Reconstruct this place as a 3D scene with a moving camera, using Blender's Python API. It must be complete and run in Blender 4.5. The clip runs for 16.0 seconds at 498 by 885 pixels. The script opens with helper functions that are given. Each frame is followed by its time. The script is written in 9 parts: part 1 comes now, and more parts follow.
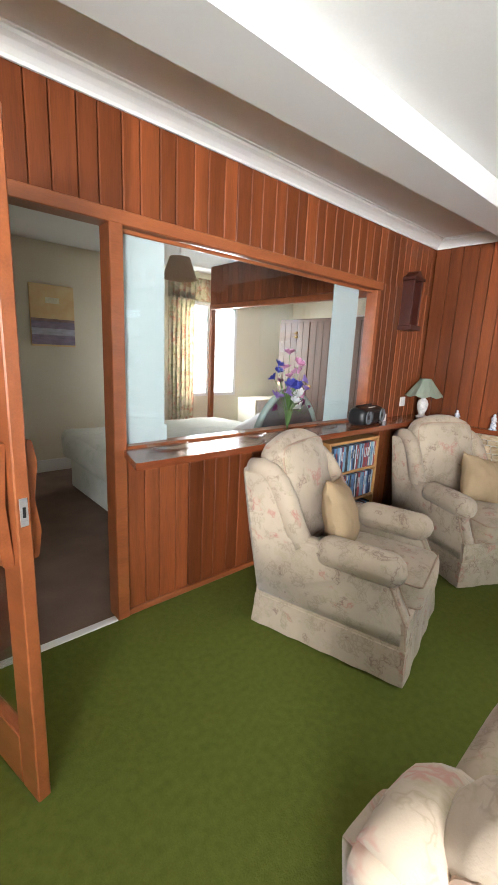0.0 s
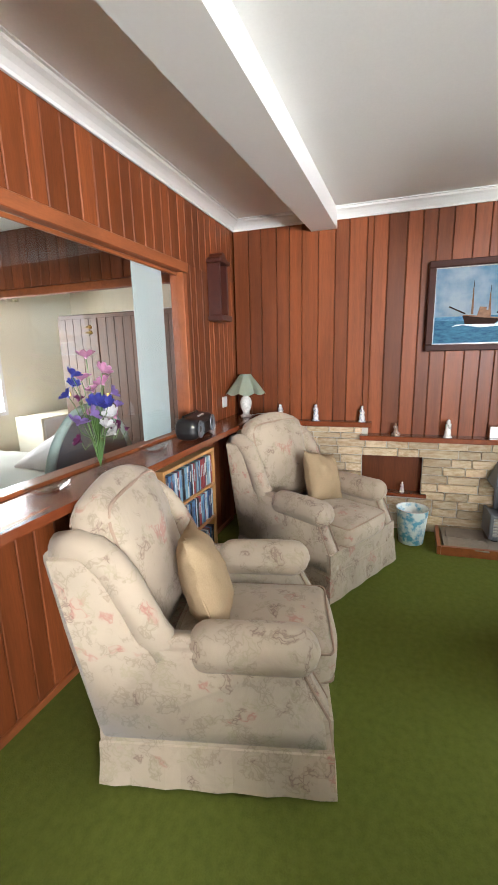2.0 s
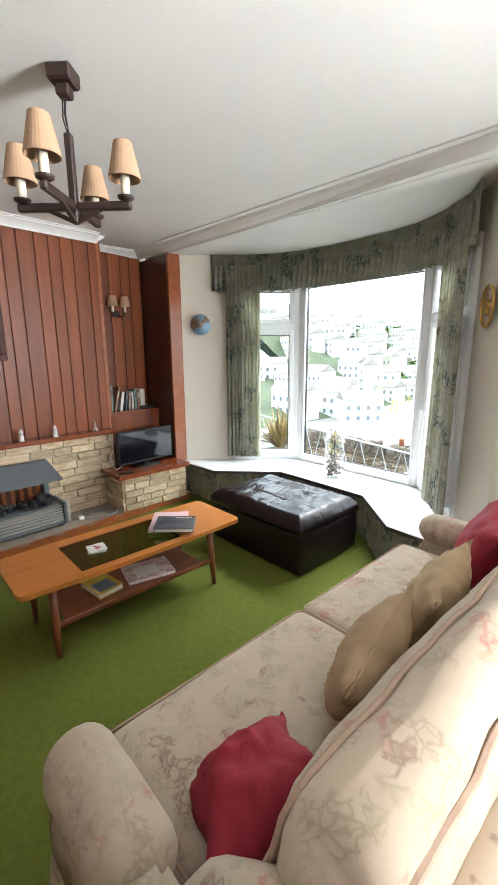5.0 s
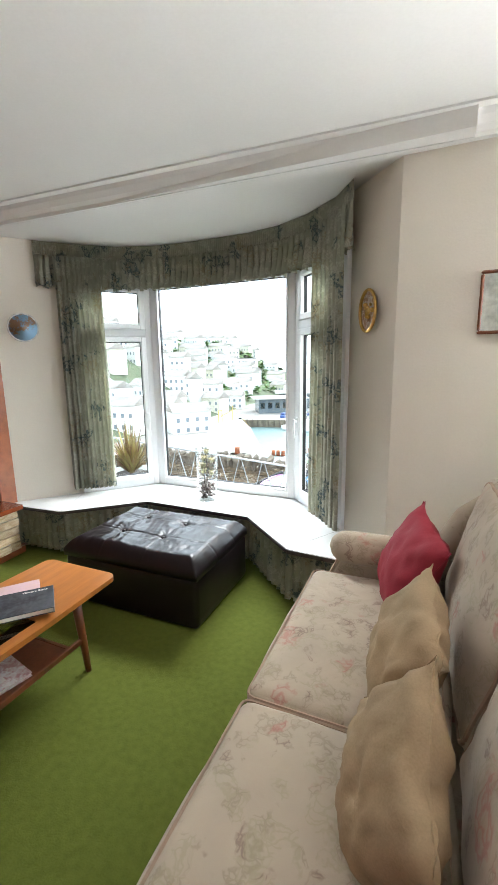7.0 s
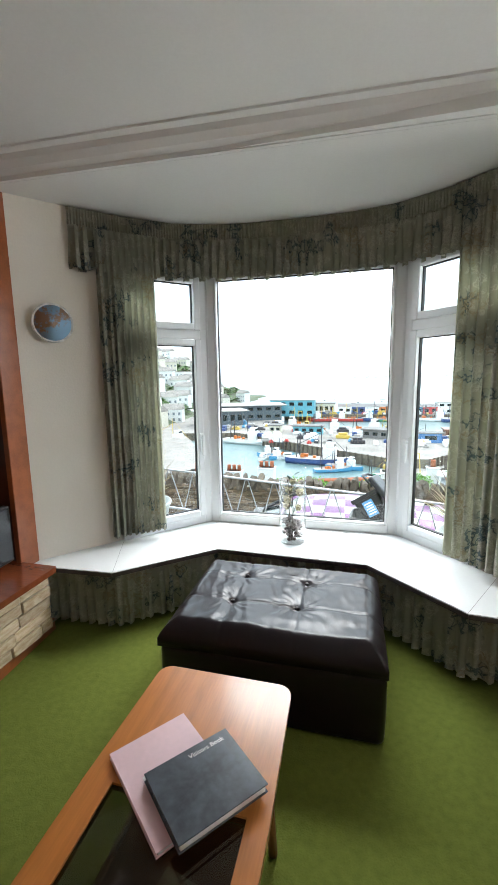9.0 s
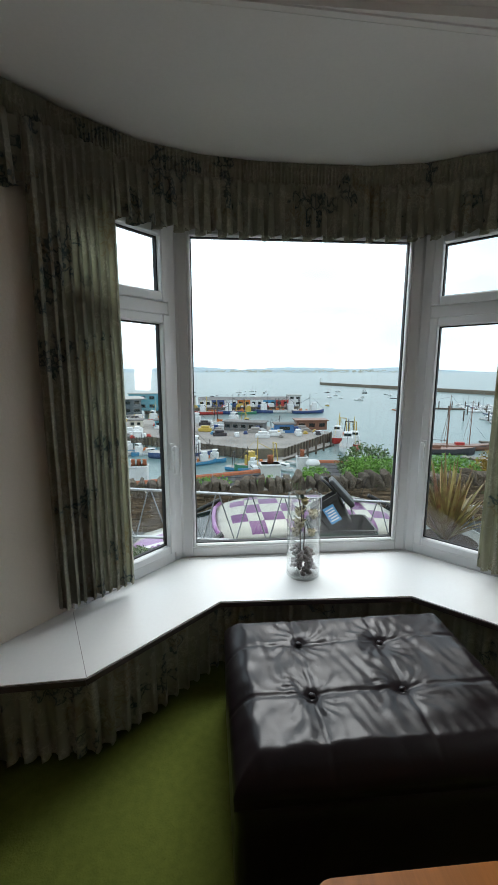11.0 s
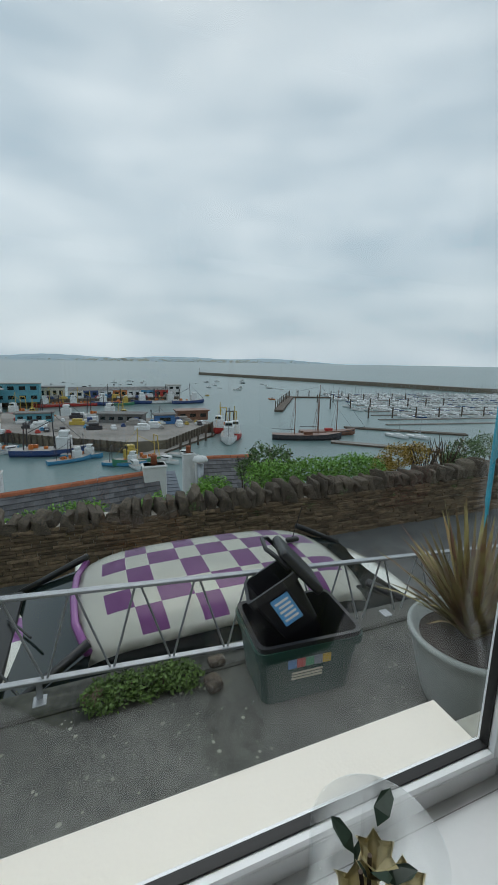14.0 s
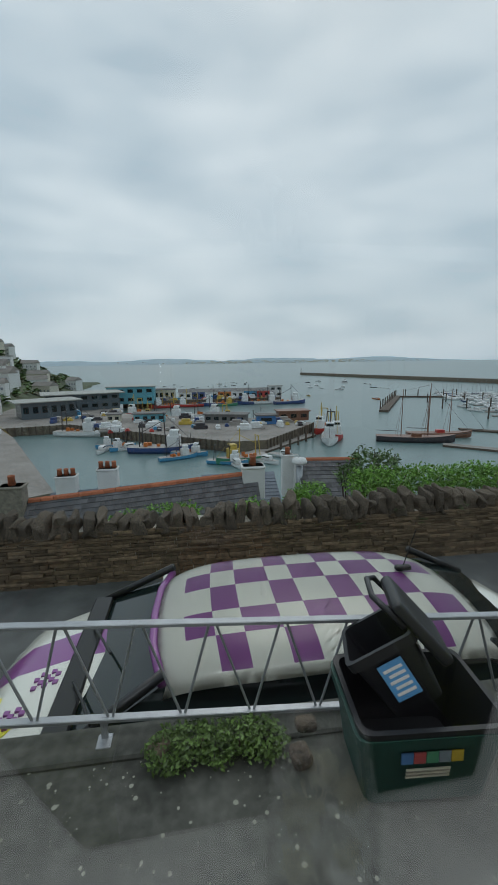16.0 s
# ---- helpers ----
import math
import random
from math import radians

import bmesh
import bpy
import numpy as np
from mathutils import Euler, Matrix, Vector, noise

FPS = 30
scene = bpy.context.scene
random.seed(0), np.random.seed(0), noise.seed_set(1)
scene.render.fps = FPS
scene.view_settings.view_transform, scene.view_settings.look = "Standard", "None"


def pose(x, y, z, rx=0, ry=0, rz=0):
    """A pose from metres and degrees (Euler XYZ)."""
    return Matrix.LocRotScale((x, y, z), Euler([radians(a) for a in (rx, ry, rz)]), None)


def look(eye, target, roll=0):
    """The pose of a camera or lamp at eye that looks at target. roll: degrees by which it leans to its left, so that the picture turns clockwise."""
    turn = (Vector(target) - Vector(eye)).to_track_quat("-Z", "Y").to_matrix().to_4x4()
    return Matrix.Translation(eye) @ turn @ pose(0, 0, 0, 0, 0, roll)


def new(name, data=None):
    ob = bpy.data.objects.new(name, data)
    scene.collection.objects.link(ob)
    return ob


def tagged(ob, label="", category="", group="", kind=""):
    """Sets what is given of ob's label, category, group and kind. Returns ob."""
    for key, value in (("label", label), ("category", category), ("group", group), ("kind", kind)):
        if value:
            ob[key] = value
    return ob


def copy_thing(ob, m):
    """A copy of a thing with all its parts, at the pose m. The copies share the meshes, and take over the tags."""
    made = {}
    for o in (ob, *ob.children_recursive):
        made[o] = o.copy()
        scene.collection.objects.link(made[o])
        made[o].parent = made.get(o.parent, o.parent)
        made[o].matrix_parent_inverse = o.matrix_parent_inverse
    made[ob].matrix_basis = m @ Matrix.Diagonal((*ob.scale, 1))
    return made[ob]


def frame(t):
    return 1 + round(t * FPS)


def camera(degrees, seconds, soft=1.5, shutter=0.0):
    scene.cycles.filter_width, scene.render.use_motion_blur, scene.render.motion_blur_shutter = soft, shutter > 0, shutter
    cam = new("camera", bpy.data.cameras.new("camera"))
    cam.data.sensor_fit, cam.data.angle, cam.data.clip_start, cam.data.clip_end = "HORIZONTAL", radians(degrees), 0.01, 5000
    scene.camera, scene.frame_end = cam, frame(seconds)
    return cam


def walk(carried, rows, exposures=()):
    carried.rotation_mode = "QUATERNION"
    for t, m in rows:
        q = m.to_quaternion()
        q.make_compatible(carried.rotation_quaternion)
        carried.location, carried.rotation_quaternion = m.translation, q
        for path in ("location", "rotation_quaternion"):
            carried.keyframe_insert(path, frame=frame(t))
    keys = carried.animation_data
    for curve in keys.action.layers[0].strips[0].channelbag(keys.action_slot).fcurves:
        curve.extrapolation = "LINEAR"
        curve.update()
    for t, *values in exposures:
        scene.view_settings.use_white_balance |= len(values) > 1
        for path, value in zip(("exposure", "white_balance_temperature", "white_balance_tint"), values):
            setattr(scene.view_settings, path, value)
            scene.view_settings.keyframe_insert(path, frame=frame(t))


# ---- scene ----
import itertools
cam = camera(62.6, 16.0)
PATH = [
    (0, (1.24, 0.49, 1.422), (2.546, 1.945, 1.001), 2.6),
    (0.5, (1.319, 0.64, 1.417), (2.774, 1.94, 0.976), 2.6),
    (1, (1.445, 0.802, 1.408), (3.021, 1.955, 0.976), 0.5),
    (1.5, (1.621, 0.967, 1.444), (3.29, 1.988, 1.025), -1.4),
    (2, (1.735, 1.031, 1.428), (3.569, 1.712, 1.011), -1.4),
    (2.5, (1.787, 1.134, 1.425), (3.733, 1.296, 0.994), -1.2),
    (3, (1.782, 1.156, 1.44), (3.714, 0.899, 0.995), -1.0),
    (3.5, (1.724, 1.092, 1.449), (3.594, 0.542, 1.002), -1.1),
    (4, (1.623, 1.001, 1.452), (3.398, 0.189, 1.015), -1.1),
    (4.5, (1.556, 0.924, 1.465), (3.182, -0.157, 1.033), -0.9),
    (5, (1.514, 0.875, 1.469), (2.945, -0.456, 1.043), -0.3),
    (7.5, (2.317, 0.631, 1.431), (3.014, -1.211, 1.08), -1.0),
    (8, (2.646, 0.582, 1.445), (3.287, -1.285, 1.119), -0.9),
    (8.5, (2.943, 0.519, 1.446), (3.512, -1.371, 1.127), -1.0),
    (9, (3.236, 0.403, 1.424), (3.737, -1.508, 1.111), -0.9),
    (11.5, (4.138, -0.412, 1.418), (3.811, -2.352, 1.06), 0.3),
    (12, (4.151, -0.728, 1.417), (3.709, -2.643, 1.049), 0.4),
    (12.5, (4.058, -1.058, 1.432), (3.537, -2.95, 1.045), 0.3),
    (13, (4.039, -1.311, 1.43), (3.449, -3.18, 1.033), 0.7),
    (13.5, (4.056, -1.549, 1.42), (3.393, -3.393, 1.021), 1.2),
    (14, (3.931, -1.807, 1.398), (3.208, -3.63, 1.006), 1.0),
    (14.5, (3.795, -1.992, 1.381), (3.048, -3.807, 0.996), 0.6),
    (15, (3.737, -2.093, 1.374), (3.018, -3.921, 0.995), 0.3),
    (15.5, (3.747, -2.157, 1.365), (3.225, -4.049, 0.982), -0.2),
    (16, (3.785, -2.189, 1.364), (3.533, -4.134, 0.973), -0.8),
]
EXPOSURES = [(0, 1.95), (2, 2.1), (3.5, 2.3), (5, 1.95), (7.5, 1.75), (9, 1.25), (11.5, -0.35), (12.5, -0.75), (14, -1.1), (16, -1.15)]
walk(cam, [(t, look(eye, target, roll)) for t, eye, target, roll in PATH], EXPOSURES)

# ---- light ----
world = bpy.data.worlds.new("sky")
scene.world = world
world.use_nodes = True
wn, wl = world.node_tree.nodes, world.node_tree.links
SKY = 1.0
sky = wn.new("ShaderNodeTexSky")
sky.sky_type, sky.sun_disc, sky.sun_elevation, sky.sun_rotation = "NISHITA", False, radians(48), radians(200)
sky.dust_density, sky.air_density = 3.0, 1.5
co = wn.new("ShaderNodeTexCoord")
mp = wn.new("ShaderNodeMapping")
mp.inputs["Scale"].default_value = (1.0, 1.0, 3.0)
cloud = wn.new("ShaderNodeTexNoise")
cloud.inputs["Scale"].default_value, cloud.inputs["Detail"].default_value, cloud.inputs["Roughness"].default_value = 3.4, 6.0, 0.5
ramp = wn.new("ShaderNodeValToRGB")
e = ramp.color_ramp.elements
e[0].position, e[0].color = 0.33, (0.315, 0.405, 0.465, 1)
e[1].position, e[1].color = 0.70, (0.49, 0.565, 0.605, 1)
mix = wn.new("ShaderNodeMix")
mix.data_type = "RGBA"
mix.inputs["Factor"].default_value = 0.96
scl = wn.new("ShaderNodeVectorMath")
scl.operation = "SCALE"
scl.inputs["Scale"].default_value = 0.12
bg = wn["Background"]
bg.inputs["Strength"].default_value = SKY * 3.0
wl.new(co.outputs["Generated"], mp.inputs["Vector"])
wl.new(mp.outputs["Vector"], cloud.inputs["Vector"])
wl.new(cloud.outputs["Fac"], ramp.inputs["Fac"])
wl.new(sky.outputs["Color"], scl.inputs[0])
wl.new(scl.outputs["Vector"], mix.inputs["A"])
wl.new(ramp.outputs["Color"], mix.inputs["B"])
wl.new(mix.outputs["Result"], bg.inputs["Color"])
sun = new("sun", bpy.data.lights.new("sun", "SUN"))
sun.data.energy, sun.data.angle, sun.data.color = 0.8, radians(30), (1, 0.96, 0.9)
sun.matrix_world = look((0, 0, 0), (0.25, 0.75, -0.9))

# Added fill lamp in the front wall; brightens the room from out of view.
lamp = new("front_window_light", bpy.data.lights.new("front_window_light", "AREA"))
lamp.data.shape, lamp.data.size, lamp.data.size_y, lamp.data.energy, lamp.data.color = "RECTANGLE", 1.2, 1.05, 52, (0.96, 0.965, 1)
lamp.data.spread = radians(95)
lamp.matrix_world = look((-0.85, -1.56, 1.60), (3.3, 0.85, 2.95))
lamp = new("bedroom_window_light", bpy.data.lights.new("bedroom_window_light", "AREA"))
lamp.data.shape, lamp.data.size, lamp.data.size_y, lamp.data.energy, lamp.data.color = "RECTANGLE", 1.0, 1.25, 22, (0.95, 0.98, 1)
lamp.matrix_world = look((4.78, 5.45, 1.45), (4.4, 3.0, 1.1))

# Added lamp above the bay window, out of view, boosting the sky's light.
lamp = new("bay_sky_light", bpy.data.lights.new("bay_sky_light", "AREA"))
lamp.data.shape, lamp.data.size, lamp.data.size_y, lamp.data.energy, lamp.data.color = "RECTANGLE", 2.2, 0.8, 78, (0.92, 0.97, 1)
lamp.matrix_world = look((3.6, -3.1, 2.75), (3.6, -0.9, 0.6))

# ---- materials ----
MATS = {}


def mat(name, color, rough=0.6, metal=0.0, spec=0.5, vary=0.12, scale=8.0, fine=60.0, bump=0.15, bumpd=0.004, rand=0.0, stretch=(1, 1, 1), color2=None, island=False, coat=0.0, trans=0.0, lo=0.35, hi=0.65, emit=0.0):
    """A surface with stain noise, fine grain noise, bump, and a difference from piece to piece."""
    if name in MATS:
        return MATS[name]
    m = bpy.data.materials.new(name)
    MATS[name] = m
    m.use_nodes = True
    n, l = m.node_tree.nodes, m.node_tree.links
    b = n["Principled BSDF"]
    b.inputs["Roughness"].default_value, b.inputs["Metallic"].default_value = rough, metal
    b.inputs["Specular IOR Level"].default_value = spec
    b.inputs["Coat Weight"].default_value = coat
    b.inputs["Coat Roughness"].default_value = 0.15
    b.inputs["Transmission Weight"].default_value = trans
    c = n.new("ShaderNodeTexCoord")
    p = n.new("ShaderNodeMapping")
    p.inputs["Scale"].default_value = stretch
    l.new(c.outputs["Object"], p.inputs["Vector"])
    big, small = n.new("ShaderNodeTexNoise"), n.new("ShaderNodeTexNoise")
    big.inputs["Scale"].default_value, big.inputs["Detail"].default_value = scale, 4
    small.inputs["Scale"].default_value, small.inputs["Detail"].default_value = fine, 3
    vec = p.outputs["Vector"]
    if rand:
        info = n.new("ShaderNodeNewGeometry") if island else n.new("ShaderNodeObjectInfo")
        rnd = info.outputs["Random Per Island"] if island else info.outputs["Random"]
        mul = n.new("ShaderNodeMath")
        mul.operation, mul.inputs[1].default_value = "MULTIPLY", 37.0
        add = n.new("ShaderNodeVectorMath")
        l.new(rnd, mul.inputs[0])
        l.new(vec, add.inputs[0])
        l.new(mul.outputs[0], add.inputs[1])
        vec = add.outputs["Vector"]
    l.new(vec, big.inputs["Vector"])
    l.new(vec, small.inputs["Vector"])
    r = n.new("ShaderNodeValToRGB")
    c2 = color2 or tuple(x * (1 - vary * 2) for x in color)
    r.color_ramp.elements[0].position, r.color_ramp.elements[0].color = lo, (*c2, 1)
    r.color_ramp.elements[1].position, r.color_ramp.elements[1].color = hi, (*color, 1)
    mm = n.new("ShaderNodeMix")
    mm.inputs["Factor"].default_value = 0.35
    l.new(big.outputs["Fac"], mm.inputs["A"])
    l.new(small.outputs["Fac"], mm.inputs["B"])
    l.new(mm.outputs["Result"], r.inputs["Fac"])
    out = r.outputs["Color"]
    if rand:
        hs = n.new("ShaderNodeHueSaturation")
        mr = n.new("ShaderNodeMapRange")
        mr.inputs["To Min"].default_value, mr.inputs["To Max"].default_value = 1 - rand, 1 + rand
        l.new(rnd, mr.inputs["Value"])
        l.new(mr.outputs["Result"], hs.inputs["Value"])
        l.new(out, hs.inputs["Color"])
        out = hs.outputs["Color"]
    l.new(out, b.inputs["Base Color"])
    if emit:
        l.new(out, b.inputs["Emission Color"])
        b.inputs["Emission Strength"].default_value = emit
    if bump:
        bp = n.new("ShaderNodeBump")
        bp.inputs["Strength"].default_value, bp.inputs["Distance"].default_value = bump, bumpd
        l.new(mm.outputs["Result"], bp.inputs["Height"])
        l.new(bp.outputs["Normal"], b.inputs["Normal"])
    return m


def glass_mat(name, tint=(1, 1, 1), gloss=0.02, level=0.045):
    m = bpy.data.materials.new(name)
    MATS[name] = m
    m.use_nodes = True
    n, l = m.node_tree.nodes, m.node_tree.links
    n.remove(n["Principled BSDF"])
    t, g, f, x = n.new("ShaderNodeBsdfTransparent"), n.new("ShaderNodeBsdfGlossy"), n.new("ShaderNodeLayerWeight"), n.new("ShaderNodeMixShader")
    p5, ad = n.new("ShaderNodeMath"), n.new("ShaderNodeMath")
    p5.operation, p5.inputs[1].default_value = "POWER", 4.0
    ad.operation, ad.inputs[1].default_value = "MULTIPLY_ADD", 0.7
    ad.inputs[2].default_value = level
    t.inputs["Color"].default_value = (*tint, 1)
    g.inputs["Roughness"].default_value = gloss
    f.inputs["Blend"].default_value = 0.5
    l.new(f.outputs["Facing"], p5.inputs[0])
    l.new(p5.outputs[0], ad.inputs[0])
    l.new(ad.outputs[0], x.inputs[0])
    l.new(t.outputs[0], x.inputs[1])
    l.new(g.outputs[0], x.inputs[2])
    l.new(x.outputs[0], n["Material Output"].inputs["Surface"])
    return m


def fabric(name, base, marks, rough=0.9, scale=9.0, amount=0.57, bump=0.3):
    """Woven cloth with scattered printed sprigs in two or three colours."""
    m = bpy.data.materials.new(name)
    MATS[name] = m
    m.use_nodes = True
    n, l = m.node_tree.nodes, m.node_tree.links
    b = n["Principled BSDF"]
    b.inputs["Roughness"].default_value, b.inputs["Specular IOR Level"].default_value = rough, 0.2
    b.inputs["Sheen Weight"].default_value = 0.15
    c = n.new("ShaderNodeTexCoord")
    last = None
    wob = n.new("ShaderNodeTexNoise")
    wob.inputs["Scale"].default_value, wob.inputs["Detail"].default_value = scale * 1.6, 3
    l.new(c.outputs["Object"], wob.inputs["Vector"])
    sh = n.new("ShaderNodeMixRGB")
    sh.inputs["Fac"].default_value = 0.10
    l.new(c.outputs["Object"], sh.inputs[1])
    l.new(wob.outputs["Color"], sh.inputs[2])
    soft = n.new("ShaderNodeTexNoise")
    soft.inputs["Scale"].default_value, soft.inputs["Detail"].default_value = scale * 0.5, 4
    l.new(c.outputs["Object"], soft.inputs["Vector"])
    rr = n.new("ShaderNodeValToRGB")
    rr.color_ramp.elements[0].position, rr.color_ramp.elements[0].color = 0.3, (*[v * 0.86 for v in base], 1)
    rr.color_ramp.elements[1].position, rr.color_ramp.elements[1].color = 0.7, (*base, 1)
    l.new(soft.outputs["Fac"], rr.inputs["Fac"])
    last = rr.outputs["Color"]
    for i, (col, sc, thr, strength) in enumerate(marks):
        gate = n.new("ShaderNodeTexNoise")
        gate.inputs["Scale"].default_value, gate.inputs["Detail"].default_value = sc, 1.0
        off = n.new("ShaderNodeMapping")
        off.inputs["Location"].default_value = (3.1 * i, 1.7 * i, 5.3 * i)
        l.new(sh.outputs[0], off.inputs["Vector"])
        l.new(off.outputs[0], gate.inputs["Vector"])
        g1 = n.new("ShaderNodeValToRGB")
        g1.color_ramp.elements[0].position, g1.color_ramp.elements[1].position = thr, thr + 0.05
        l.new(gate.outputs["Fac"], g1.inputs["Fac"])
        vein = n.new("ShaderNodeTexVoronoi")
        vein.feature = "DISTANCE_TO_EDGE"
        vein.inputs["Scale"].default_value = sc * 3.4
        l.new(off.outputs[0], vein.inputs["Vector"])
        g2 = n.new("ShaderNodeValToRGB")
        g2.color_ramp.elements[0].position, g2.color_ramp.elements[0].color = 0.03, (1, 1, 1, 1)
        g2.color_ramp.elements[1].position, g2.color_ramp.elements[1].color = 0.16, (0.15, 0.15, 0.15, 1)
        l.new(vein.outputs["Distance"], g2.inputs["Fac"])
        mu = n.new("ShaderNodeMath")
        mu.operation = "MULTIPLY"
        l.new(g1.outputs["Color"], mu.inputs[0])
        l.new(g2.outputs["Color"], mu.inputs[1])
        mu2 = n.new("ShaderNodeMath")
        mu2.operation, mu2.inputs[1].default_value = "MULTIPLY", strength
        l.new(mu.outputs[0], mu2.inputs[0])
        mx = n.new("ShaderNodeMixRGB")
        l.new(mu2.outputs[0], mx.inputs["Fac"])
        l.new(last, mx.inputs[1])
        mx.inputs[2].default_value = (*col, 1)
        last = mx.outputs[0]
    l.new(last, b.inputs["Base Color"])
    weave = n.new("ShaderNodeTexNoise")
    weave.inputs["Scale"].default_value, weave.inputs["Detail"].default_value = 260, 2
    l.new(c.outputs["Object"], weave.inputs["Vector"])
    crease = n.new("ShaderNodeTexNoise")
    crease.inputs["Scale"].default_value, crease.inputs["Detail"].default_value, crease.inputs["Distortion"].default_value = 7, 3, 0.8
    l.new(c.outputs["Object"], crease.inputs["Vector"])
    b1, b2 = n.new("ShaderNodeBump"), n.new("ShaderNodeBump")
    b1.inputs["Strength"].default_value, b1.inputs["Distance"].default_value = bump, 0.001
    b2.inputs["Strength"].default_value, b2.inputs["Distance"].default_value = bump, 0.02
    l.new(weave.outputs["Fac"], b1.inputs["Height"])
    l.new(crease.outputs["Fac"], b2.inputs["Height"])
    l.new(b2.outputs["Normal"], b1.inputs["Normal"])
    l.new(b1.outputs["Normal"], b.inputs["Normal"])
    return m


BOARD = mat("cedar_board", (0.235, 0.062, 0.019), 0.42, spec=0.32, scale=2.2, fine=22, vary=0.2, rand=0.33, stretch=(9, 9, 0.6), bump=0.12, bumpd=0.002)
TRIM = mat("cedar_trim", (0.34, 0.10, 0.034), 0.3, scale=2.0, fine=20, vary=0.16, stretch=(2, 8, 8), bump=0.08, bumpd=0.002, coat=0.15)
SHELF = mat("varnished_shelf", (0.25, 0.062, 0.022), 0.22, scale=2.0, fine=18, vary=0.2, stretch=(1, 9, 9), bump=0.06, bumpd=0.002, coat=0.4)
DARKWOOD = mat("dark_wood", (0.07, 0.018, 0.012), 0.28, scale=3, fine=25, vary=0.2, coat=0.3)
TEAK = mat("teak", (0.50, 0.175, 0.035), 0.32, scale=1.6, fine=14, vary=0.13, stretch=(14, 1.2, 14), bump=0.05, bumpd=0.001, coat=0.2)
TEAKDARK = mat("teak_dark", (0.22, 0.065, 0.025), 0.35, scale=2, fine=16, vary=0.18, stretch=(6, 6, 1.2), bump=0.05, bumpd=0.001)
PINE = mat("light_wood", (0.52, 0.27, 0.10), 0.4, scale=2, fine=20, vary=0.12, stretch=(8, 8, 1), bump=0.05, bumpd=0.001)
CEIL = mat("ceiling_paint", (0.78, 0.775, 0.75), 0.85, scale=1.5, fine=90, vary=0.03, bump=0.12, bumpd=0.002)
WHITE = mat("white_gloss_paint", (0.82, 0.82, 0.80), 0.35, scale=3, fine=70, vary=0.02, bump=0.04, bumpd=0.001)
CREAM = mat("cream_wall", (0.74, 0.69, 0.60), 0.85, scale=2, fine=95, vary=0.03, bump=0.5, bumpd=0.006)
BEDWALL = mat("bedroom_wall", (0.76, 0.72, 0.58), 0.85, scale=2, fine=70, vary=0.03, bump=0.1)
CARPET = mat("green_carpet", (0.122, 0.144, 0.027), 0.97, spec=0.1, scale=34.0, fine=170, color2=(0.094, 0.116, 0.021), bump=0.9, bumpd=0.006)
BEDCARPET = mat("brown_carpet", (0.22, 0.15, 0.115), 0.97, spec=0.1, scale=4, fine=160, vary=0.14, bump=0.8, bumpd=0.005)
BRICK = mat("sandstone_brick", (0.60, 0.49, 0.34), 0.9, scale=3.2, fine=24, color2=(0.40, 0.27, 0.145), rand=0.30, lo=0.36, hi=0.60, bump=0.25, bumpd=0.004)
MORTAR = mat("mortar", (0.60, 0.57, 0.50), 0.95, scale=20, fine=120, vary=0.1, bump=0.5, bumpd=0.005)
TILE = mat("hearth_tile", (0.30, 0.25, 0.20), 0.5, scale=8, fine=60, vary=0.12, rand=0.14, bump=0.2)
GREY = mat("grey_metal", (0.17, 0.19, 0.21), 0.38, metal=0.3, scale=5, fine=60, vary=0.08, bump=0.05)
STEEL = mat("brushed_steel", (0.66, 0.65, 0.64), 0.35, metal=0.7, scale=5, fine=60, vary=0.15, stretch=(1, 1, 12), bump=0.05)
COAL = mat("coal", (0.035, 0.035, 0.038), 0.6, scale=20, fine=70, vary=0.2, rand=0.3, island=True, bump=0.6, bumpd=0.006)
BLACK = mat("black_plastic", (0.012, 0.012, 0.013), 0.35, scale=10, fine=90, vary=0.1, bump=0.03)
SCREEN = mat("tv_screen", (0.006, 0.006, 0.008), 0.08, vary=0.05, bump=0)
UPVC = mat("upvc_white", (0.80, 0.82, 0.83), 0.28, scale=3, fine=50, vary=0.015, bump=0.02, bumpd=0.001)
QUARTZ = mat("white_laminate", (0.80, 0.81, 0.80), 0.16, scale=2, fine=60, vary=0.02, bump=0.01, bumpd=0.001)
EDGE = mat("dark_edging", (0.06, 0.045, 0.04), 0.5)
RUBBER = mat("black_seal", (0.01, 0.01, 0.01), 0.6)
GLASS = glass_mat("window_glass")
CLEAR = glass_mat("vase_glass", (0.97, 0.98, 0.98), 0.01, 0.015)
FROST = mat("frosted_glass", (0.46, 0.56, 0.56), 0.3, vary=0.03, bump=0.02)
GREENGLASS = glass_mat("table_glass", (0.42, 0.42, 0.30), 0.02, 0.05)
IRON = mat("black_iron", (0.035, 0.018, 0.014), 0.45, scale=12, fine=80, vary=0.2, bump=0.4, bumpd=0.005)
BRASS = mat("brass", (0.65, 0.42, 0.13), 0.3, metal=0.9, scale=20, fine=80, vary=0.2, bump=0.3)
SHADE = mat("beige_shade", (0.41, 0.265, 0.16), 0.8, scale=3, fine=80, vary=0.06, bump=0.1, stretch=(1, 1, 0.2))
SHADEIN = mat("shade_lining", (0.80, 0.76, 0.68), 0.8, vary=0.03)
CANDLE = mat("candle_tube", (0.72, 0.66, 0.52), 0.5, vary=0.05)
SAGE = mat("sage_shade", (0.50, 0.57, 0.45), 0.8, scale=3, fine=90, vary=0.06)
CERAMIC = mat("white_ceramic", (0.78, 0.76, 0.72), 0.18, scale=30, fine=60, vary=0.15, coat=0.3)
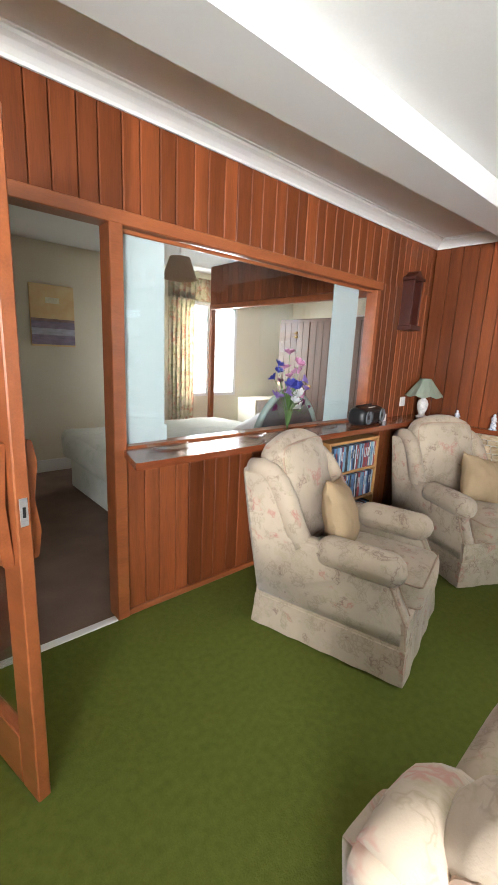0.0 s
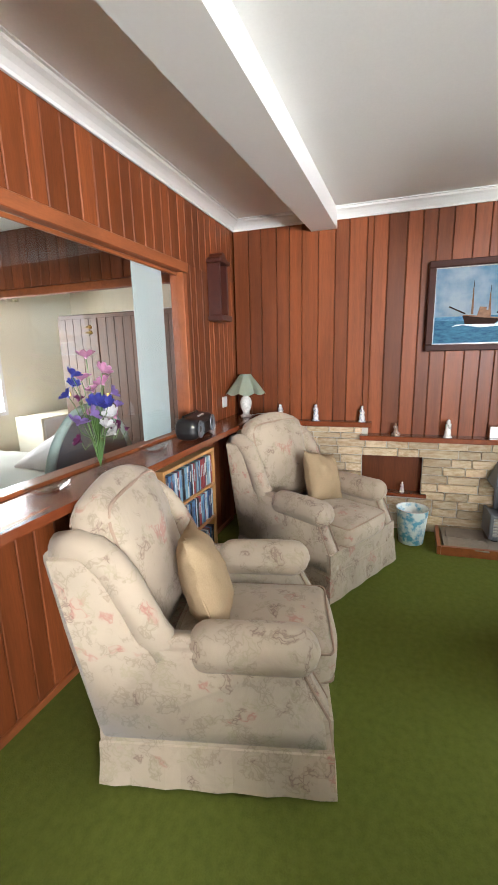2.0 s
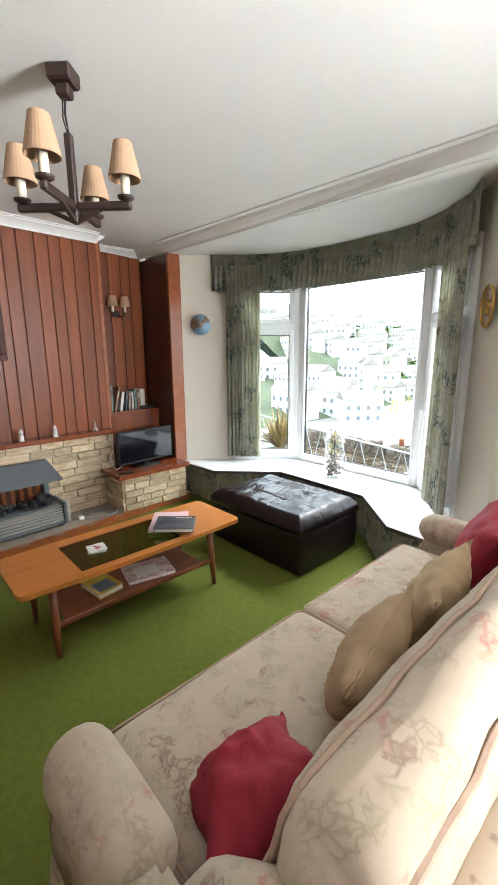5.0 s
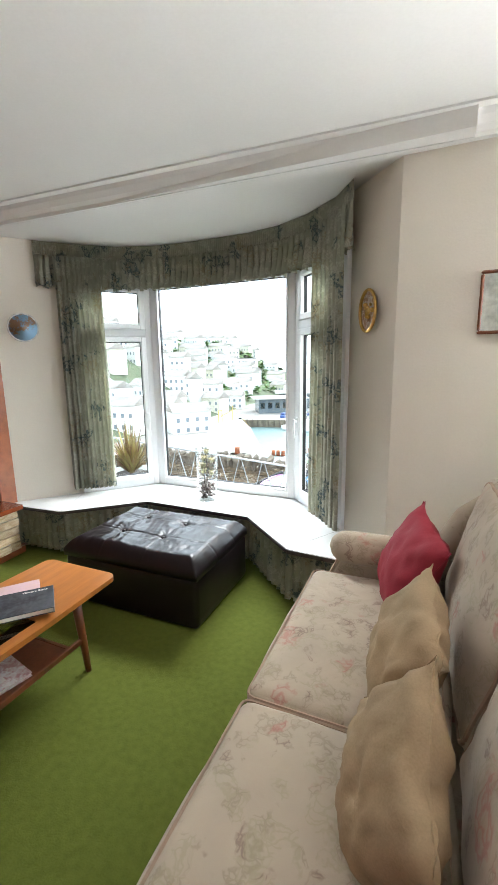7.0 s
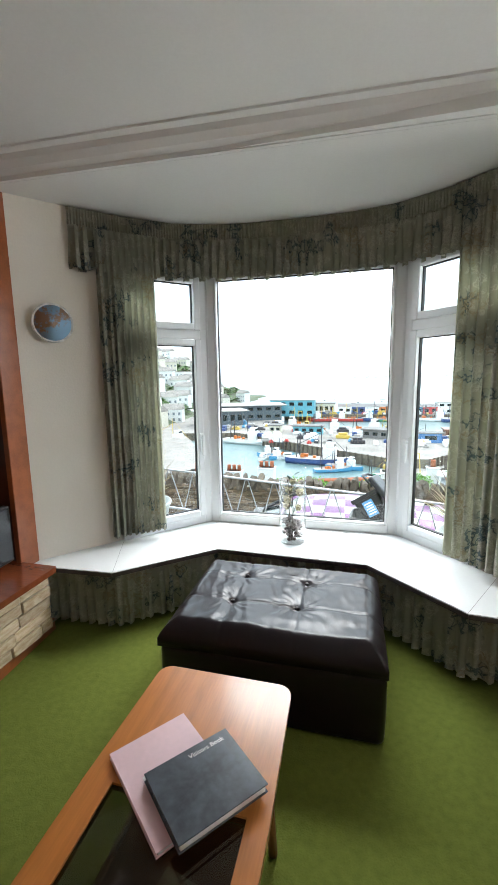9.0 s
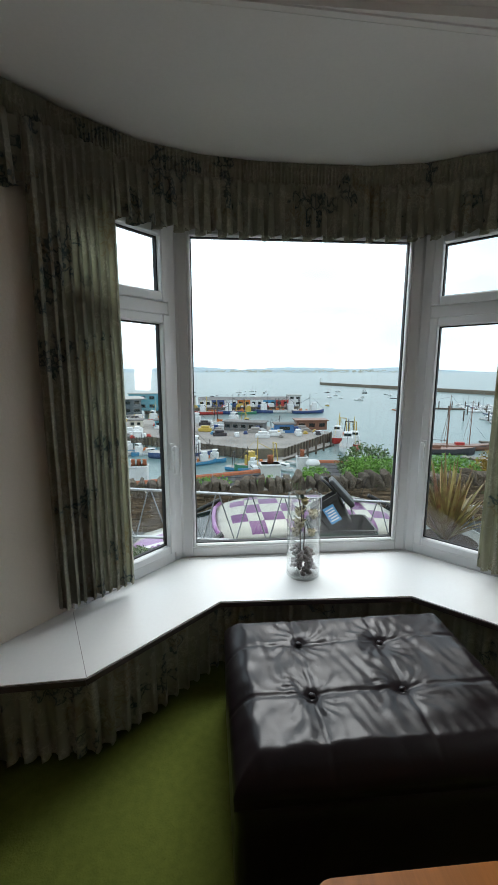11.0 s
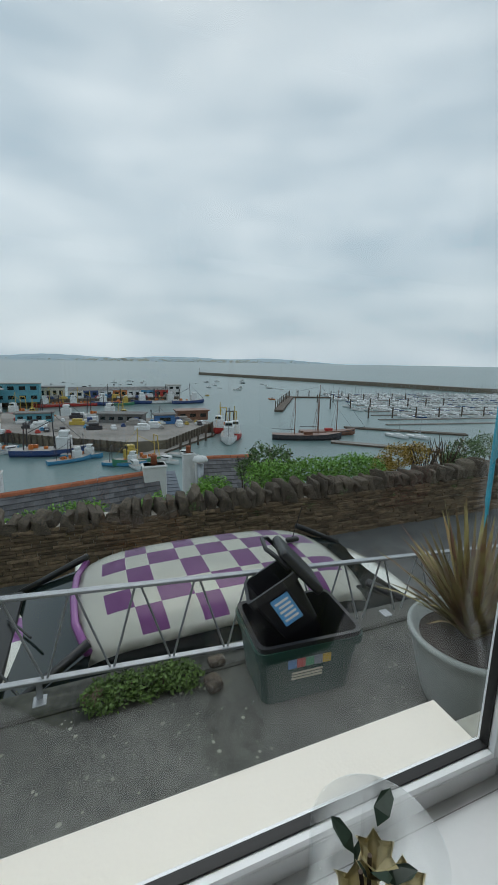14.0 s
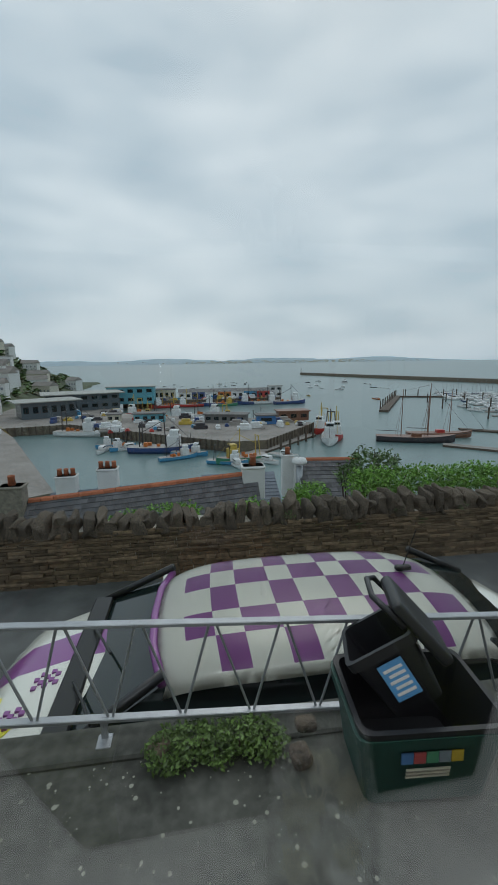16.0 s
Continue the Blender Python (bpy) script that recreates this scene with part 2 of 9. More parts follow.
FIGURINE = mat("painted_china", (0.74, 0.74, 0.76), 0.2, scale=45, fine=90, color2=(0.22, 0.28, 0.45), lo=0.38, hi=0.5, coat=0.3)
EARTHEN = mat("brown_china", (0.34, 0.2, 0.12), 0.3, scale=40, fine=90, color2=(0.6, 0.55, 0.5), lo=0.4, hi=0.55, coat=0.3)
LEATHER = mat("brown_black_leather", (0.013, 0.008, 0.010), 0.30, spec=0.32, scale=6, fine=160, vary=0.15, bump=0.25, bumpd=0.003)
GOLDCLOTH = mat("gold_cushion", (0.43, 0.31, 0.185), 0.85, spec=0.2, scale=5, fine=200, vary=0.12, bump=0.3)
REDCLOTH = mat("red_cushion", (0.33, 0.028, 0.045), 0.75, spec=0.25, scale=5, fine=200, vary=0.12, bump=0.3)
PAPER = mat("paper", (0.80, 0.78, 0.76), 0.7, vary=0.03)
PINKPAPER = mat("pink_cover", (0.72, 0.50, 0.52), 0.5, vary=0.05)
DUVET = fabric("duvet_cloth", (0.66, 0.68, 0.60), [((0.45, 0.5, 0.40), 5, 0.55, 0.4)])
FLORAL = fabric("floral_upholstery", (0.48, 0.395, 0.30), [((0.22, 0.18, 0.12), 15.0, 0.56, 0.40), ((0.40, 0.10, 0.09), 9.0, 0.65, 0.50), ((0.34, 0.30, 0.19), 13.0, 0.56, 0.45), ((0.17, 0.10, 0.08), 12.0, 0.63, 0.55)])
PIPING = mat("piping_cord", (0.42, 0.30, 0.22), 0.9, vary=0.1)
CURTAIN = fabric("curtain_cloth", (0.46, 0.46, 0.36), [((0.62, 0.62, 0.52), 14.0, 0.5, 0.7), ((0.06, 0.11, 0.13), 7.0, 0.58, 0.85), ((0.33, 0.24, 0.12), 8.0, 0.58, 0.5)], scale=12)
BEDCURTAIN = fabric("bedroom_curtain_cloth", (0.66, 0.60, 0.46), [((0.50, 0.12, 0.08), 12.0, 0.55, 0.8), ((0.20, 0.25, 0.10), 14.0, 0.55, 0.7)], scale=12)


# ---- shapes ----
def box(bm, x0, x1, y0, y1, z0, z1, mi=0):
    vs = [bm.verts.new(p) for p in itertools.product((x0, x1), (y0, y1), (z0, z1))]
    for f in ((0, 1, 3, 2), (4, 6, 7, 5), (0, 4, 5, 1), (2, 3, 7, 6), (0, 2, 6, 4), (1, 5, 7, 3)):
        bm.faces.new([vs[i] for i in f]).material_index = mi
    return vs


def cbox(bm, x0, x1, y0, y1, z0, z1, c=0.004, mi=0):
    """A box with all its edges chamfered."""
    x0, x1, y0, y1, z0, z1 = min(x0, x1), max(x0, x1), min(y0, y1), max(y0, y1), min(z0, z1), max(z0, z1)
    start = len(bm.verts)
    pts = []
    for sx, sy, sz in itertools.product((0, 1), repeat=3):
        X, Y, Z = (x0, x1)[sx], (y0, y1)[sy], (z0, z1)[sz]
        dx, dy, dz = (c, -c)[sx], (c, -c)[sy], (c, -c)[sz]
        pts.append([bm.verts.new((X, Y + dy, Z + dz)), bm.verts.new((X + dx, Y, Z + dz)), bm.verts.new((X + dx, Y + dy, Z))])
    idx = lambda a, b, d: pts[a * 4 + b * 2 + d]
    F = []
    for s in (0, 1):
        F.append([idx(s, 0, 0)[0], idx(s, 1, 0)[0], idx(s, 1, 1)[0], idx(s, 0, 1)[0]])
        F.append([idx(0, s, 0)[1], idx(1, s, 0)[1], idx(1, s, 1)[1], idx(0, s, 1)[1]])
        F.append([idx(0, 0, s)[2], idx(1, 0, s)[2], idx(1, 1, s)[2], idx(0, 1, s)[2]])
    for a, b in itertools.product((0, 1), repeat=2):
        F.append([idx(0, a, b)[1], idx(1, a, b)[1], idx(1, a, b)[2], idx(0, a, b)[2]])
        F.append([idx(a, 0, b)[0], idx(a, 1, b)[0], idx(a, 1, b)[2], idx(a, 0, b)[2]])
        F.append([idx(a, b, 0)[0], idx(a, b, 1)[0], idx(a, b, 1)[1], idx(a, b, 0)[1]])
    for p in pts:
        F.append(p)
    faces = []
    for f in F:
        faces.append(bm.faces.new(f))
        faces[-1].material_index = mi
    cen = Vector(((x0 + x1) / 2, (y0 + y1) / 2, (z0 + z1) / 2))
    for f in faces:
        f.normal_update()
        if f.normal.dot(f.calc_center_median() - cen) < 0:
            f.normal_flip()
    return [v for p in pts for v in p]


def moved(verts, m):
    for v in verts:
        v.co = m @ v.co
    return verts


def link(name, bm, materials, parent=None, label="", smooth=False):
    me = bpy.data.meshes.new(name)
    bm.normal_update()
    bm.to_mesh(me)
    bm.free()
    for m in materials if isinstance(materials, (list, tuple)) else [materials]:
        me.materials.append(m)
    if smooth:
        me.shade_smooth()
    ob = new(name, me)
    if parent is not None:
        ob.parent = parent
    if label:
        tagged(ob, label)
    return ob


def part(name, bm, material, parent, label="", smooth=False):
    return link(name, bm, material, parent, label, smooth)


def thing(name, m, label, category, group="", kind=""):
    ob = new(name)
    ob.matrix_world = m
    return tagged(ob, label, category, group, kind)


def rbox(bm, sx, sy, sz, r, n=8, m=None, puff=0.0, wob=0.0, seed=0, mi=0):
    """A soft box, centred: rounded edges of radius r, faces that swell by puff and a little unevenness."""
    hx, hy, hz = sx / 2, sy / 2, sz / 2
    half = (hx, hy, hz)
    cache = {}

    def vert(p):
        key = tuple(round(a, 6) for a in p)
        if key not in cache:
            q = Vector(p)
            inner = Vector([max(-(h - r), min(h - r, a)) for a, h in zip(p, half)])
            d = q - inner
            if d.length > 1e-9:
                q = inner + d.normalized() * min(r, d.length * 1.0) if d.length > r else q
                q = inner + d.normalized() * r
            u = [min(1, abs(a) / h) for a, h in zip(p, half)]
            for k in range(3):
                o = [u[j] for j in range(3) if j != k]
                q[k] += puff * (1 if p[k] > 0 else -1) * u[k] * (1 - o[0] ** 2) * (1 - o[1] ** 2)
            if wob:
                q += noise.noise_vector(q * 6 + Vector((seed * 3.7, seed, 0))) * wob
            cache[key] = bm.verts.new(m @ q if m else q)
        return cache[key]

    def ticks(h):
        rr = min(r, h * 0.98)
        edge = [-h + rr * (1 - math.cos(a * math.pi / 6)) for a in range(0, 4)]
        mid = [(-h + rr) + (2 * h - 2 * rr) * i / n for i in range(1, n)]
        return sorted(set(round(a, 6) for a in edge + mid + [-a for a in edge]))

    T = [ticks(h) for h in half]
    for k in range(3):
        a, b = [j for j in range(3) if j != k]
        for s in (-1, 1):
            for i in range(len(T[a]) - 1):
                for j in range(len(T[b]) - 1):
                    c = []
                    for (ii, jj) in ((i, j), (i + 1, j), (i + 1, j + 1), (i, j + 1)):
                        p = [0, 0, 0]
                        p[k], p[a], p[b] = s * half[k], T[a][ii], T[b][jj]
                        c.append(vert(p))
                    if (s > 0) == (k == 1):
                        c.reverse()
                    if len(set(c)) > 2:
                        try:
                            bm.faces.new(c).material_index = mi
                        except ValueError:
                            pass


def lathe(bm, profile, segs=20, m=None, mi=0, flute=0.0, k=8, caps=True):
    rings = []
    for r, z in profile:
        ring = []
        for i in range(segs):
            a = 2 * math.pi * i / segs
            rr = r * (1 + flute * math.cos(k * a))
            p = Vector((rr * math.cos(a), rr * math.sin(a), z))
            ring.append(bm.verts.new(m @ p if m else p))
        rings.append(ring)
    for a, b in zip(rings, rings[1:]):
        for i in range(segs):
            j = (i + 1) % segs
            bm.faces.new((a[i], a[j], b[j], b[i])).material_index = mi
    if caps and profile[0][0] > 1e-4:
        bm.faces.new(list(reversed(rings[0]))).material_index = mi
    if caps and profile[-1][0] > 1e-4:
        bm.faces.new(rings[-1]).material_index = mi


def tube(bm, pts, r, segs=8, mi=0, closed=False, taper=1.0):
    pts = [Vector(p) for p in pts]
    rings = []
    n = len(pts)
    up = Vector((0.13, 0.21, 0.97))
    for i, p in enumerate(pts):
        t = (pts[(i + 1) % n] - pts[i - 1]) if closed else (pts[min(i + 1, n - 1)] - pts[max(i - 1, 0)])
        t.normalize()
        u = t.cross(up)
        if u.length < 0.2:
            u = t.cross(Vector((1, 0.1, 0)))
        u.normalize()
        w = t.cross(u)
        rr = r * (1 + (taper - 1) * i / max(1, n - 1))
        rings.append([bm.verts.new(p + (u * math.cos(2 * math.pi * k / segs) + w * math.sin(2 * math.pi * k / segs)) * rr) for k in range(segs)])
    for a, b in zip(rings, rings[1:] + ([rings[0]] if closed else [])):
        for i in range(segs):
            j = (i + 1) % segs
            bm.faces.new((a[i], b[i], b[j], a[j])).material_index = mi
    if not closed:
        bm.faces.new(rings[0]).material_index = mi
        bm.faces.new(list(reversed(rings[-1]))).material_index = mi


def prism(bm, poly, z0, z1, mi=0, m=None):
    """A flat outline, counter-clockwise, raised from z0 to z1."""
    f = lambda x, y, z: bm.verts.new(m @ Vector((x, y, z)) if m else (x, y, z))
    lo, hi = [f(x, y, z0) for x, y in poly], [f(x, y, z1) for x, y in poly]
    bm.faces.new(list(reversed(lo))).material_index = mi
    bm.faces.new(hi).material_index = mi
    for i in range(len(poly)):
        j = (i + 1) % len(poly)
        bm.faces.new((lo[i], lo[j], hi[j], hi[i])).material_index = mi


def rounded(poly, r, n=4):
    out = []
    for i, p in enumerate(poly):
        a, b, c = Vector(poly[i - 1]), Vector(p), Vector(poly[(i + 1) % len(poly)])
        u, v = (a - b).normalized(), (c - b).normalized()
        for k in range(n + 1):
            t = k / n
            q = (b + u * r) * (1 - t) ** 2 + b * 2 * t * (1 - t) + (b + v * r) * t * t
            out.append((q.x, q.y))
    return out


def simple(name, x0, x1, y0, y1, z0, z1, material, kind="structure", c=0.0, parent=None, label="", category=""):
    bm = bmesh.new()
    cbox(bm, x0, x1, y0, y1, z0, z1, c) if c else box(bm, x0, x1, y0, y1, z0, z1)
    ob = link(name, bm, material, parent, label)
    return tagged(ob, category=category, kind=kind) if kind else ob

# ---- the room's shell ----
PY = 2.38        # partition's face
CH = 2.485        # ceiling
A = Vector((5.105, 2.38, 0))
FU, FN = Vector((0.0442, -0.99902, 0)), Vector((-0.99902, -0.0442, 0))
FM = Matrix((( FU.x, FN.x, 0, A.x), (FU.y, FN.y, 0, A.y), (0, 0, 1, 0), (0, 0, 0, 1)))   # along the fireplace wall, out from it, up

simple("floor", -2.3, 5.9, -2.44, 2.40, -0.12, 0.0, CARPET)
simple("bedroom_floor", 0.4, 6.6, 2.402, 5.6, -0.12, 0.002, BEDCARPET)
bm = bmesh.new()
box(bm, -2.3, 5.9, -1.62, 2.38, CH, CH + 0.15)
link("ceiling", bm, CEIL)["kind"] = "structure"
bm = bmesh.new()
prism(bm, [(1.9, -1.45), (1.9, -1.9), (2.75, -2.48), (4.45, -2.48), (5.5, -1.9), (5.5, -1.45)], 2.395, 2.484)
link("bay_ceiling", bm, CEIL)["kind"] = "structure"
simple("bedroom_ceiling", 0.4, 6.6, 2.461, 5.6, 2.48, 2.6, CEIL)
simple("wall_back", -2.4, -2.3, -1.9, 2.3, 0, 2.55, CREAM)
# Front wall, with an unseen opening added for the fill lamp.
for nm, xa, xb, za, zb in (("wall_front_side", -0.2, 2.19, 0, 2.55), ("wall_front_side_end", -2.3, -1.5, 0, 2.55), ("wall_front_below_window", -1.5, -0.2, 0, 1.0), ("wall_front_above_window", -1.5, -0.2, 2.15, 2.55)):
    simple(nm, xa, xb, -1.80, -1.57, za, zb, CREAM)
simple("wall_outer_side", 5.66, 5.9, -1.7, 2.461, -0.1, 2.55, CREAM)
simple("wall_partition_side", -2.3, 1.30, PY, PY + 0.08, 0, 2.55, BOARD)

# lowered band and cornice along the bay
def swept(name, profile, p0, p1, material, side, ext=0.0):
    """A moulding: profile of (out from wall, height) drawn from p0 to p1, out towards side."""
    bm = bmesh.new()
    p0, p1, side = Vector(p0), Vector(p1), Vector(side)
    ends = [[bm.verts.new(p + side * o + Vector((0, 0, z))) for o, z in profile] for p in (p0, p1)]
    k = len(profile)
    for i in range(k):
        j = (i + 1) % k
        bm.faces.new((ends[0][i], ends[0][j], ends[1][j], ends[1][i]))
    bm.faces.new(ends[0])
    bm.faces.new(list(reversed(ends[1])))
    bmesh.ops.recalc_face_normals(bm, faces=bm.faces)
    return tagged(link(name, bm, material), kind="structure")


COVE = [(0, -0.075), (0.012, -0.075), (0.014, -0.062), (0.03, -0.045), (0.05, -0.03), (0.07, -0.02), (0.074, -0.008), (0.085, -0.006), (0.085, 0.0), (0, 0.0)]
swept("cornice_partition", COVE, (-2.3, PY, CH), (5.10, PY, CH), CEIL, (0, -1, 0))
a, b = FM @ Vector((0, 0, CH)), FM @ Vector((3.168, 0, CH))
swept("cornice_fireplace", COVE, a, b, CEIL, FN)
swept("cornice_breast_side", COVE, b, (5.64, -0.80, CH), CEIL, (0, -1, 0))
swept("cornice_alcove", COVE, (5.62, -0.80, CH), (5.60, -1.37, CH), CEIL, (-1, 0, 0))
swept("cornice_alcove_side", COVE, (5.62, -1.375, CH), (5.06, -1.40, CH), CEIL, (0, 1, 0))
swept("cornice_bay", [(0, -0.095), (0.02, -0.095), (0.022, -0.075), (0.05, -0.06), (0.075, -0.035), (0.085, -0.012), (0.125, -0.010), (0.125, 0), (0, 0)], (5.12, -1.415, CH), (-2.3, -1.745, CH), CEIL, (-0.0445, 0.999, 0))
bm = bmesh.new()
prism(bm, [(-2.3, -1.80), (5.5, -1.452), (5.5, -1.40), (-2.3, -1.746)], 2.39, 2.485)
link("bay_lintel", bm, CEIL)["kind"] = "structure"
bm = bmesh.new()
prism(bm, [(-2.3, 1.66), (5.14, 1.54), (5.13, 1.735), (-2.3, 2.06)], 2.349, 2.485)
link("ceiling_beam", bm, WHITE)["kind"] = "structure"


def cove_box(name, x0, x1, y0, y1, z0, z1, material):
    return simple(name, x0, x1, y0, y1, z0, z1, material)


# partition: frame, panes, boards
DX0, DX1 = 1.33, 2.055       # doorway
WX0, WX1, WZ0, WZ1 = 2.12, 4.19, 0.95, 1.955
partition = simple("wall_partition", 2.08, 5.66, PY + 0.022, PY + 0.08, 0, WZ0 - 0.03, BOARD)
simple("wall_partition_above", 1.30, 5.66, PY + 0.022, PY + 0.08, 2.02, 2.55, BOARD)
simple("wall_partition_end", WX1 + 0.05, 5.66, PY + 0.022, PY + 0.08, WZ0 - 0.03, 2.02, BOARD)
pframe = tagged(new("partition_frame"), kind="structure")
for nm, q in (("jamb", (2.045, 2.11, PY - 0.02, PY + 0.09, 0, 2.0)), ("head", (1.24, 4.26, PY - 0.022, PY + 0.088, 1.958, 2.018)),
              ("jamb", (1.24, 1.30, PY - 0.02, PY + 0.09, 0, 1.955)), ("jamb", (WX1, WX1 + 0.05, PY - 0.018, PY + 0.08, 0.93, 1.955)),
              ("sill", (2.11, 4.24, PY - 0.01, PY + 0.08, 0.918, 0.945)), ("bead", (2.11, WX1, PY + 0.02, PY + 0.035, 1.935, 1.955)),
              ("threshold", (1.30, 2.045, PY - 0.02, PY + 0.03, 0, 0.008)), ("skirting", (2.11, 4.9, PY - 0.012, PY + 0.02, 0, 0.035))):
    bm = bmesh.new()
    cbox(bm, *q, 0.004)
    part(nm, bm, WHITE if nm == "threshold" else TRIM, pframe)
window_inner = tagged(new("window_partition"), kind="structure")
for nm, x0, x1, mt in (("pane", 2.11, WX1, GLASS), ("frosted_panel", 2.11, 2.35, FROST), ("frosted_panel", 3.72, 4.02, FROST), ("frosted_panel", 2.11, 2.37, FROST)):
    bm = bmesh.new()
    if nm == "pane":
        box(bm, x0, x1, PY + 0.026, PY + 0.031, 0.945, 1.94)
    elif x1 == 2.37:
        box(bm, x0, x1, PY + 0.044, PY + 0.048, 0.945, 1.03)
    else:
        box(bm, x0, x1, PY + 0.036, PY + 0.041, 0.95 if x0 > 3 else 1.03, 1.94)
    o = part(nm, bm, mt, window_inner)
    o.visible_shadow = nm != "pane"

for z in (1.548, 1.572):
    bm = bmesh.new()
    lathe(bm, [(0.004, 0.0), (0.004, 0.012), (0.009, 0.016), (0.009, 0.024), (0.0, 0.027)], 12, Matrix.Translation((3.32, PY + 0.026, z)) @ Matrix.Rotation(radians(90), 4, "X"))
    part("knob", bm, BRASS, window_inner, "small brass knob", smooth=True)

# ledge shelf along the partition
bm = bmesh.new()
prism(bm, rounded([(2.03, 2.10), (4.62, 2.115), (4.95, 2.16), (5.06, 2.358), (2.09, 2.358)], 0.012, 2), 0.898, 0.933)
link("ledge_shelf", bm, SHELF)["kind"] = "structure"

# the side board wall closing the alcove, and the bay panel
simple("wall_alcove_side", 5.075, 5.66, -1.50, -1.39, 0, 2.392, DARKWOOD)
simple("panel_trim", 5.04, 5.075, -1.51, -1.375, 0.0, 2.394, TRIM, c=0.003)
simple("wall_alcove_back", 5.59, 5.659, -1.39, -0.80, 0, CH, BOARD)
bm = bmesh.new()
prism(bm, [(0, -0.06), (3.165, -0.06), (3.165, -0.02), (0, -0.02)], 0, CH, m=FM)
link("wall_fireplace", bm, BOARD)["kind"] = "structure"
breast = tagged(new("wall_breast_side"), kind="structure")
bm = bmesh.new()
box(bm, 5.29, 5.59, -0.835, -0.785, 0, CH)
part("side_board", bm, BOARD, breast)

# bay walls with the windows
BAYL = [(5.063, -1.48), (4.72, -1.905)]
MLX, MRX, MY = 4.255, 2.955, -2.40


def wall_seg(name, p, q, z0, z1, th, material):
    p, q = Vector((*p, 0)), Vector((*q, 0))
    d = (q - p).normalized()
    nrm = Vector((d.y, -d.x, 0))
    bm = bmesh.new()
    poly = [p, q, q + nrm * th, p + nrm * th]
    area = sum(poly[i].x * poly[(i + 1) % 4].y - poly[(i + 1) % 4].x * poly[i].y for i in range(4))
    if area < 0:
        poly.reverse()
    prism(bm, [(v.x, v.y) for v in poly], z0, z1)
    return tagged(link(name, bm, material), kind="structure")


BR = (2.19, -1.57)
BR2 = (2.47, -1.89)
wall_seg("wall_bay_side", BAYL[1], BAYL[0], 0, 2.394, 0.2, CREAM)
wall_seg("wall_bay_side_end", BR, BR2, 0, 2.394, 0.2, CREAM)
wall_seg("wall_bay_below", (MLX, MY - 0.03), BAYL[1], -0.6, 0.345, 0.2, CREAM)
wall_seg("wall_bay_below_middle", (MRX, MY - 0.03), (MLX, MY - 0.03), -0.6, 0.345, 0.2, CREAM)
wall_seg("wall_bay_below_end", BR2, (MRX, MY - 0.03), -0.6, 0.345, 0.2, CREAM)
for i, (p, q) in enumerate((((MLX, MY - 0.01), BAYL[1]), ((MRX, MY - 0.01), (MLX, MY - 0.01)), (BR2, (MRX, MY - 0.01)))):
    wall_seg("wall_bay_above_" + str(i + 1), p, q, 2.155, 2.394, 0.06, CREAM)


def window_unit(name, p, q, z0, z1, transom=None, glaze=True, handle=0, lip=0.0):
    """A plastic window between two plan points seen from the room: outer frame, sashes, seals, panes."""
    p, q = Vector((*p, 0)), Vector((*q, 0))
    d = (q - p).normalized()
    L = (q - p).length
    inn = Vector((-d.y, d.x, 0))
    if inn.y < 0:
        inn = -inn
    m = Matrix(((d.x, inn.x, 0, p.x), (d.y, inn.y, 0, p.y), (0, 0, 1, 0), (0, 0, 0, 1)))
    w = thing(name, m, "white plastic double-glazed bay window", "window", kind="structure")

    def bar(nm, u0, u1, v0, v1, d0, d1, mt=UPVC, c=0.004):
        bm = bmesh.new()
        cbox(bm, u0, u1, d0, d1, v0, v1, c)
        return part(nm, bm, mt, w)

    F = 0.058
    bar("frame", 0, F, z0, z1, -0.035, 0.03)
    bar("frame", L - F, L, z0, z1, -0.035, 0.03)
    bar("frame", F, L - F, z0, z0 + F, -0.035, 0.03)
    bar("frame", F, L - F, z1 - F, z1, -0.035, 0.03)
    cells = [(z0 + F, z1 - F)]
    if transom:
        bar("transom", F, L - F, transom - 0.03, transom + 0.03, -0.035, 0.03)
        cells = [(z0 + F, transom - 0.03), (transom + 0.03, z1 - F)]
    for k, (a0, a1) in enumerate(cells):
        S = 0.045 if transom else 0.018
        dep = 0.048 if transom else 0.038
        u0, u1 = F, L - F
        for q4 in ((u0, u0 + S, a0, a1), (u1 - S, u1, a0, a1), (u0 + S, u1 - S, a0, a0 + S), (u0 + S, u1 - S, a1 - S, a1)):
            bar("sash", q4[0], q4[1], q4[2], q4[3], -0.02, dep - 0.004, c=0.006)
        t = 0.005
        for q4 in ((u0 + S, u0 + S + t, a0 + S, a1 - S), (u1 - S - t, u1 - S, a0 + S, a1 - S), (u0 + S, u1 - S, a0 + S, a0 + S + t), (u0 + S, u1 - S, a1 - S - t, a1 - S)):
            bar("seal", q4[0], q4[1], q4[2], q4[3], -0.012, 0.012, RUBBER, 0.001)
        bm = bmesh.new()
        box(bm, u0 + S, u1 - S, -0.004, 0.0, a0 + S, a1 - S)
        g = part("pane", bm, GLASS, w)
        g.visible_shadow = False
    if handle:
        hx = L - F - 0.024 if handle > 0 else F + 0.024
        bm = bmesh.new()
        cbox(bm, hx - 0.013, hx + 0.013, 0.044, 0.054, 0.90, 1.04, 0.003)
        cbox(bm, hx - 0.009, hx + 0.009, 0.054, 0.078, 1.0, 1.02, 0.003)
        cbox(bm, hx - 0.010, hx + 0.010, 0.070, 0.084, 0.88, 1.03, 0.004)
        part("handle", bm, UPVC, w, "white lever window handle")
    return w


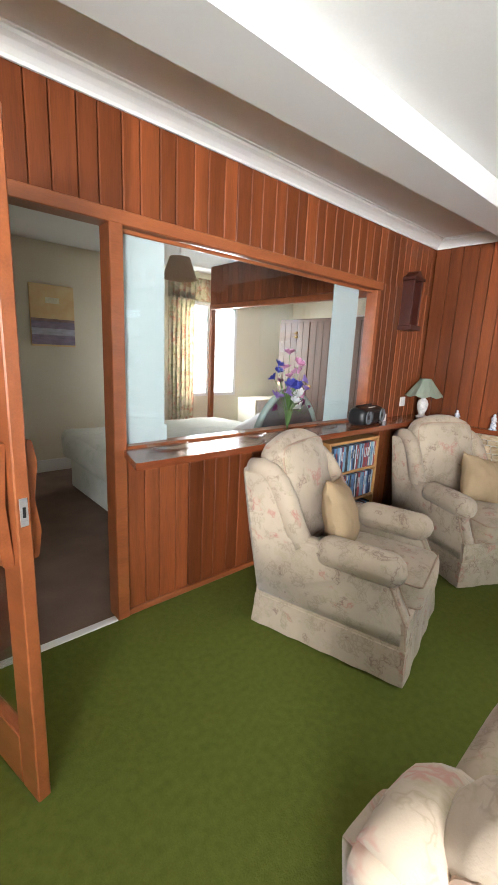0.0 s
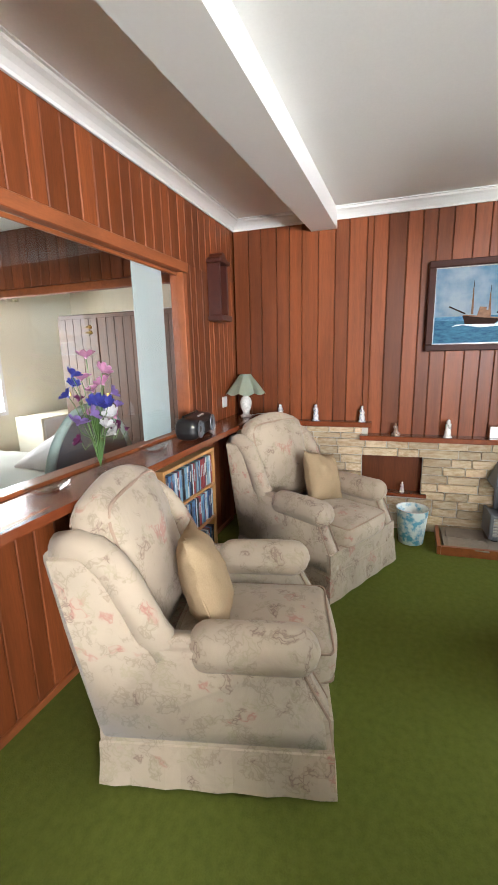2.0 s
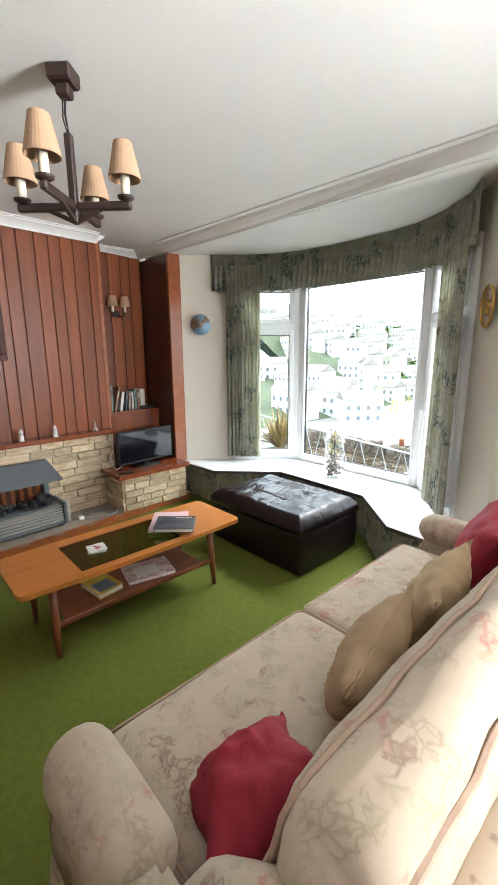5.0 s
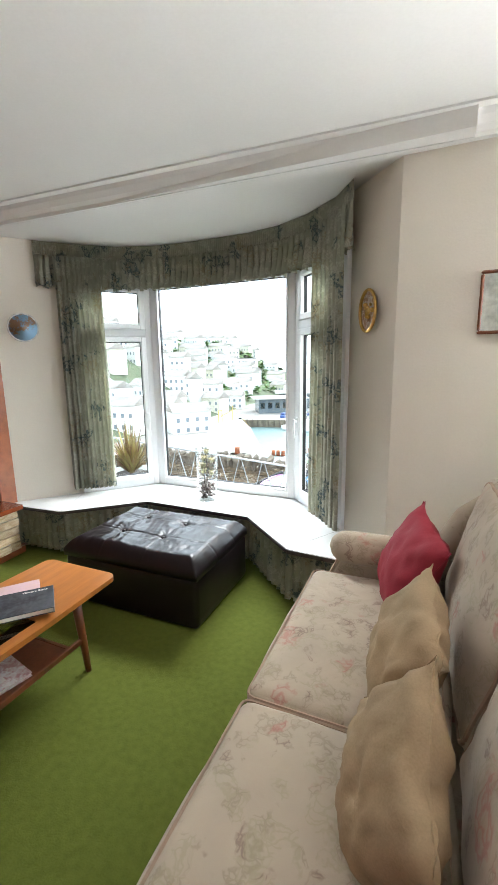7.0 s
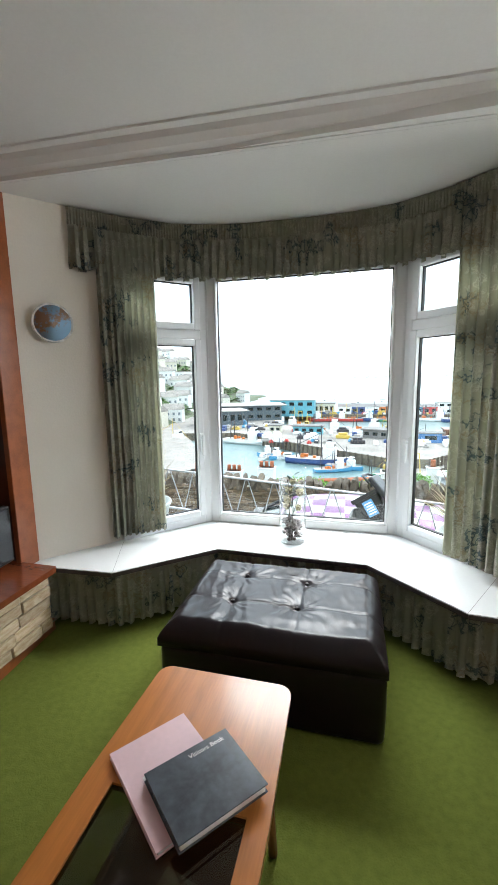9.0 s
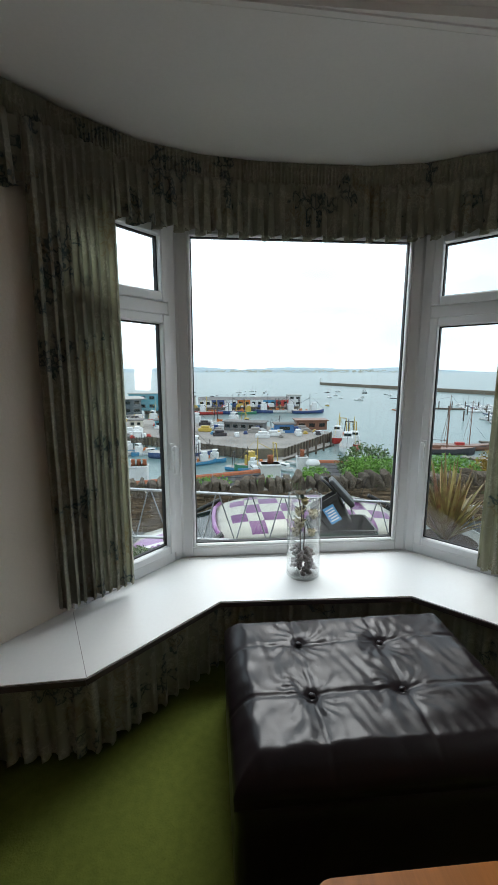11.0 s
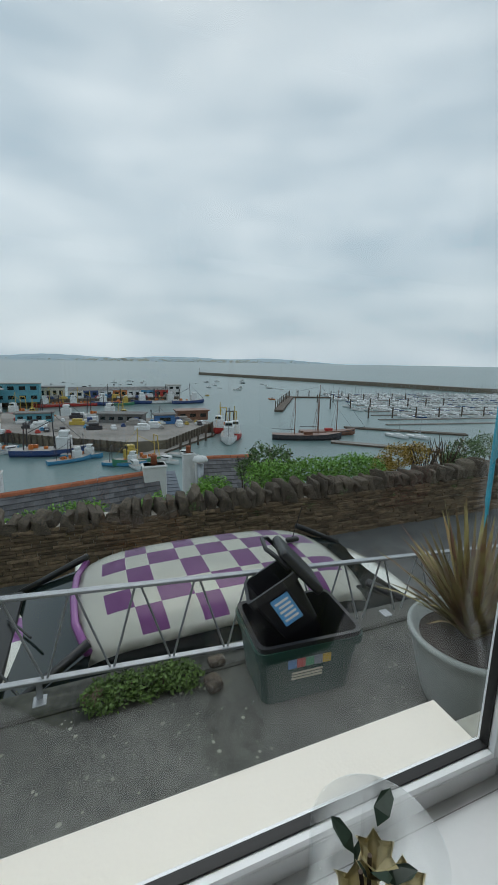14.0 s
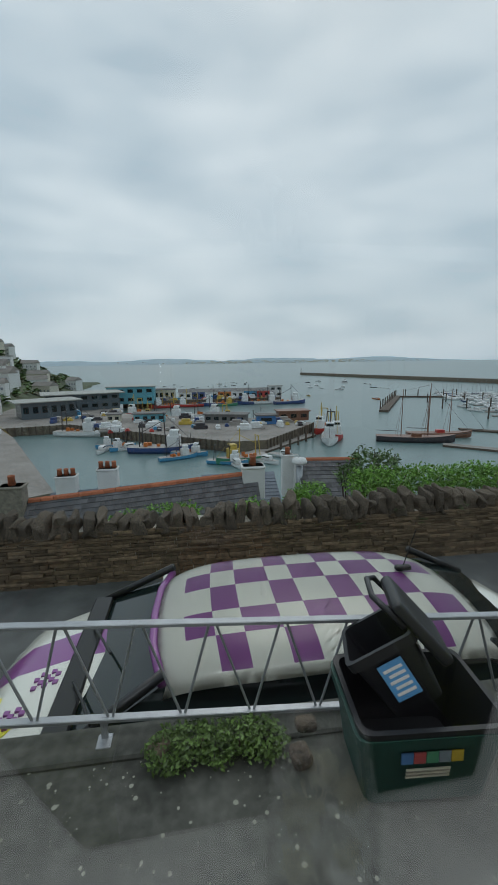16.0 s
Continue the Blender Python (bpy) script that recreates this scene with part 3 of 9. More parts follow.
WB, WT = 0.368, 2.155
window_unit("window_middle", (MRX, MY), (MLX, MY), WB, WT)
window_unit("window_side", (MLX + 0.02, MY + 0.005), (4.72, -1.905), WB, WT, 1.72, handle=-1)
window_unit("window_end", (2.47, -1.89), (MRX - 0.02, MY + 0.005), WB, WT, 1.72, handle=1)
for i, x in enumerate((MLX + 0.008, MRX - 0.008)):
    bm = bmesh.new()
    lathe(bm, [(0.04, WB), (0.04, WT)], 10, Matrix.Translation((x, MY - 0.005, 0)))
    tagged(link("bay_pole_cover_" + str(i + 1), bm, UPVC, smooth=True), kind="structure")

# deep white sill and its dark edging
SILL = [(5.04, -1.440), (4.523, -1.464), (4.053, -1.903), (3.150, -1.875), (2.725, -1.473), (2.0, -1.425), (2.0, -1.57), (2.19, -1.58), (2.46, -1.88), (2.95, -2.40), (4.27, -2.40), (4.72, -1.90), (5.05, -1.49)]
bm = bmesh.new()
prism(bm, SILL[::-1], 0.345, 0.367)
link("sill_board", bm, QUARTZ)["kind"] = "structure"
bm = bmesh.new()
for p, q in zip(SILL[:5], SILL[1:6]):
    d = (Vector(q) - Vector(p)).normalized()
    nn = Vector((-d.y, d.x)) * -0.006
    poly = [p, q, (q[0] + nn.x, q[1] + nn.y), (p[0] + nn.x, p[1] + nn.y)]
    ar = sum(poly[i][0] * poly[(i + 1) % 4][1] - poly[(i + 1) % 4][0] * poly[i][1] for i in range(4))
    prism(bm, poly if ar > 0 else poly[::-1], 0.341, 0.363)
link("sill_edging", bm, EDGE)["kind"] = "structure"

for k, (p, q) in enumerate((((4.523, -1.470), (4.70, -1.875)), ((2.725, -1.480), (2.50, -1.86)), ((3.0, -2.345), (4.22, -2.345)))):
    p, q = Vector(p), Vector(q)
    nn = Vector((-(q - p).y, (q - p).x)).normalized() * 0.0012
    poly = [(p.x + nn.x, p.y + nn.y), (p.x - nn.x, p.y - nn.y), (q.x - nn.x, q.y - nn.y), (q.x + nn.x, q.y + nn.y)]
    ar = sum(poly[i][0] * poly[(i + 1) % 4][1] - poly[(i + 1) % 4][0] * poly[i][1] for i in range(4))
    bm = bmesh.new()
    prism(bm, poly if ar > 0 else poly[::-1], 0.366, 0.3674)
    link("sill_joint", bm, mat("joint_line", (0.34, 0.34, 0.33), 0.6), None)["kind"] = "structure"

# bedroom shell
simple("wall_bedroom_back", 0.4, 4.25, 5.4, 5.5, 0, 2.5, BEDWALL)
simple("wall_bedroom_back_end", 5.3, 6.6, 5.4, 5.5, 0, 2.5, BEDWALL)
simple("wall_bedroom_below_window", 4.25, 5.3, 5.4, 5.5, 0, 0.8, BEDWALL)
simple("wall_bedroom_above_window", 4.25, 5.3, 5.4, 5.5, 2.1, 2.5, BEDWALL)
simple("wall_bedroom_side", 0.3, 0.4, 2.461, 5.5, 0, 2.5, BEDWALL)
simple("wall_bedroom_far", 6.5, 6.6, 2.461, 5.5, 0, 2.5, BEDWALL)
simple("skirting_bedroom", 0.4, 4.25, 5.38, 5.4, 0.0, 0.14, WHITE, c=0.003)


# ---- upholstered seats ----
def upholstered(name, m, W, D, seats, label, category, group="", legs=False, armh=0.58, backh=0.97, seatz=0.43):
    """A wing-backed seat with rolled arms; front towards -y, width W, depth D."""
    t = thing(name, m, label, category, group)
    aw = 0.15
    iw = W - 2 * aw
    yf, yb = -D / 2, D / 2
    # base with a valance that flares a little
    bm = bmesh.new()
    rings = []
    for z, g in ((0.012, 0.014), (0.10, 0.006), (0.17, 0.0), (0.175, -0.004), (0.30, -0.006)):
        ring = []
        per = []
        N = 14
        cs = [(-W / 2 - g, yf - g), (W / 2 + g, yf - g), (W / 2 + g, yb + g), (-W / 2 - g, yb + g)]
        for k in range(4):
            a, b = Vector(cs[k]), Vector(cs[(k + 1) % 4])
            for i in range(N):
                q = a.lerp(b, i / N)
                ring.append(bm.verts.new((q.x + (math.sin(i * 2.1 + k) * 0.004 if z < 0.12 else 0), q.y + (math.cos(i * 1.7 + k) * 0.004 if z < 0.12 else 0), z)))
        rings.append(ring)
    for r0, r1 in zip(rings, rings[1:]):
        for i in range(len(r0)):
            j = (i + 1) % len(r0)
            bm.faces.new((r0[i], r0[j], r1[j], r1[i]))
    bm.faces.new(rings[-1])
    bm.faces.new(list(reversed(rings[0])))
    part("skirt", bm, FLORAL, t)
    # sides with padded arm rolls that run up into the wings
    for s in (-1, 1):
        bm = bmesh.new()
        sil = rounded([(yf + 0.0, 0.17), (yf + 0.012, 0.30), (yf + 0.10, armh - 0.11), (yf + 0.10, armh - 0.03), (yb - 0.18, armh - 0.03), (yb - 0.12, armh + 0.10), (yb - 0.06, backh - 0.18), (yb + 0.0, backh - 0.12), (yb + 0.13, backh - 0.12), (yb + 0.08, 0.55), (yb, 0.17)], 0.035, 3)
        sm = Matrix.Translation((s * (W / 2 - 0.052), 0, 0)) @ Matrix(((0, 0, 1, 0), (1, 0, 0, 0), (0, 1, 0, 0), (0, 0, 0, 1)))
        prism(bm, sil, -0.05, 0.05, m=sm)
        bmesh.ops.recalc_face_normals(bm, faces=bm.faces)
        bmesh.ops.bevel(bm, geom=[e for e in bm.edges if len(e.link_faces) == 2 and e.calc_face_angle(0) > 1.2], offset=0.022, segments=3, affect="EDGES")
        arm = part("side", bm, FLORAL, t, smooth=True)
        bm = bmesh.new()
        L2 = D - 0.36
        rbox(bm, 0.165, L2, 0.150, 0.072, 8, Matrix.Translation((s * (W / 2 - 0.066), yf + 0.05 + L2 / 2, armh - 0.075)), 0.006, 0.006, s + 5)
        part("arm", bm, FLORAL, t, smooth=True)
        bm = bmesh.new()
        pth = [(yf + 0.058, 0.19), (yf + 0.050, 0.30), (yf + 0.052, armh - 0.16), (yf + 0.045, armh - 0.12)]
        cx = s * (W / 2 - 0.066)
        ring = [(cx + 0.078 * math.cos(q), yf + 0.052, armh - 0.075 + 0.070 * math.sin(q)) for q in [math.radians(-60 + k * 20 * 1.0) for k in range(0, 16)]]
        for o in (-0.045, 0.045):
            tube(bm, [(s * (W / 2 - 0.052) + o, yf + 0.004, 0.18), (s * (W / 2 - 0.052) + o, yf + 0.018, 0.30), (s * (W / 2 - 0.052) + o, yf + 0.095, armh - 0.125)], 0.0045, 5)
        part("piping", bm, PIPING, arm)
        bm = bmesh.new()
        wing = [(yb - 0.235, armh - 0.085), (yb - 0.185, armh - 0.015), (yb - 0.145, armh + 0.07), (yb - 0.105, armh + 0.15), (yb - 0.065, backh - 0.185), (yb - 0.02, backh - 0.145), (yb + 0.035, backh - 0.13), (yb + 0.10, backh - 0.14)]
        tube(bm, [(s * (W / 2 - 0.056 - 0.003 * k), y, z) for k, (y, z) in enumerate(wing)], 0.058, 14)
        part("wing", bm, FLORAL, t, smooth=True)
    # seat cushions
    cw = iw / seats
    for k in range(seats):
        x = -iw / 2 + cw * (k + 0.5)
        cush = Matrix.Translation((x, yf + 0.275, seatz - 0.075))
        bm = bmesh.new()
        rbox(bm, cw - 0.004, 0.58, 0.15, 0.04, 9, cush, 0.025, 0.006, k + 3)
        c = part("seat_cushion", bm, FLORAL, t, smooth=True)
        bm = bmesh.new()
        for zz in (0.055, -0.055):
            loop = rounded([(-cw / 2 + 0.006, -0.288), (cw / 2 - 0.006, -0.288), (cw / 2 - 0.006, 0.28), (-cw / 2 + 0.006, 0.28)], 0.03, 3)
            tube(bm, [(x + px, yf + 0.275 + py, seatz - 0.075 + zz + 0.006) for px, py in loop], 0.0045, 5, closed=True)
        part("piping", bm, PIPING, c)
    # apron under the cushions
    bm = bmesh.new()
    rbox(bm, iw + 0.02, D - 0.10, 0.16, 0.03, 6, Matrix.Translation((0, 0.01, 0.24)), 0.01)
    part("front_rail", bm, FLORAL, t, smooth=True)
    # back, leaning
    lean = Matrix.Translation((0, yb - 0.10, 0.30)) @ Matrix.Rotation(radians(-14), 4, "X")
    bm = bmesh.new()
    rbox(bm, W - 0.13, 0.11, backh - 0.42, 0.05, 9, lean @ Matrix.Translation((0, 0.095, (backh - 0.42) / 2)), 0.01, 0.005)
    part("back", bm, FLORAL, t, smooth=True)
    # back cushions
    bw = (W - 0.20) / seats
    bh = backh - 0.42
    for k in range(seats):
        x = -(W - 0.20) / 2 + bw * (k + 0.5)

        def plump(p):
            """Narrows the foot, crowns the top and creases the cover of a back cushion."""
            q = p.copy()
            v = max(0.0, min(1.0, (p.z + bh / 2) / bh))
            u = p.x / (bw / 2)
            q.x = max(-bw / 2 - 0.012, min(bw / 2 + 0.012, q.x))
            q.z += 0.022 * (1 - u ** 4) * v
            q.y += noise.noise(Vector((p.x * 3 + k, p.z * 17, 4.0))) * 0.007 + noise.noise(Vector((p.x * 12, p.z * 5 + k, 9.0))) * 0.006
            return lean @ Vector((x + q.x, q.y - 0.035, q.z + bh / 2 + 0.10))

        bm = bmesh.new()
        rbox(bm, bw - 0.01, 0.16, bh, 0.055, 16, None, 0.05, 0.008, k)
        for v in bm.verts:
            v.co = plump(v.co)
        c = part("back_cushion", bm, FLORAL, t, smooth=True)
        bm = bmesh.new()
        edge = bw / 2 - 0.022
        loop = rounded([(-edge, -bh / 2 + 0.018), (edge, -bh / 2 + 0.018), (edge, bh / 2 - 0.018), (-edge, bh / 2 - 0.018)], 0.06, 6)
        fine = []
        for a, b in zip(loop, loop[1:] + loop[:1]):
            n = max(1, int(math.dist(a, b) / 0.05))
            fine += [(a[0] + (b[0] - a[0]) * i / n, a[1] + (b[1] - a[1]) * i / n) for i in range(n)]
        for yy in (-0.068, 0.068):
            tube(bm, [plump(Vector((px, yy, pz))) for px, pz in fine], 0.0065, 6, closed=True)
        part("piping", bm, PIPING, c)
    return t


def at(x, y, z=0, rz=0, rx=0, ry=0):
    return pose(x, y, z, rx, ry, rz)


def local(cx, cy, deg):
    return pose(cx, cy, 0, 0, 0, deg)


def seat_pose(front_left, front_right, D):
    a, b = Vector((*front_left, 0)), Vector((*front_right, 0))
    d = (b - a).normalized()
    n = Vector((-d.y, d.x, 0))
    c = (a + b) / 2 + n * D / 2
    return pose(c.x, c.y, 0, 0, 0, math.degrees(math.atan2(d.y, d.x)))


upholstered("armchair", seat_pose((2.82, 1.168), (3.535, 1.36), 0.78), 0.74, 0.78, 1, "cream floral wing armchair with skirted base before the wooden ledge", "armchair", "armchairs")
upholstered("armchair", seat_pose((3.885, 1.35), (4.53, 1.02), 0.80), 0.73, 0.80, 1, "cream floral wing armchair with skirted base near the fireplace corner", "armchair", "armchairs")
upholstered("sofa", seat_pose((2.48, -1.36), (2.48, 0.70), 0.76), 2.06, 0.76, 2, "cream floral two-seat sofa with rolled arms and back cushions", "sofa", armh=0.60)


def scatter(name, m, s, mt, label, seed=1, crumple=0.012):
    bm = bmesh.new()
    N = 24
    for side in (-1, 1):
        g = []
        for i in range(N + 1):
            row = []
            for j in range(N + 1):
                u, v = 2 * i / N - 1, 2 * j / N - 1
                h = 0.088 * ((1 - u * u) * (1 - v * v)) ** 0.55
                pin = 1 - 0.07 * ((1 - u * u) * abs(v) ** 3 + (1 - v * v) * abs(u) ** 3)
                p = Vector((u * s / 2 * (1 - 0.12 * (1 - v * v) * (abs(u) ** 4)), side * h, v * s / 2 * (1 - 0.12 * (1 - u * u) * abs(v) ** 4)))
                p += noise.noise_vector(Vector((u * 2.2, v * 2.2, seed))) * crumple + noise.noise_vector(Vector((u * 5, v * 3, seed + 9))) * crumple * 0.5
                p.y += side * abs(noise.noise(Vector((u * 3 + v * 2, v * 1.2, seed + 4)))) * -crumple * 0.9 + noise.noise(Vector((u * 8, v * 8, seed))) * crumple * 0.2
                row.append(bm.verts.new(p))
            g.append(row)
        for i in range(N):
            for j in range(N):
                f = (g[i][j], g[i + 1][j], g[i + 1][j + 1], g[i][j + 1])
                bm.faces.new(f if side < 0 else f[::-1])
    bmesh.ops.remove_doubles(bm, verts=bm.verts, dist=0.0015)
    ob = link(name, bm, mt, smooth=True)
    ob.matrix_world = m
    return tagged(ob, label, "cushion")


scatter("cushion", pose(3.01, 1.70, 0.60, -18, 12, 24), 0.40, GOLDCLOTH, "plain gold scatter cushion leaning on an armchair's back", 1)
scatter("cushion", pose(4.44, 1.50, 0.60, -22, 14, -26), 0.36, GOLDCLOTH, "plain gold scatter cushion leaning in the corner armchair", 2)
scatter("cushion", pose(2.06, 0.36, 0.50, -68, 20, 74), 0.31, REDCLOTH, "dark red scatter cushion slumped on the sofa's near seat", 3, 0.018)
scatter("cushion", pose(2.05, -1.02, 0.62, -24, 8, 104), 0.42, REDCLOTH, "dark red scatter cushion against the sofa's far arm", 4)
scatter("cushion", pose(2.05, -0.10, 0.57, -24, 26, 92), 0.40, GOLDCLOTH, "gold scatter cushion leaning against the sofa back", 5, 0.014)
scatter("cushion", pose(2.04, -0.52, 0.58, -24, 14, 95), 0.40, GOLDCLOTH, "creased gold scatter cushion in the middle of the sofa", 6, 0.016)

# ---- fireplace wall ----
def fbox(bm, u0, u1, d0, d1, z0, z1, c=0.004):
    return moved(cbox(bm, u0, u1, d0, d1, z0, z1, c), FM)


def upart(name, u0, u1, d0, d1, z0, z1, mt, parent, c=0.004, label=""):
    bm = bmesh.new()
    cbox(bm, u0, u1, d0, d1, z0, z1, c)
    moved(bm.verts, FM)
    bmesh.ops.recalc_face_normals(bm, faces=bm.faces)
    return part(name, bm, mt, parent, label)


fire_setting = tagged(new("stone_fireplace_wall"), kind="structure")
for q in ((0.0, 1.08, 0.0, 0.045, 0.0, 0.745), (0.0, 1.12, 0.0, 0.043, 0.745, 0.843), (1.08, 1.54, 0.0, 0.045, 0.0, 0.29), (1.08, 1.54, 0.0, 0.045, 0.61, 0.745), (1.54, 3.165, 0.0, 0.045, 0.0, 0.745)):
    upart("backing", *q, MORTAR, fire_setting, 0.002)
upart("mantel", -0.005, 1.145, 0, 0.10, 0.844, 0.884, SHELF, fire_setting, label="reddish varnished upper mantel shelf")
upart("mantel", 1.06, 3.16, 0.0, 0.135, 0.747, 0.785, SHELF, fire_setting, label="long reddish varnished mantel shelf")
upart("niche_shelf", 1.04, 1.58, 0.0, 0.10, 0.292, 0.318, SHELF, fire_setting)

hearth = tagged(new("hearth"), kind="structure")
bm = bmesh.new()
prism(bm, [(4.745, 0.68), (4.915, -1.40), (5.24, -1.42), (5.17, 0.68)], 0.0, 0.055)
part("hearth_slab", bm, TILE, hearth)
for nm, p, q in (("hearth_edge", (4.722, 0.701), (4.892, -1.42)), ("hearth_edge", (4.727, 0.704), (5.13, 0.694))):
    p, q = Vector(p), Vector(q)
    d = (q - p).normalized()
    n2 = Vector((-d.y, d.x)) * 0.024
    poly = [(p.x, p.y), (q.x, q.y), (q.x + n2.x, q.y + n2.y), (p.x + n2.x, p.y + n2.y)]
    bm = bmesh.new()
    ar = sum(poly[i][0] * poly[(i + 1) % 4][1] - poly[(i + 1) % 4][0] * poly[i][1] for i in range(4))
    prism(bm, poly if ar > 0 else poly[::-1], 0.001 if q.x < 5 else 0.002, 0.066)
    part(nm, bm, TRIM, hearth)

# TV plinth and alcove shelf
plinth = tagged(new("tv_plinth"), "low stone plinth with a varnished wooden top beside the hearth", "plinth")
for q in ((4.87, 5.24, -1.36, -0.70, 0.055, 0.378),):
    bm = bmesh.new()
    box(bm, *q)
    part("body", bm, MORTAR, plinth)
bm = bmesh.new()
prism(bm, rounded([(4.815, -1.385), (5.22, -1.385), (5.20, -0.63), (4.80, -0.63)], 0.008, 2), 0.379, 0.412)
part("top", bm, SHELF, plinth)
alc = tagged(new("alcove_shelf"), kind="structure")
simple("board", 5.34, 5.59, -1.385, -0.84, 0.885, 0.91, SHELF, kind="", parent=alc)
simple("board", 5.36, 5.38, -1.385, -0.84, 0.56, 0.885, BOARD, kind="", parent=alc)
simple("upright", 5.24, 5.36, -0.86, -0.80, 0.38, 0.885, BOARD, kind="", parent=alc)

# electric fire
fire = thing("electric_fire", FM @ Matrix.Translation((2.285, 0.05, 0.055)), "grey electric fire with metal hood and coal bed on the hearth", "fireplace")
def fp(name, u0, u1, d0, d1, z0, z1, mt, c=0.004, parent=None, label=""):
    bm = bmesh.new()
    cbox(bm, u0, u1, d0, d1, z0, z1, c)
    bmesh.ops.recalc_face_normals(bm, faces=bm.faces)
    return part(name, bm, mt, parent or fire, label)
fp("base", -0.28, 0.28, 0.0, 0.24, 0.02, 0.05, GREY)
for s in (-1, 1):
    fp("side", s * 0.285 - 0.012, s * 0.285 + 0.012, 0.02, 0.25, 0.03, 0.215, GREY)
    fp("upright", s * 0.215 - 0.02, s * 0.215 + 0.02, 0.02, 0.06, 0.2, 0.42, GREY)
    fp("foot", s * 0.25 - 0.02, s * 0.25 + 0.02, 0.18, 0.22, 0.0, 0.02, BLACK)
for i in range(6):
    fp("louvre", -0.27, 0.27, 0.225 - i * 0.003, 0.235 - i * 0.003, 0.05 + i * 0.023, 0.069 + i * 0.023, STEEL, 0.003)
fp("tray", -0.275, 0.275, 0.02, 0.22, 0.175, 0.195, GREY)
fp("back_panel", -0.2, 0.2, 0.004, 0.02, 0.2, 0.44, DARKWOOD)
for i in range(6):
    fp("reflector_strip", -0.18 + i * 0.065, -0.15 + i * 0.065, 0.02, 0.024, 0.2, 0.42, TRIM, 0.001)
bm = bmesh.new()
pr = [(-0.235, 0.0, 0.55), (0.235, 0.0, 0.55), (0.235, 0.08, 0.55), (-0.235, 0.08, 0.55), (-0.285, 0.0, 0.42), (0.285, 0.0, 0.42), (0.285, 0.25, 0.42), (-0.285, 0.25, 0.42), (-0.285, 0.0, 0.405), (0.285, 0.0, 0.405), (0.285, 0.25, 0.405), (-0.285, 0.25, 0.405)]
v = [bm.verts.new(p) for p in pr]
for f in ((0, 1, 2, 3), (3, 2, 6, 7), (0, 3, 7, 4), (2, 1, 5, 6), (1, 0, 4, 5), (7, 6, 10, 11), (4, 7, 11, 8), (6, 5, 9, 10), (11, 10, 9, 8)):
    bm.faces.new([v[i] for i in f])
bmesh.ops.recalc_face_normals(bm, faces=bm.faces)
part("hood", bm, GREY, fire, "sloping grey metal hood")
rng = random.Random(5)
for i in range(46):
    bm = bmesh.new()
    bmesh.ops.create_icosphere(bm, subdivisions=1, radius=rng.uniform(0.018, 0.032))
    for v in bm.verts:
        v.co += noise.noise_vector(v.co * 40 + Vector((i, 0, 0))) * 0.012
    moved(bm.verts, Matrix.Translation((rng.uniform(-0.23, 0.23), rng.uniform(0.06, 0.19), 0.215 + rng.uniform(0, 0.04))))
    part("coal", bm, COAL, fire)
bm = bmesh.new()
rbox(bm, 0.05, 0.10, 0.19, 0.02, 3, Matrix.Translation((0.31, 0.18, 0.115)))
part("end_cap", bm, STEEL, fire, smooth=True)

# picture of a ship
pic = thing("ship_painting", FM @ Matrix.Translation((0, 0.012, 0)), "framed oil painting of a sailing ship on a blue sea", "painting")
def frame_parts(t, u0, u1, z0, z1, d, w, mt, mt2, extra=None):
    for q in ((u0, u1, z1 - w, z1), (u0, u1, z0, z0 + w), (u0, u0 + w, z0 + w, z1 - w), (u1 - w, u1, z0 + w, z1 - w)):
        bm = bmesh.new()
        cbox(bm, q[0], q[1], 0, d, q[2], q[3], 0.006)
        bmesh.ops.recalc_face_normals(bm, faces=bm.faces)
        part("frame", bm, mt, t)
    bm = bmesh.new()
    box(bm, u0 + w, u1 - w, 0.0, 0.006, z0 + w, z1 - w)
    bmesh.ops.recalc_face_normals(bm, faces=bm.faces)
    return part("backing", bm, mt2, t)
PICFRAME = mat("dark_frame_wood", (0.060, 0.016, 0.009), 0.5, spec=0.2, scale=8, fine=80, stretch=(1, 6, 1), vary=0.2)
PSKY = mat("painted_sky", (0.55, 0.66, 0.74), 0.5, scale=3.2, fine=11, color2=(0.16, 0.36, 0.58), lo=0.40, hi=0.62, spec=0.12)
PSEA = mat("painted_sea", (0.05, 0.19, 0.28), 0.5, scale=14, fine=60, color2=(0.015, 0.07, 0.15), stretch=(1, 1, 4), spec=0.12)
PFOAM = mat("painted_foam", (0.75, 0.82, 0.82), 0.4, scale=20, fine=60, color2=(0.2, 0.4, 0.48), lo=0.4, hi=0.55, spec=0.3)
PCLIFF = mat("painted_cliff", (0.20, 0.18, 0.20), 0.6, spec=0.08, scale=20, vary=0.2)
PHULL = mat("painted_hull", (0.035, 0.015, 0.010), 0.6, spec=0.08, scale=20, vary=0.2)
PSAIL = mat("painted_sail", (0.36, 0.20, 0.13), 0.6, spec=0.08, scale=20, vary=0.2)
U0, U1, Z0, Z1 = 1.515, 2.335, 1.435, 2.04
frame_parts(pic, U0 - 0.012, U1 + 0.012, Z0 - 0.012, Z1 + 0.012, 0.045, 0.047, PICFRAME, PSKY)
frame_parts(pic, U0 + 0.034, U1 - 0.034, Z0 + 0.034, Z1 - 0.034, 0.02, 0.008, CERAMIC, PSKY)
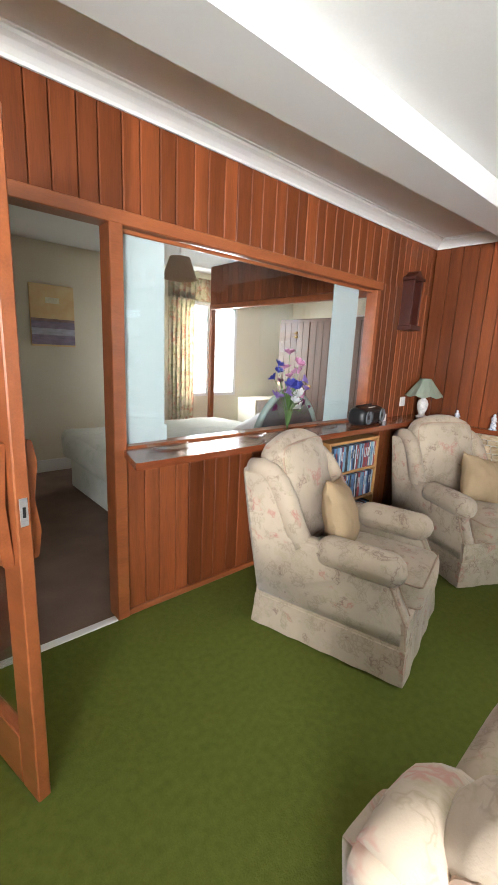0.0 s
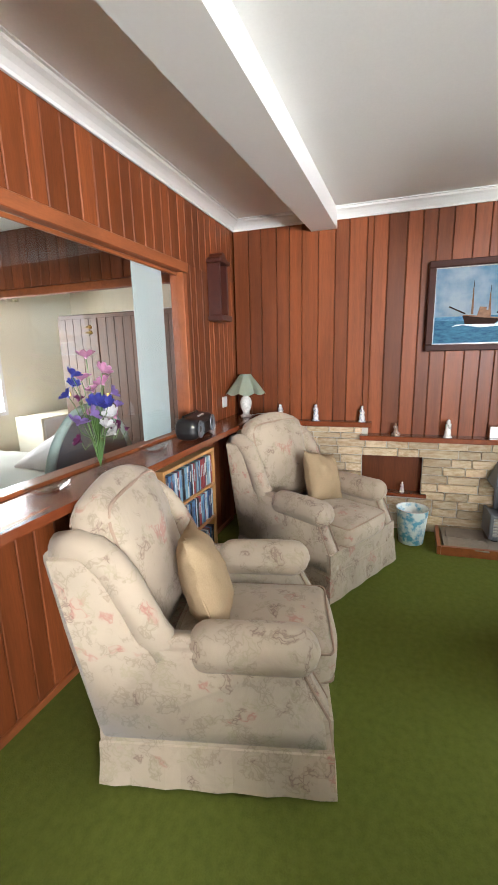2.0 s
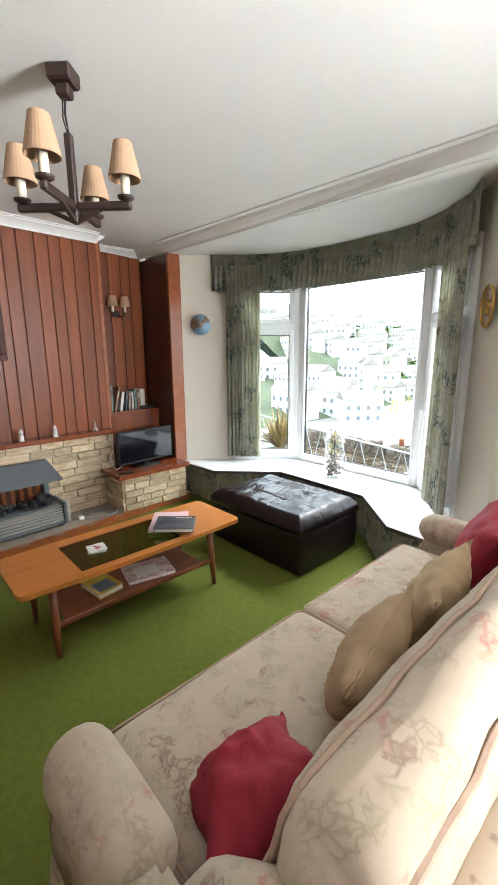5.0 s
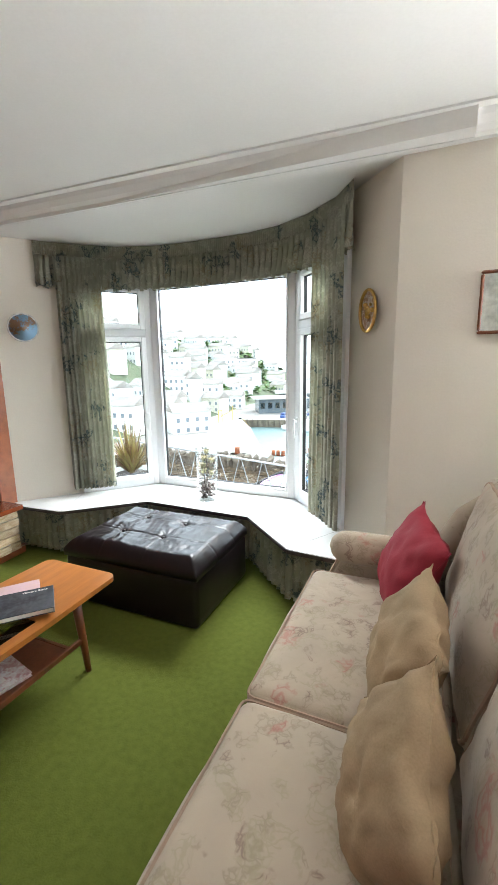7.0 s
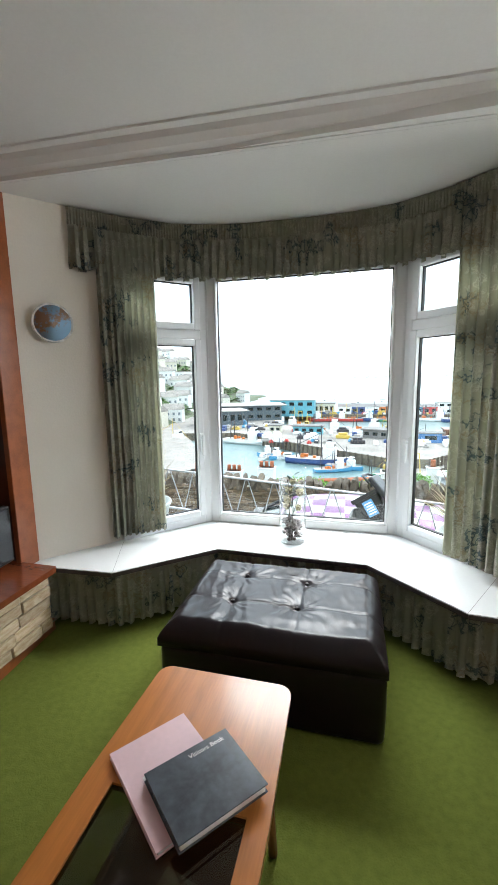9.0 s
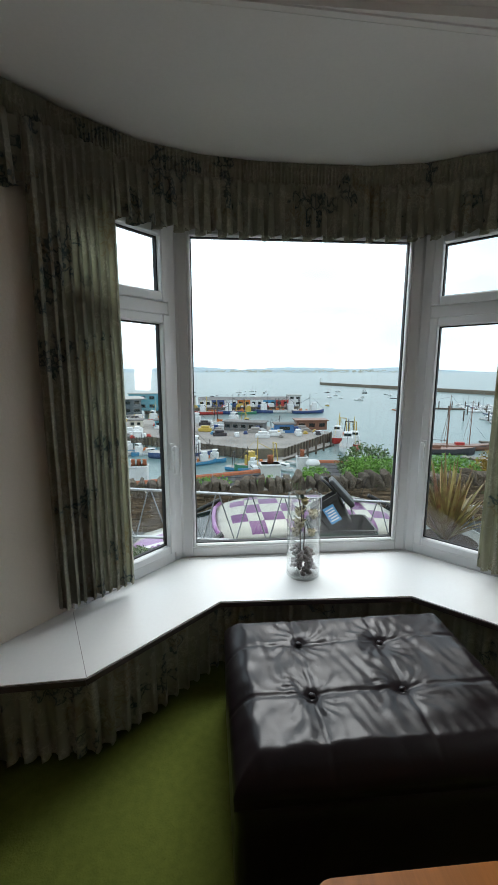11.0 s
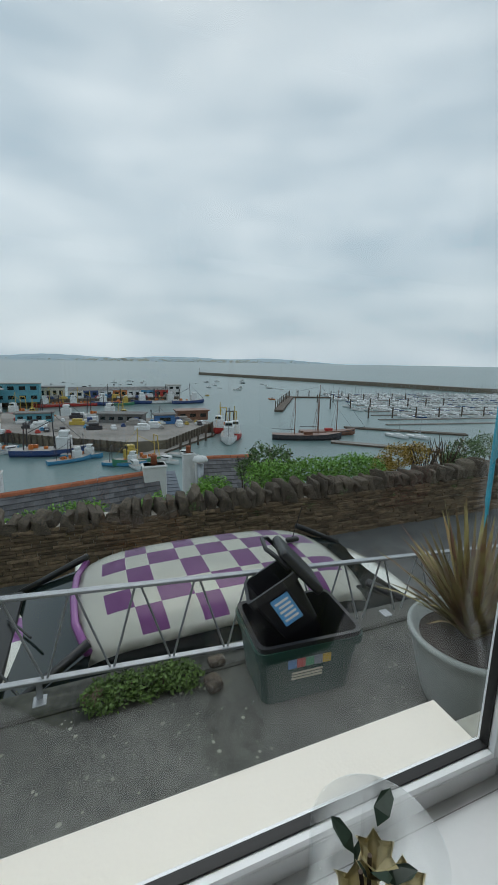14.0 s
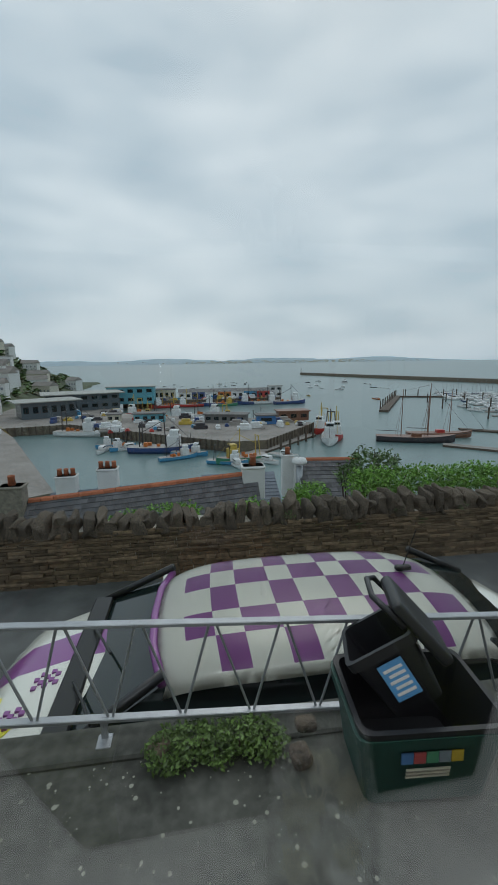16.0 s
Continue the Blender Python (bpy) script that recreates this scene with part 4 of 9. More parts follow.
def flat(poly, d, mt, parent, name="paint"):
    bm = bmesh.new()
    m = Matrix(((1, 0, 0, 0), (0, 0, 1, d), (0, 1, 0, 0), (0, 0, 0, 1)))
    prism(bm, poly, 0, 0.0012, m=m)
    bmesh.ops.recalc_face_normals(bm, faces=bm.faces)
    return part(name, bm, mt, parent)
a0, a1, b0, b1 = U0 + 0.046, U1 - 0.046, Z0 + 0.046, Z1 - 0.046
W_, H_ = a1 - a0, b1 - b0
S = lambda pts: [(a0 + x * W_, b0 + y * H_) for x, y in pts]
flat(S([(0, 0), (1, 0), (1, 0.36), (0, 0.36)]), 0.007, PSEA, pic, "sea")
flat(S([(0.0, 0.36), (1, 0.36), (1, 0.30), (0.5, 0.28), (0.0, 0.31)]), 0.0076, mat("painted_swell", (0.10, 0.26, 0.38), 0.5, scale=16, fine=60, color2=(0.04, 0.13, 0.25), stretch=(1, 1, 4), spec=0.12), pic, "sea")
flat(S([(0.16, 0.22), (0.26, 0.24), (0.42, 0.20), (0.62, 0.22), (0.98, 0.22), (1, 0.25), (0.75, 0.27), (0.60, 0.26), (0.40, 0.25), (0.2, 0.25)]), 0.0085, PFOAM, pic, "foam")
flat(S([(0.80, 0.37), (1, 0.37), (1, 0.58), (0.91, 0.57), (0.89, 0.44)]), 0.0085, PCLIFF, pic, "cliff")
flat(S([(0.25, 0.37), (0.28, 0.25), (0.54, 0.24), (0.585, 0.31), (0.42, 0.34)]), 0.010, PHULL, pic, "hull")
flat(S([(0.27, 0.38), (0.25, 0.37), (0.42, 0.335), (0.58, 0.31), (0.585, 0.325), (0.42, 0.355)]), 0.0106, PSAIL, pic, "rail")
flat(S([(0.38, 0.36), (0.50, 0.34), (0.50, 0.42), (0.46, 0.43), (0.46, 0.47), (0.40, 0.48)]), 0.0104, PSAIL, pic, "wheelhouse")
for x, y0, h in ((0.325, 0.38, 0.74), (0.475, 0.42, 0.66)):
    flat(S([(x, y0), (x + 0.022, y0), (x + 0.012, h), (x + 0.004, h)]), 0.0112, PSAIL, pic, "mast")
    flat(S([(x + 0.006, h), (x + 0.012, h), (x + 0.010, h + 0.1), (x + 0.008, h + 0.1)]), 0.0112, PHULL, pic, "aerial")
flat(S([(0.12, 0.49), (0.27, 0.385), (0.28, 0.40), (0.13, 0.505)]), 0.0112, PHULL, pic, "boom")
flat(S([(0.55, 0.38), (0.68, 0.45), (0.68, 0.465), (0.55, 0.40)]), 0.0112, PHULL, pic, "boom")
flat(S([(0.62, 0.37), (0.64, 0.35), (0.69, 0.35), (0.70, 0.38), (0.67, 0.38), (0.665, 0.41), (0.65, 0.41), (0.65, 0.38)]), 0.0100, PHULL, pic, "far_boat")

# ---- coffee table ----
TX0, TX1, TY0, TY1, TZ = 3.405, 3.90, -0.815, 0.518, 0.401
table = thing("coffee_table", Matrix.Identity(4), "long teak coffee table with inset glass panel and magazine shelf", "coffee table")
gx0, gx1, gy0, gy1 = 3.46, 3.82, -0.38, 0.215
for yo, yi, sg in ((TY0, gy0, 1), (TY1, gy1, -1)):
    q = [(TX0, yi)]
    rr_ = 0.045
    for cx, a0_, a1_ in ((TX0 + 0.012 + rr_, 180, 270), (TX1 - 0.012 - rr_, 270, 360)):
        q += [(cx + rr_ * math.cos(radians(a)), yo + sg * (rr_ + rr_ * math.sin(radians(a)))) for a in (a0_, a0_ + 22, a0_ + 45, a0_ + 68, a1_)]
    q.append((TX1, yi))
    bm = bmesh.new()
    prism(bm, q if sg > 0 else q[::-1], TZ - 0.024, TZ)
    bmesh.ops.recalc_face_normals(bm, faces=bm.faces)
    part("top", bm, TEAK, table)
for x0, x1 in ((TX0, gx0), (gx1, TX1)):
    bm = bmesh.new()
    box(bm, x0, x1, gy0, gy1, TZ - 0.024, TZ)
    part("top_rail", bm, TEAK, table)
simple("glass_panel", gx0 + 0.002, gx1 - 0.002, gy0 + 0.002, gy1 - 0.002, TZ - 0.012, TZ - 0.004, GREENGLASS, kind="", parent=table, label="dark green glass inset")
for x, s in ((3.445, 1), (3.85, -1)):
    for y, q in ((0.368, 1), (-0.605, -1)):
        bm = bmesh.new()
        tube(bm, [(x + (0.0 if s > 0 else -0.03) , y, 0.0), (x + s * 0.012, y - q * 0.004, 0.15), (x + s * 0.03, y - q * 0.01, 0.377)], 0.014, 10, taper=1.6)
        part("leg", bm, TEAKDARK, table, smooth=True)
    bm = bmesh.new()
    cbox(bm, x + s * 0.014 - 0.009, x + s * 0.014 + 0.009, -0.605, 0.368, 0.15, 0.18, 0.004)
    part("side_rail", bm, TEAKDARK, table)
for y in (0.30, -0.52):
    bm = bmesh.new()
    cbox(bm, 3.45, 3.85, y - 0.012, y + 0.012, 0.155, 0.175, 0.004)
    part("cross_rail", bm, TEAKDARK, table)
simple("shelf", 3.47, 3.83, -0.51, 0.29, 0.163, 0.173, TEAKDARK, kind="", parent=table)

# ---- footstool ----
pouf = thing("leather_footstool", pose(3.565, -1.385, 0, 0, 0, 0.6), "dark brown leather footstool with a buttoned, creased top", "footstool")
PW, PD = 0.94, 0.69
bm = bmesh.new()
rbox(bm, PW - 0.006, PD - 0.006, 0.30, 0.03, 6, Matrix.Translation((0, 0, 0.155)), 0.004, 0.002)
part("body", bm, LEATHER, pouf, smooth=True)
bm = bmesh.new()
N, M = 130, 96
btn = [(0.195, -0.155), (-0.115, -0.135), (0.205, 0.095), (-0.095, 0.095)]
rows = []
for j in range(M + 1):
    row = []
    for i in range(N + 1):
        u, v = 2 * i / N - 1, 2 * j / M - 1
        x, y = u * PW / 2, v * PD / 2
        ed = min(1.0, (1 - abs(u)) * 5.5, (1 - abs(v)) * 4.5)
        z = 0.335 + 0.075 * math.sin(max(0, ed) * math.pi / 2) ** 0.8
        for bx, by in btn:
            r = math.hypot(x - bx, y - by)
            z -= 0.014 * math.exp(-(r / 0.022) ** 2) + 0.008 * math.exp(-(r / 0.08) ** 2)
            ang = math.atan2(y - by, x - bx)
            z += 0.0022 * math.sin(ang * 15 + bx * 20 + 2 * math.sin(r * 40)) * math.exp(-((r - 0.07) / 0.06) ** 2) * (0.55 + 0.9 * noise.noise(Vector((math.cos(ang) * 1.7 + bx * 9, math.sin(ang) * 1.7 + by * 9, 2.0))))
        for bx in (-0.105, 0.20):
            z -= 0.004 * math.exp(-((x - bx) / 0.008) ** 2)
        for by in (-0.145, 0.095):
            z -= 0.004 * math.exp(-((y - by) / 0.008) ** 2)
        z += 0.007 * noise.noise(Vector((x * 13 + 2 * noise.noise(Vector((x * 5, y * 5, 3))), y * 5, 1.0))) * min(1, ed) + 0.0025 * noise.noise(Vector((x * 34 + y * 9, y * 13, 7.0))) * min(1, ed) + 0.003 * noise.noise(Vector((x * 6, y * 17, 4.0)))
        row.append(bm.verts.new((x, y, z)))
    rows.append(row)
for j in range(M):
    for i in range(N):
        bm.faces.new((rows[j][i], rows[j][i + 1], rows[j + 1][i + 1], rows[j + 1][i]))
rim = [rows[0][i] for i in range(N + 1)] + [rows[j][N] for j in range(1, M + 1)] + [rows[M][i] for i in range(N - 1, -1, -1)] + [rows[j][0] for j in range(M - 1, 0, -1)]
low = [bm.verts.new((v.co.x, v.co.y, 0.300)) for v in rim]
for i in range(len(rim)):
    j = (i + 1) % len(rim)
    bm.faces.new((low[i], low[j], rim[j], rim[i]))
bm.faces.new(list(reversed(low)))
part("lid", bm, LEATHER, pouf, "buttoned leather lid", smooth=True)
for bx, by in btn:
    bm = bmesh.new()
    lathe(bm, [(0.012, 0.0), (0.011, 0.006), (0.006, 0.009), (0.0, 0.010)], 10, Matrix.Translation((bx, by, 0.395)))
    part("button", bm, LEATHER, pouf, smooth=True)

# ---- curtains ----
def pleated(name, pts, z0, z1, mt, parent=None, waves=10, amp=0.025, label="", scallop=0.0, zfun=None, n=None, seed=0, gather=0.0):
    """Cloth hung along a plan line, in folds, with both faces."""
    pts = [Vector((*p, 0)) for p in pts]
    L = [0]
    for a, b in zip(pts, pts[1:]):
        L.append(L[-1] + (b - a).length)
    n = n or int(waves * 8)
    bm = bmesh.new()
    R = 10
    cols = []
    for i in range(n + 1):
        s = L[-1] * i / n
        k = max(j for j in range(len(L)) if L[j] <= s + 1e-9)
        k = min(k, len(pts) - 2)
        t = (s - L[k]) / (L[k + 1] - L[k])
        d = (pts[k + 1] - pts[k]).normalized()
        p = pts[k].lerp(pts[k + 1], t)
        nr = Vector((-d.y, d.x, 0))
        ph = 2 * math.pi * waves * i / n + 1.3 * noise.noise(Vector((i * 0.11, seed, 0)))
        col = []
        zt = z1 + (zfun(i / n) if zfun else 0)
        zb = z0 + (zfun(i / n) if zfun else 0) + scallop * (math.sin(ph * 0.5) + 0.7 * noise.noise(Vector((i * 0.37, seed, 3))))
        for j in range(R + 1):
            v = j / R
            am = amp * (0.35 + 0.65 * v ** 0.6) * (1 + 0.5 * noise.noise(Vector((i * 0.07, seed + 5, v * 2))))
            if gather:
                am = amp * (0.25 if v < gather else 0.25 + (v - gather) / (1 - gather))
            col.append(bm.verts.new((p + nr * (am * math.sin(ph)) + d * (am * 0.35 * math.cos(ph * 2))) + Vector((0, 0, zt + (zb - zt) * v))))
        cols.append(col)
    for a, b in zip(cols, cols[1:]):
        for j in range(R):
            bm.faces.new((a[j], b[j], b[j + 1], a[j + 1]))
    bmesh.ops.solidify(bm, geom=bm.faces[:], thickness=0.0025)
    ob = link(name, bm, mt, parent, label, smooth=True)
    return ob


VAL = [(4.83, -1.72), (4.62, -1.95), (4.38, -2.14), (4.12, -2.24), (3.85, -2.28), (3.6, -2.285), (3.3, -2.28), (3.05, -2.23), (2.80, -2.10), (2.57, -1.90), (2.44, -1.70)]
valance = tagged(new("curtain_pelmet"), "gathered green floral curtain valance round the bay window", "valance")
pleated("pleated_heading", VAL, 2.285, 2.385, CURTAIN, valance, 170, 0.006, n=1360, seed=2)
pleated("frill", VAL, 2.055, 2.295, CURTAIN, valance, 54, 0.030, scallop=0.011, n=1000, seed=3, gather=0.12)
c1 = pleated("curtain", [(4.72, -1.80), (4.60, -1.91), (4.465, -2.02)], 0.42, 2.28, CURTAIN, None, 9, 0.026, seed=1)
tagged(c1, "green floral curtain hanging in deep folds beside the window", "curtain", "bay curtains")
c2 = pleated("curtain", [(2.745, -2.02), (2.61, -1.89), (2.485, -1.72)], 0.42, 2.28, CURTAIN, None, 8, 0.028, seed=7)
tagged(c2, "green floral curtain with navy sprigs at the bay window", "curtain", "bay curtains")
skirtc = pleated("sill_curtain", [(x, y - 0.03) for x, y in SILL[:6]], 0.03, 0.341, CURTAIN, None, 56, 0.018, seed=9, scallop=0.004)
tagged(skirtc, "green floral cloth skirt gathered under the sill", "curtain")

# ---- chandelier ----
ch = thing("chandelier", pose(3.248, 0.178, 0.065, 0, 0, 43.5), "dark wooden four-arm chandelier with beige pleated candle shades", "ceiling light")
bm = bmesh.new()
cbox(bm, -0.045, 0.045, -0.045, 0.045, 2.365, 2.42, 0.008)
cbox(bm, -0.025, 0.025, -0.025, 0.025, 2.325, 2.366, 0.006)
part("ceiling_block", bm, IRON, ch)
bm = bmesh.new()
tube(bm, [(0, 0, 2.33), (0.004, 0.003, 2.27), (-0.003, 0, 2.20)], 0.004, 6)
tube(bm, [(0.01, 0, 2.33), (0.012, 0.006, 2.26), (0.0, 0.003, 2.20)], 0.003, 6)
part("flex", bm, BLACK, ch)
bm = bmesh.new()
cbox(bm, -0.014, 0.014, -0.014, 0.014, 1.90, 2.21, 0.004)
part("stem", bm, IRON, ch)
for k in range(4):
    mm_ = Matrix.Rotation(k * math.pi / 2, 4, "Z")
    bm = bmesh.new()
    cbox(bm, 0.012, 0.225, -0.014, 0.014, 1.945, 1.975, 0.006)
    moved(cbox(bm, 0.0, 0.12, -0.009, 0.009, -0.008, 0.008, 0.003), Matrix.Translation((0.0, 0, 1.905)) @ Matrix.Rotation(radians(-24), 4, "Y"))
    moved(bm.verts, mm_)
    arm = part("arm", bm, IRON, ch)
    bm = bmesh.new()
    lathe(bm, [(0.012, 1.974), (0.030, 1.984), (0.032, 1.992), (0.012, 1.994)], 14, mm_ @ Matrix.Translation((0.205, 0, 0)))
    part("drip_cup", bm, IRON, arm, smooth=True)
    bm = bmesh.new()
    lathe(bm, [(0.017, 1.99), (0.017, 2.062), (0.0, 2.065)], 14, mm_ @ Matrix.Translation((0.205, 0, 0)))
    part("candle_tube", bm, CANDLE, arm, smooth=True)
    bm = bmesh.new()
    cc = mm_ @ Matrix.Translation((0.205, 0, 0))
    lathe(bm, [(0.0585, 2.05), (0.060, 2.051), (0.060, 2.056), (0.0345, 2.175), (0.033, 2.175), (0.0575, 2.055), (0.0575, 2.05), (0.0585, 2.05)], 28, cc, caps=False)
    part("shade", bm, SHADE, arm, "beige pleated candle shade")

# ---- TV ----
tv = thing("television", pose(5.02, -1.02, 0.412, 0, 0, -86), "black flat-screen television on a glass foot", "television")
bm = bmesh.new()
cbox(bm, -0.30, 0.30, -0.02, 0.02, 0.045, 0.355, 0.008)
part("case", bm, BLACK, tv)
bm = bmesh.new()
box(bm, -0.285, 0.285, -0.0225, -0.0205, 0.065, 0.342)
part("screen", bm, SCREEN, tv)
bm = bmesh.new()
lathe(bm, [(0.15, 0.0), (0.15, 0.008), (0.03, 0.012), (0.018, 0.05)], 28)
for v in bm.verts:
    v.co.y *= 0.55
part("stand", bm, BLACK, tv, smooth=True)

# ---- boards and bricks ----
BM_CACHE = {}


def board_mesh(w, h, d=0.018, c=0.004):
    key = (round(w, 3), round(h, 3), d)
    if key not in BM_CACHE:
        bm = bmesh.new()
        vs = [(0, 0), (0, -d + c), (c, -d), (w - c, -d), (w, -d + c), (w, 0)]
        lo, hi = [bm.verts.new((x, y, 0)) for x, y in vs], [bm.verts.new((x, y, h)) for x, y in vs]
        for i in range(5):
            bm.faces.new((lo[i], lo[i + 1], hi[i + 1], hi[i]))
        bm.faces.new(hi)
        bm.faces.new(lo[::-1])
        me = bpy.data.meshes.new("board")
        bmesh.ops.recalc_face_normals(bm, faces=bm.faces)
        bm.to_mesh(me)
        bm.free()
        me.materials.append(BOARD)
        BM_CACHE[key] = me
    return BM_CACHE[key]


def boards(parent, m, length, h, widths, z=0.0, name="board"):
    """Upright boards side by side along m's x, proud towards its -y."""
    x, k = 0.0, 0
    while x < length - 0.02:
        w = min(widths[k % len(widths)], length - x)
        ob = new(name, board_mesh(w - 0.004, h))
        ob.parent = parent
        ob.matrix_world = m @ Matrix.Translation((x + 0.002, 0, z))
        x += w
        k += 1



# ---- the open door ----
door = thing("sliding_door", pose(1.485, 1.655, 0, 0, 0, 103), "open reddish wooden door with glazed panel and shaped pull handles", "door")
for nm, x0, x1, z0, z1 in (("stile", 0, 0.10, 0.01, 1.95), ("stile", 0.64, 0.74, 0.01, 1.95), ("rail", 0.10, 0.64, 0.01, 0.20), ("rail", 0.10, 0.64, 1.85, 1.95), ("rail", 0.10, 0.64, 0.80, 0.92)):
    bm = bmesh.new()
    cbox(bm, x0, x1, -0.02, 0.02, z0, z1, 0.004)
    part(nm, bm, TRIM, door)
for z0, z1 in ((0.20, 0.80), (0.92, 1.85)):
    bm = bmesh.new()
    box(bm, 0.10, 0.64, -0.003, 0.003, z0, z1)
    part("pane", bm, GLASS, door)
for s in (-1, 1):
    bm = bmesh.new()
    poly = rounded([(0.0, 0.82), (0.028, 0.82), (0.040, 0.90), (0.026, 1.0), (0.040, 1.10), (0.028, 1.17), (0.0, 1.17), (0.012, 1.0)], 0.01, 2)
    hm = Matrix(((0, 0, 1, 0.05), (s, 0, 0, s * 0.02), (0, 1, 0, 0), (0, 0, 0, 1)))
    prism(bm, poly, -0.02, 0.02, m=hm)
    bmesh.ops.recalc_face_normals(bm, faces=bm.faces)
    part("handle", bm, TRIM, door, "shaped wooden pull handle")
bm = bmesh.new()
cbox(bm, -0.002, 0.0, -0.011, 0.011, 0.94, 1.02, 0.0005)
lk = part("lock", bm, STEEL, door)
bm = bmesh.new()
cbox(bm, -0.0035, -0.002, -0.004, 0.004, 0.965, 0.995, 0.0003)
part("latch", bm, BLACK, lk)

# ---- bedroom things ----
bed = thing("bed", Matrix.Identity(4), "double bed with a pale quilted cover over a white divan", "bed")
bm = bmesh.new()
rbox(bm, 1.85, 1.75, 0.34, 0.03, 6, Matrix.Translation((3.50, 3.80, 0.19)), 0.004)
part("base", bm, DUVET, bed, smooth=True)
bm = bmesh.new()
rbox(bm, 1.98, 1.86, 0.30, 0.09, 14, Matrix.Translation((3.48, 3.80, 0.47)), 0.03, 0.02, 3)
part("cover", bm, DUVET, bed, smooth=True)
scatter("pillow", pose(4.15, 3.5, 0.72, 70, 0, 90), 0.55, PAPER, "white pillow at the head of the bed", 8)
canvas = thing("sunset_canvas", pose(2.69, 5.385, 1.73), "canvas print of a golden sunset over a purple sea", "picture")
bm = bmesh.new()
cbox(bm, -0.225, 0.225, -0.015, 0.015, -0.32, 0.32, 0.003)
part("canvas", bm, mat("sunset_print", (0.86, 0.70, 0.38), 0.7, scale=2.5, fine=9, color2=(0.80, 0.52, 0.24), lo=0.35, hi=0.6), canvas)
for nm, z0, z1, c in (("sea", -0.30, -0.05, (0.36, 0.31, 0.42)), ("surf", -0.20, -0.13, (0.60, 0.62, 0.72)), ("horizon", -0.06, -0.03, (0.46, 0.32, 0.30))):
    bm = bmesh.new()
    box(bm, -0.222, 0.222, -0.0165 - (0.001 if nm == "surf" else 0.0005), -0.0155, z0, z1)
    part(nm, bm, mat("print_" + nm, c, 0.7, scale=9, fine=20, vary=0.15, stretch=(1, 1, 4)), canvas)
bm = bmesh.new()
box(bm, -0.07, 0.07, -0.0165, -0.0155, 0.13, 0.19)
part("glow", bm, mat("print_glow", (0.95, 0.90, 0.68), 0.7), canvas)
bc = pleated("bedroom_curtain", [(4.02, 5.22), (4.40, 5.20)], 0.02, 2.15, BEDCURTAIN, None, 6, 0.03, seed=21)
tagged(bc, "cream curtain with red floral pattern beside the bedroom window", "curtain")
bp_ = pleated("bedroom_pelmet", [(4.0, 5.18), (5.45, 5.18)], 2.08, 2.36, BEDCURTAIN, None, 18, 0.03, seed=22)
tagged(bp_, "gathered floral pelmet above the bedroom window", "valance")
wframe = tagged(new("window_bedroom"), kind="structure")
for q in ((4.25, 4.30, 0.8, 2.1), (5.25, 5.30, 0.8, 2.1), (4.30, 5.25, 0.8, 0.85), (4.30, 5.25, 2.05, 2.1), (4.75, 4.80, 0.85, 2.05)):
    bm = bmesh.new()
    cbox(bm, q[0], q[1], 5.395, 5.43, q[2], q[3], 0.004)
    part("frame", bm, UPVC, wframe)
# far side of the bedroom: a recess framed in wood with a white door
rec = tagged(new("bedroom_recess"), kind="structure")
for nm, q, mt in (("lintel", (4.50, 4.56, 2.48, 5.0, 1.96, 2.02), TRIM), ("upper_panel", (4.51, 4.55, 2.48, 5.0, 2.02, 2.48), BOARD), ("post", (4.50, 4.56, 4.94, 5.0, 0, 1.96), TRIM)):
    bm = bmesh.new()
    cbox(bm, *q, 0.004)
    part(nm, bm, mt, rec)
boards(rec, Matrix.Translation((4.51, 4.94, 0)) @ Matrix.Rotation(radians(-90), 4, "Z"), 2.4, 0.45, [0.11, 0.09], 2.025)
bd = thing("bedroom_door", pose(6.49, 4.10, 0, 0, 0, 90), "white painted panelled door in the far wall of the bedroom", "door")
for nm, q in (("leaf", (-0.38, 0.38, 0.0, 0.035, 0.0, 1.98)), ("frame", (-0.44, -0.385, -0.01, 0.05, 0.0, 2.04)), ("frame", (0.385, 0.44, -0.01, 0.05, 0.0, 2.04)), ("frame", (-0.385, 0.385, -0.01, 0.05, 1.985, 2.04)), ("panel", (-0.28, 0.28, 0.034, 0.045, 1.1, 1.8)), ("panel", (-0.28, 0.28, 0.034, 0.045, 0.2, 0.95))):
    bm = bmesh.new()
    cbox(bm, *q, 0.003)
    part(nm, bm, WHITE, bd)
WARDROBE = mat("brown_cupboard", (0.10, 0.052, 0.030), 0.6, scale=3, fine=22, vary=0.2, stretch=(6, 6, 0.8), coat=0.1)
wr = thing("wardrobe", pose(5.95, 3.70, 0), "wide brown boarded cupboard along the bedroom wall", "wardrobe")
bm = bmesh.new()
cbox(bm, -0.28, 0.28, -1.15, 1.15, 0.0, 1.93, 0.01)
part("body", bm, WARDROBE, wr)
for y in (-0.8625, -0.2875, 0.2875, 0.8625):
    bm = bmesh.new()
    for k in range(5):
        cbox(bm, -0.30, -0.281, y - 0.28 + k * 0.112, y - 0.28 + k * 0.112 + 0.109, 0.06, 1.88, 0.003)
    d_ = part("door", bm, WARDROBE, wr)
    bm = bmesh.new()
    cbox(bm, -0.315, -0.30, y + 0.20, y + 0.24, 1.0, 1.04, 0.003)
    part("handle", bm, BRASS, d_)
dr = thing("chest_of_drawers", pose(5.7, 5.05, 0), "cream painted chest of drawers under the bedroom wall", "chest of drawers")
bm = bmesh.new()
cbox(bm, -0.45, 0.45, -0.2, 0.2, 0, 0.78, 0.006)
part("body", bm, BEDWALL, dr)
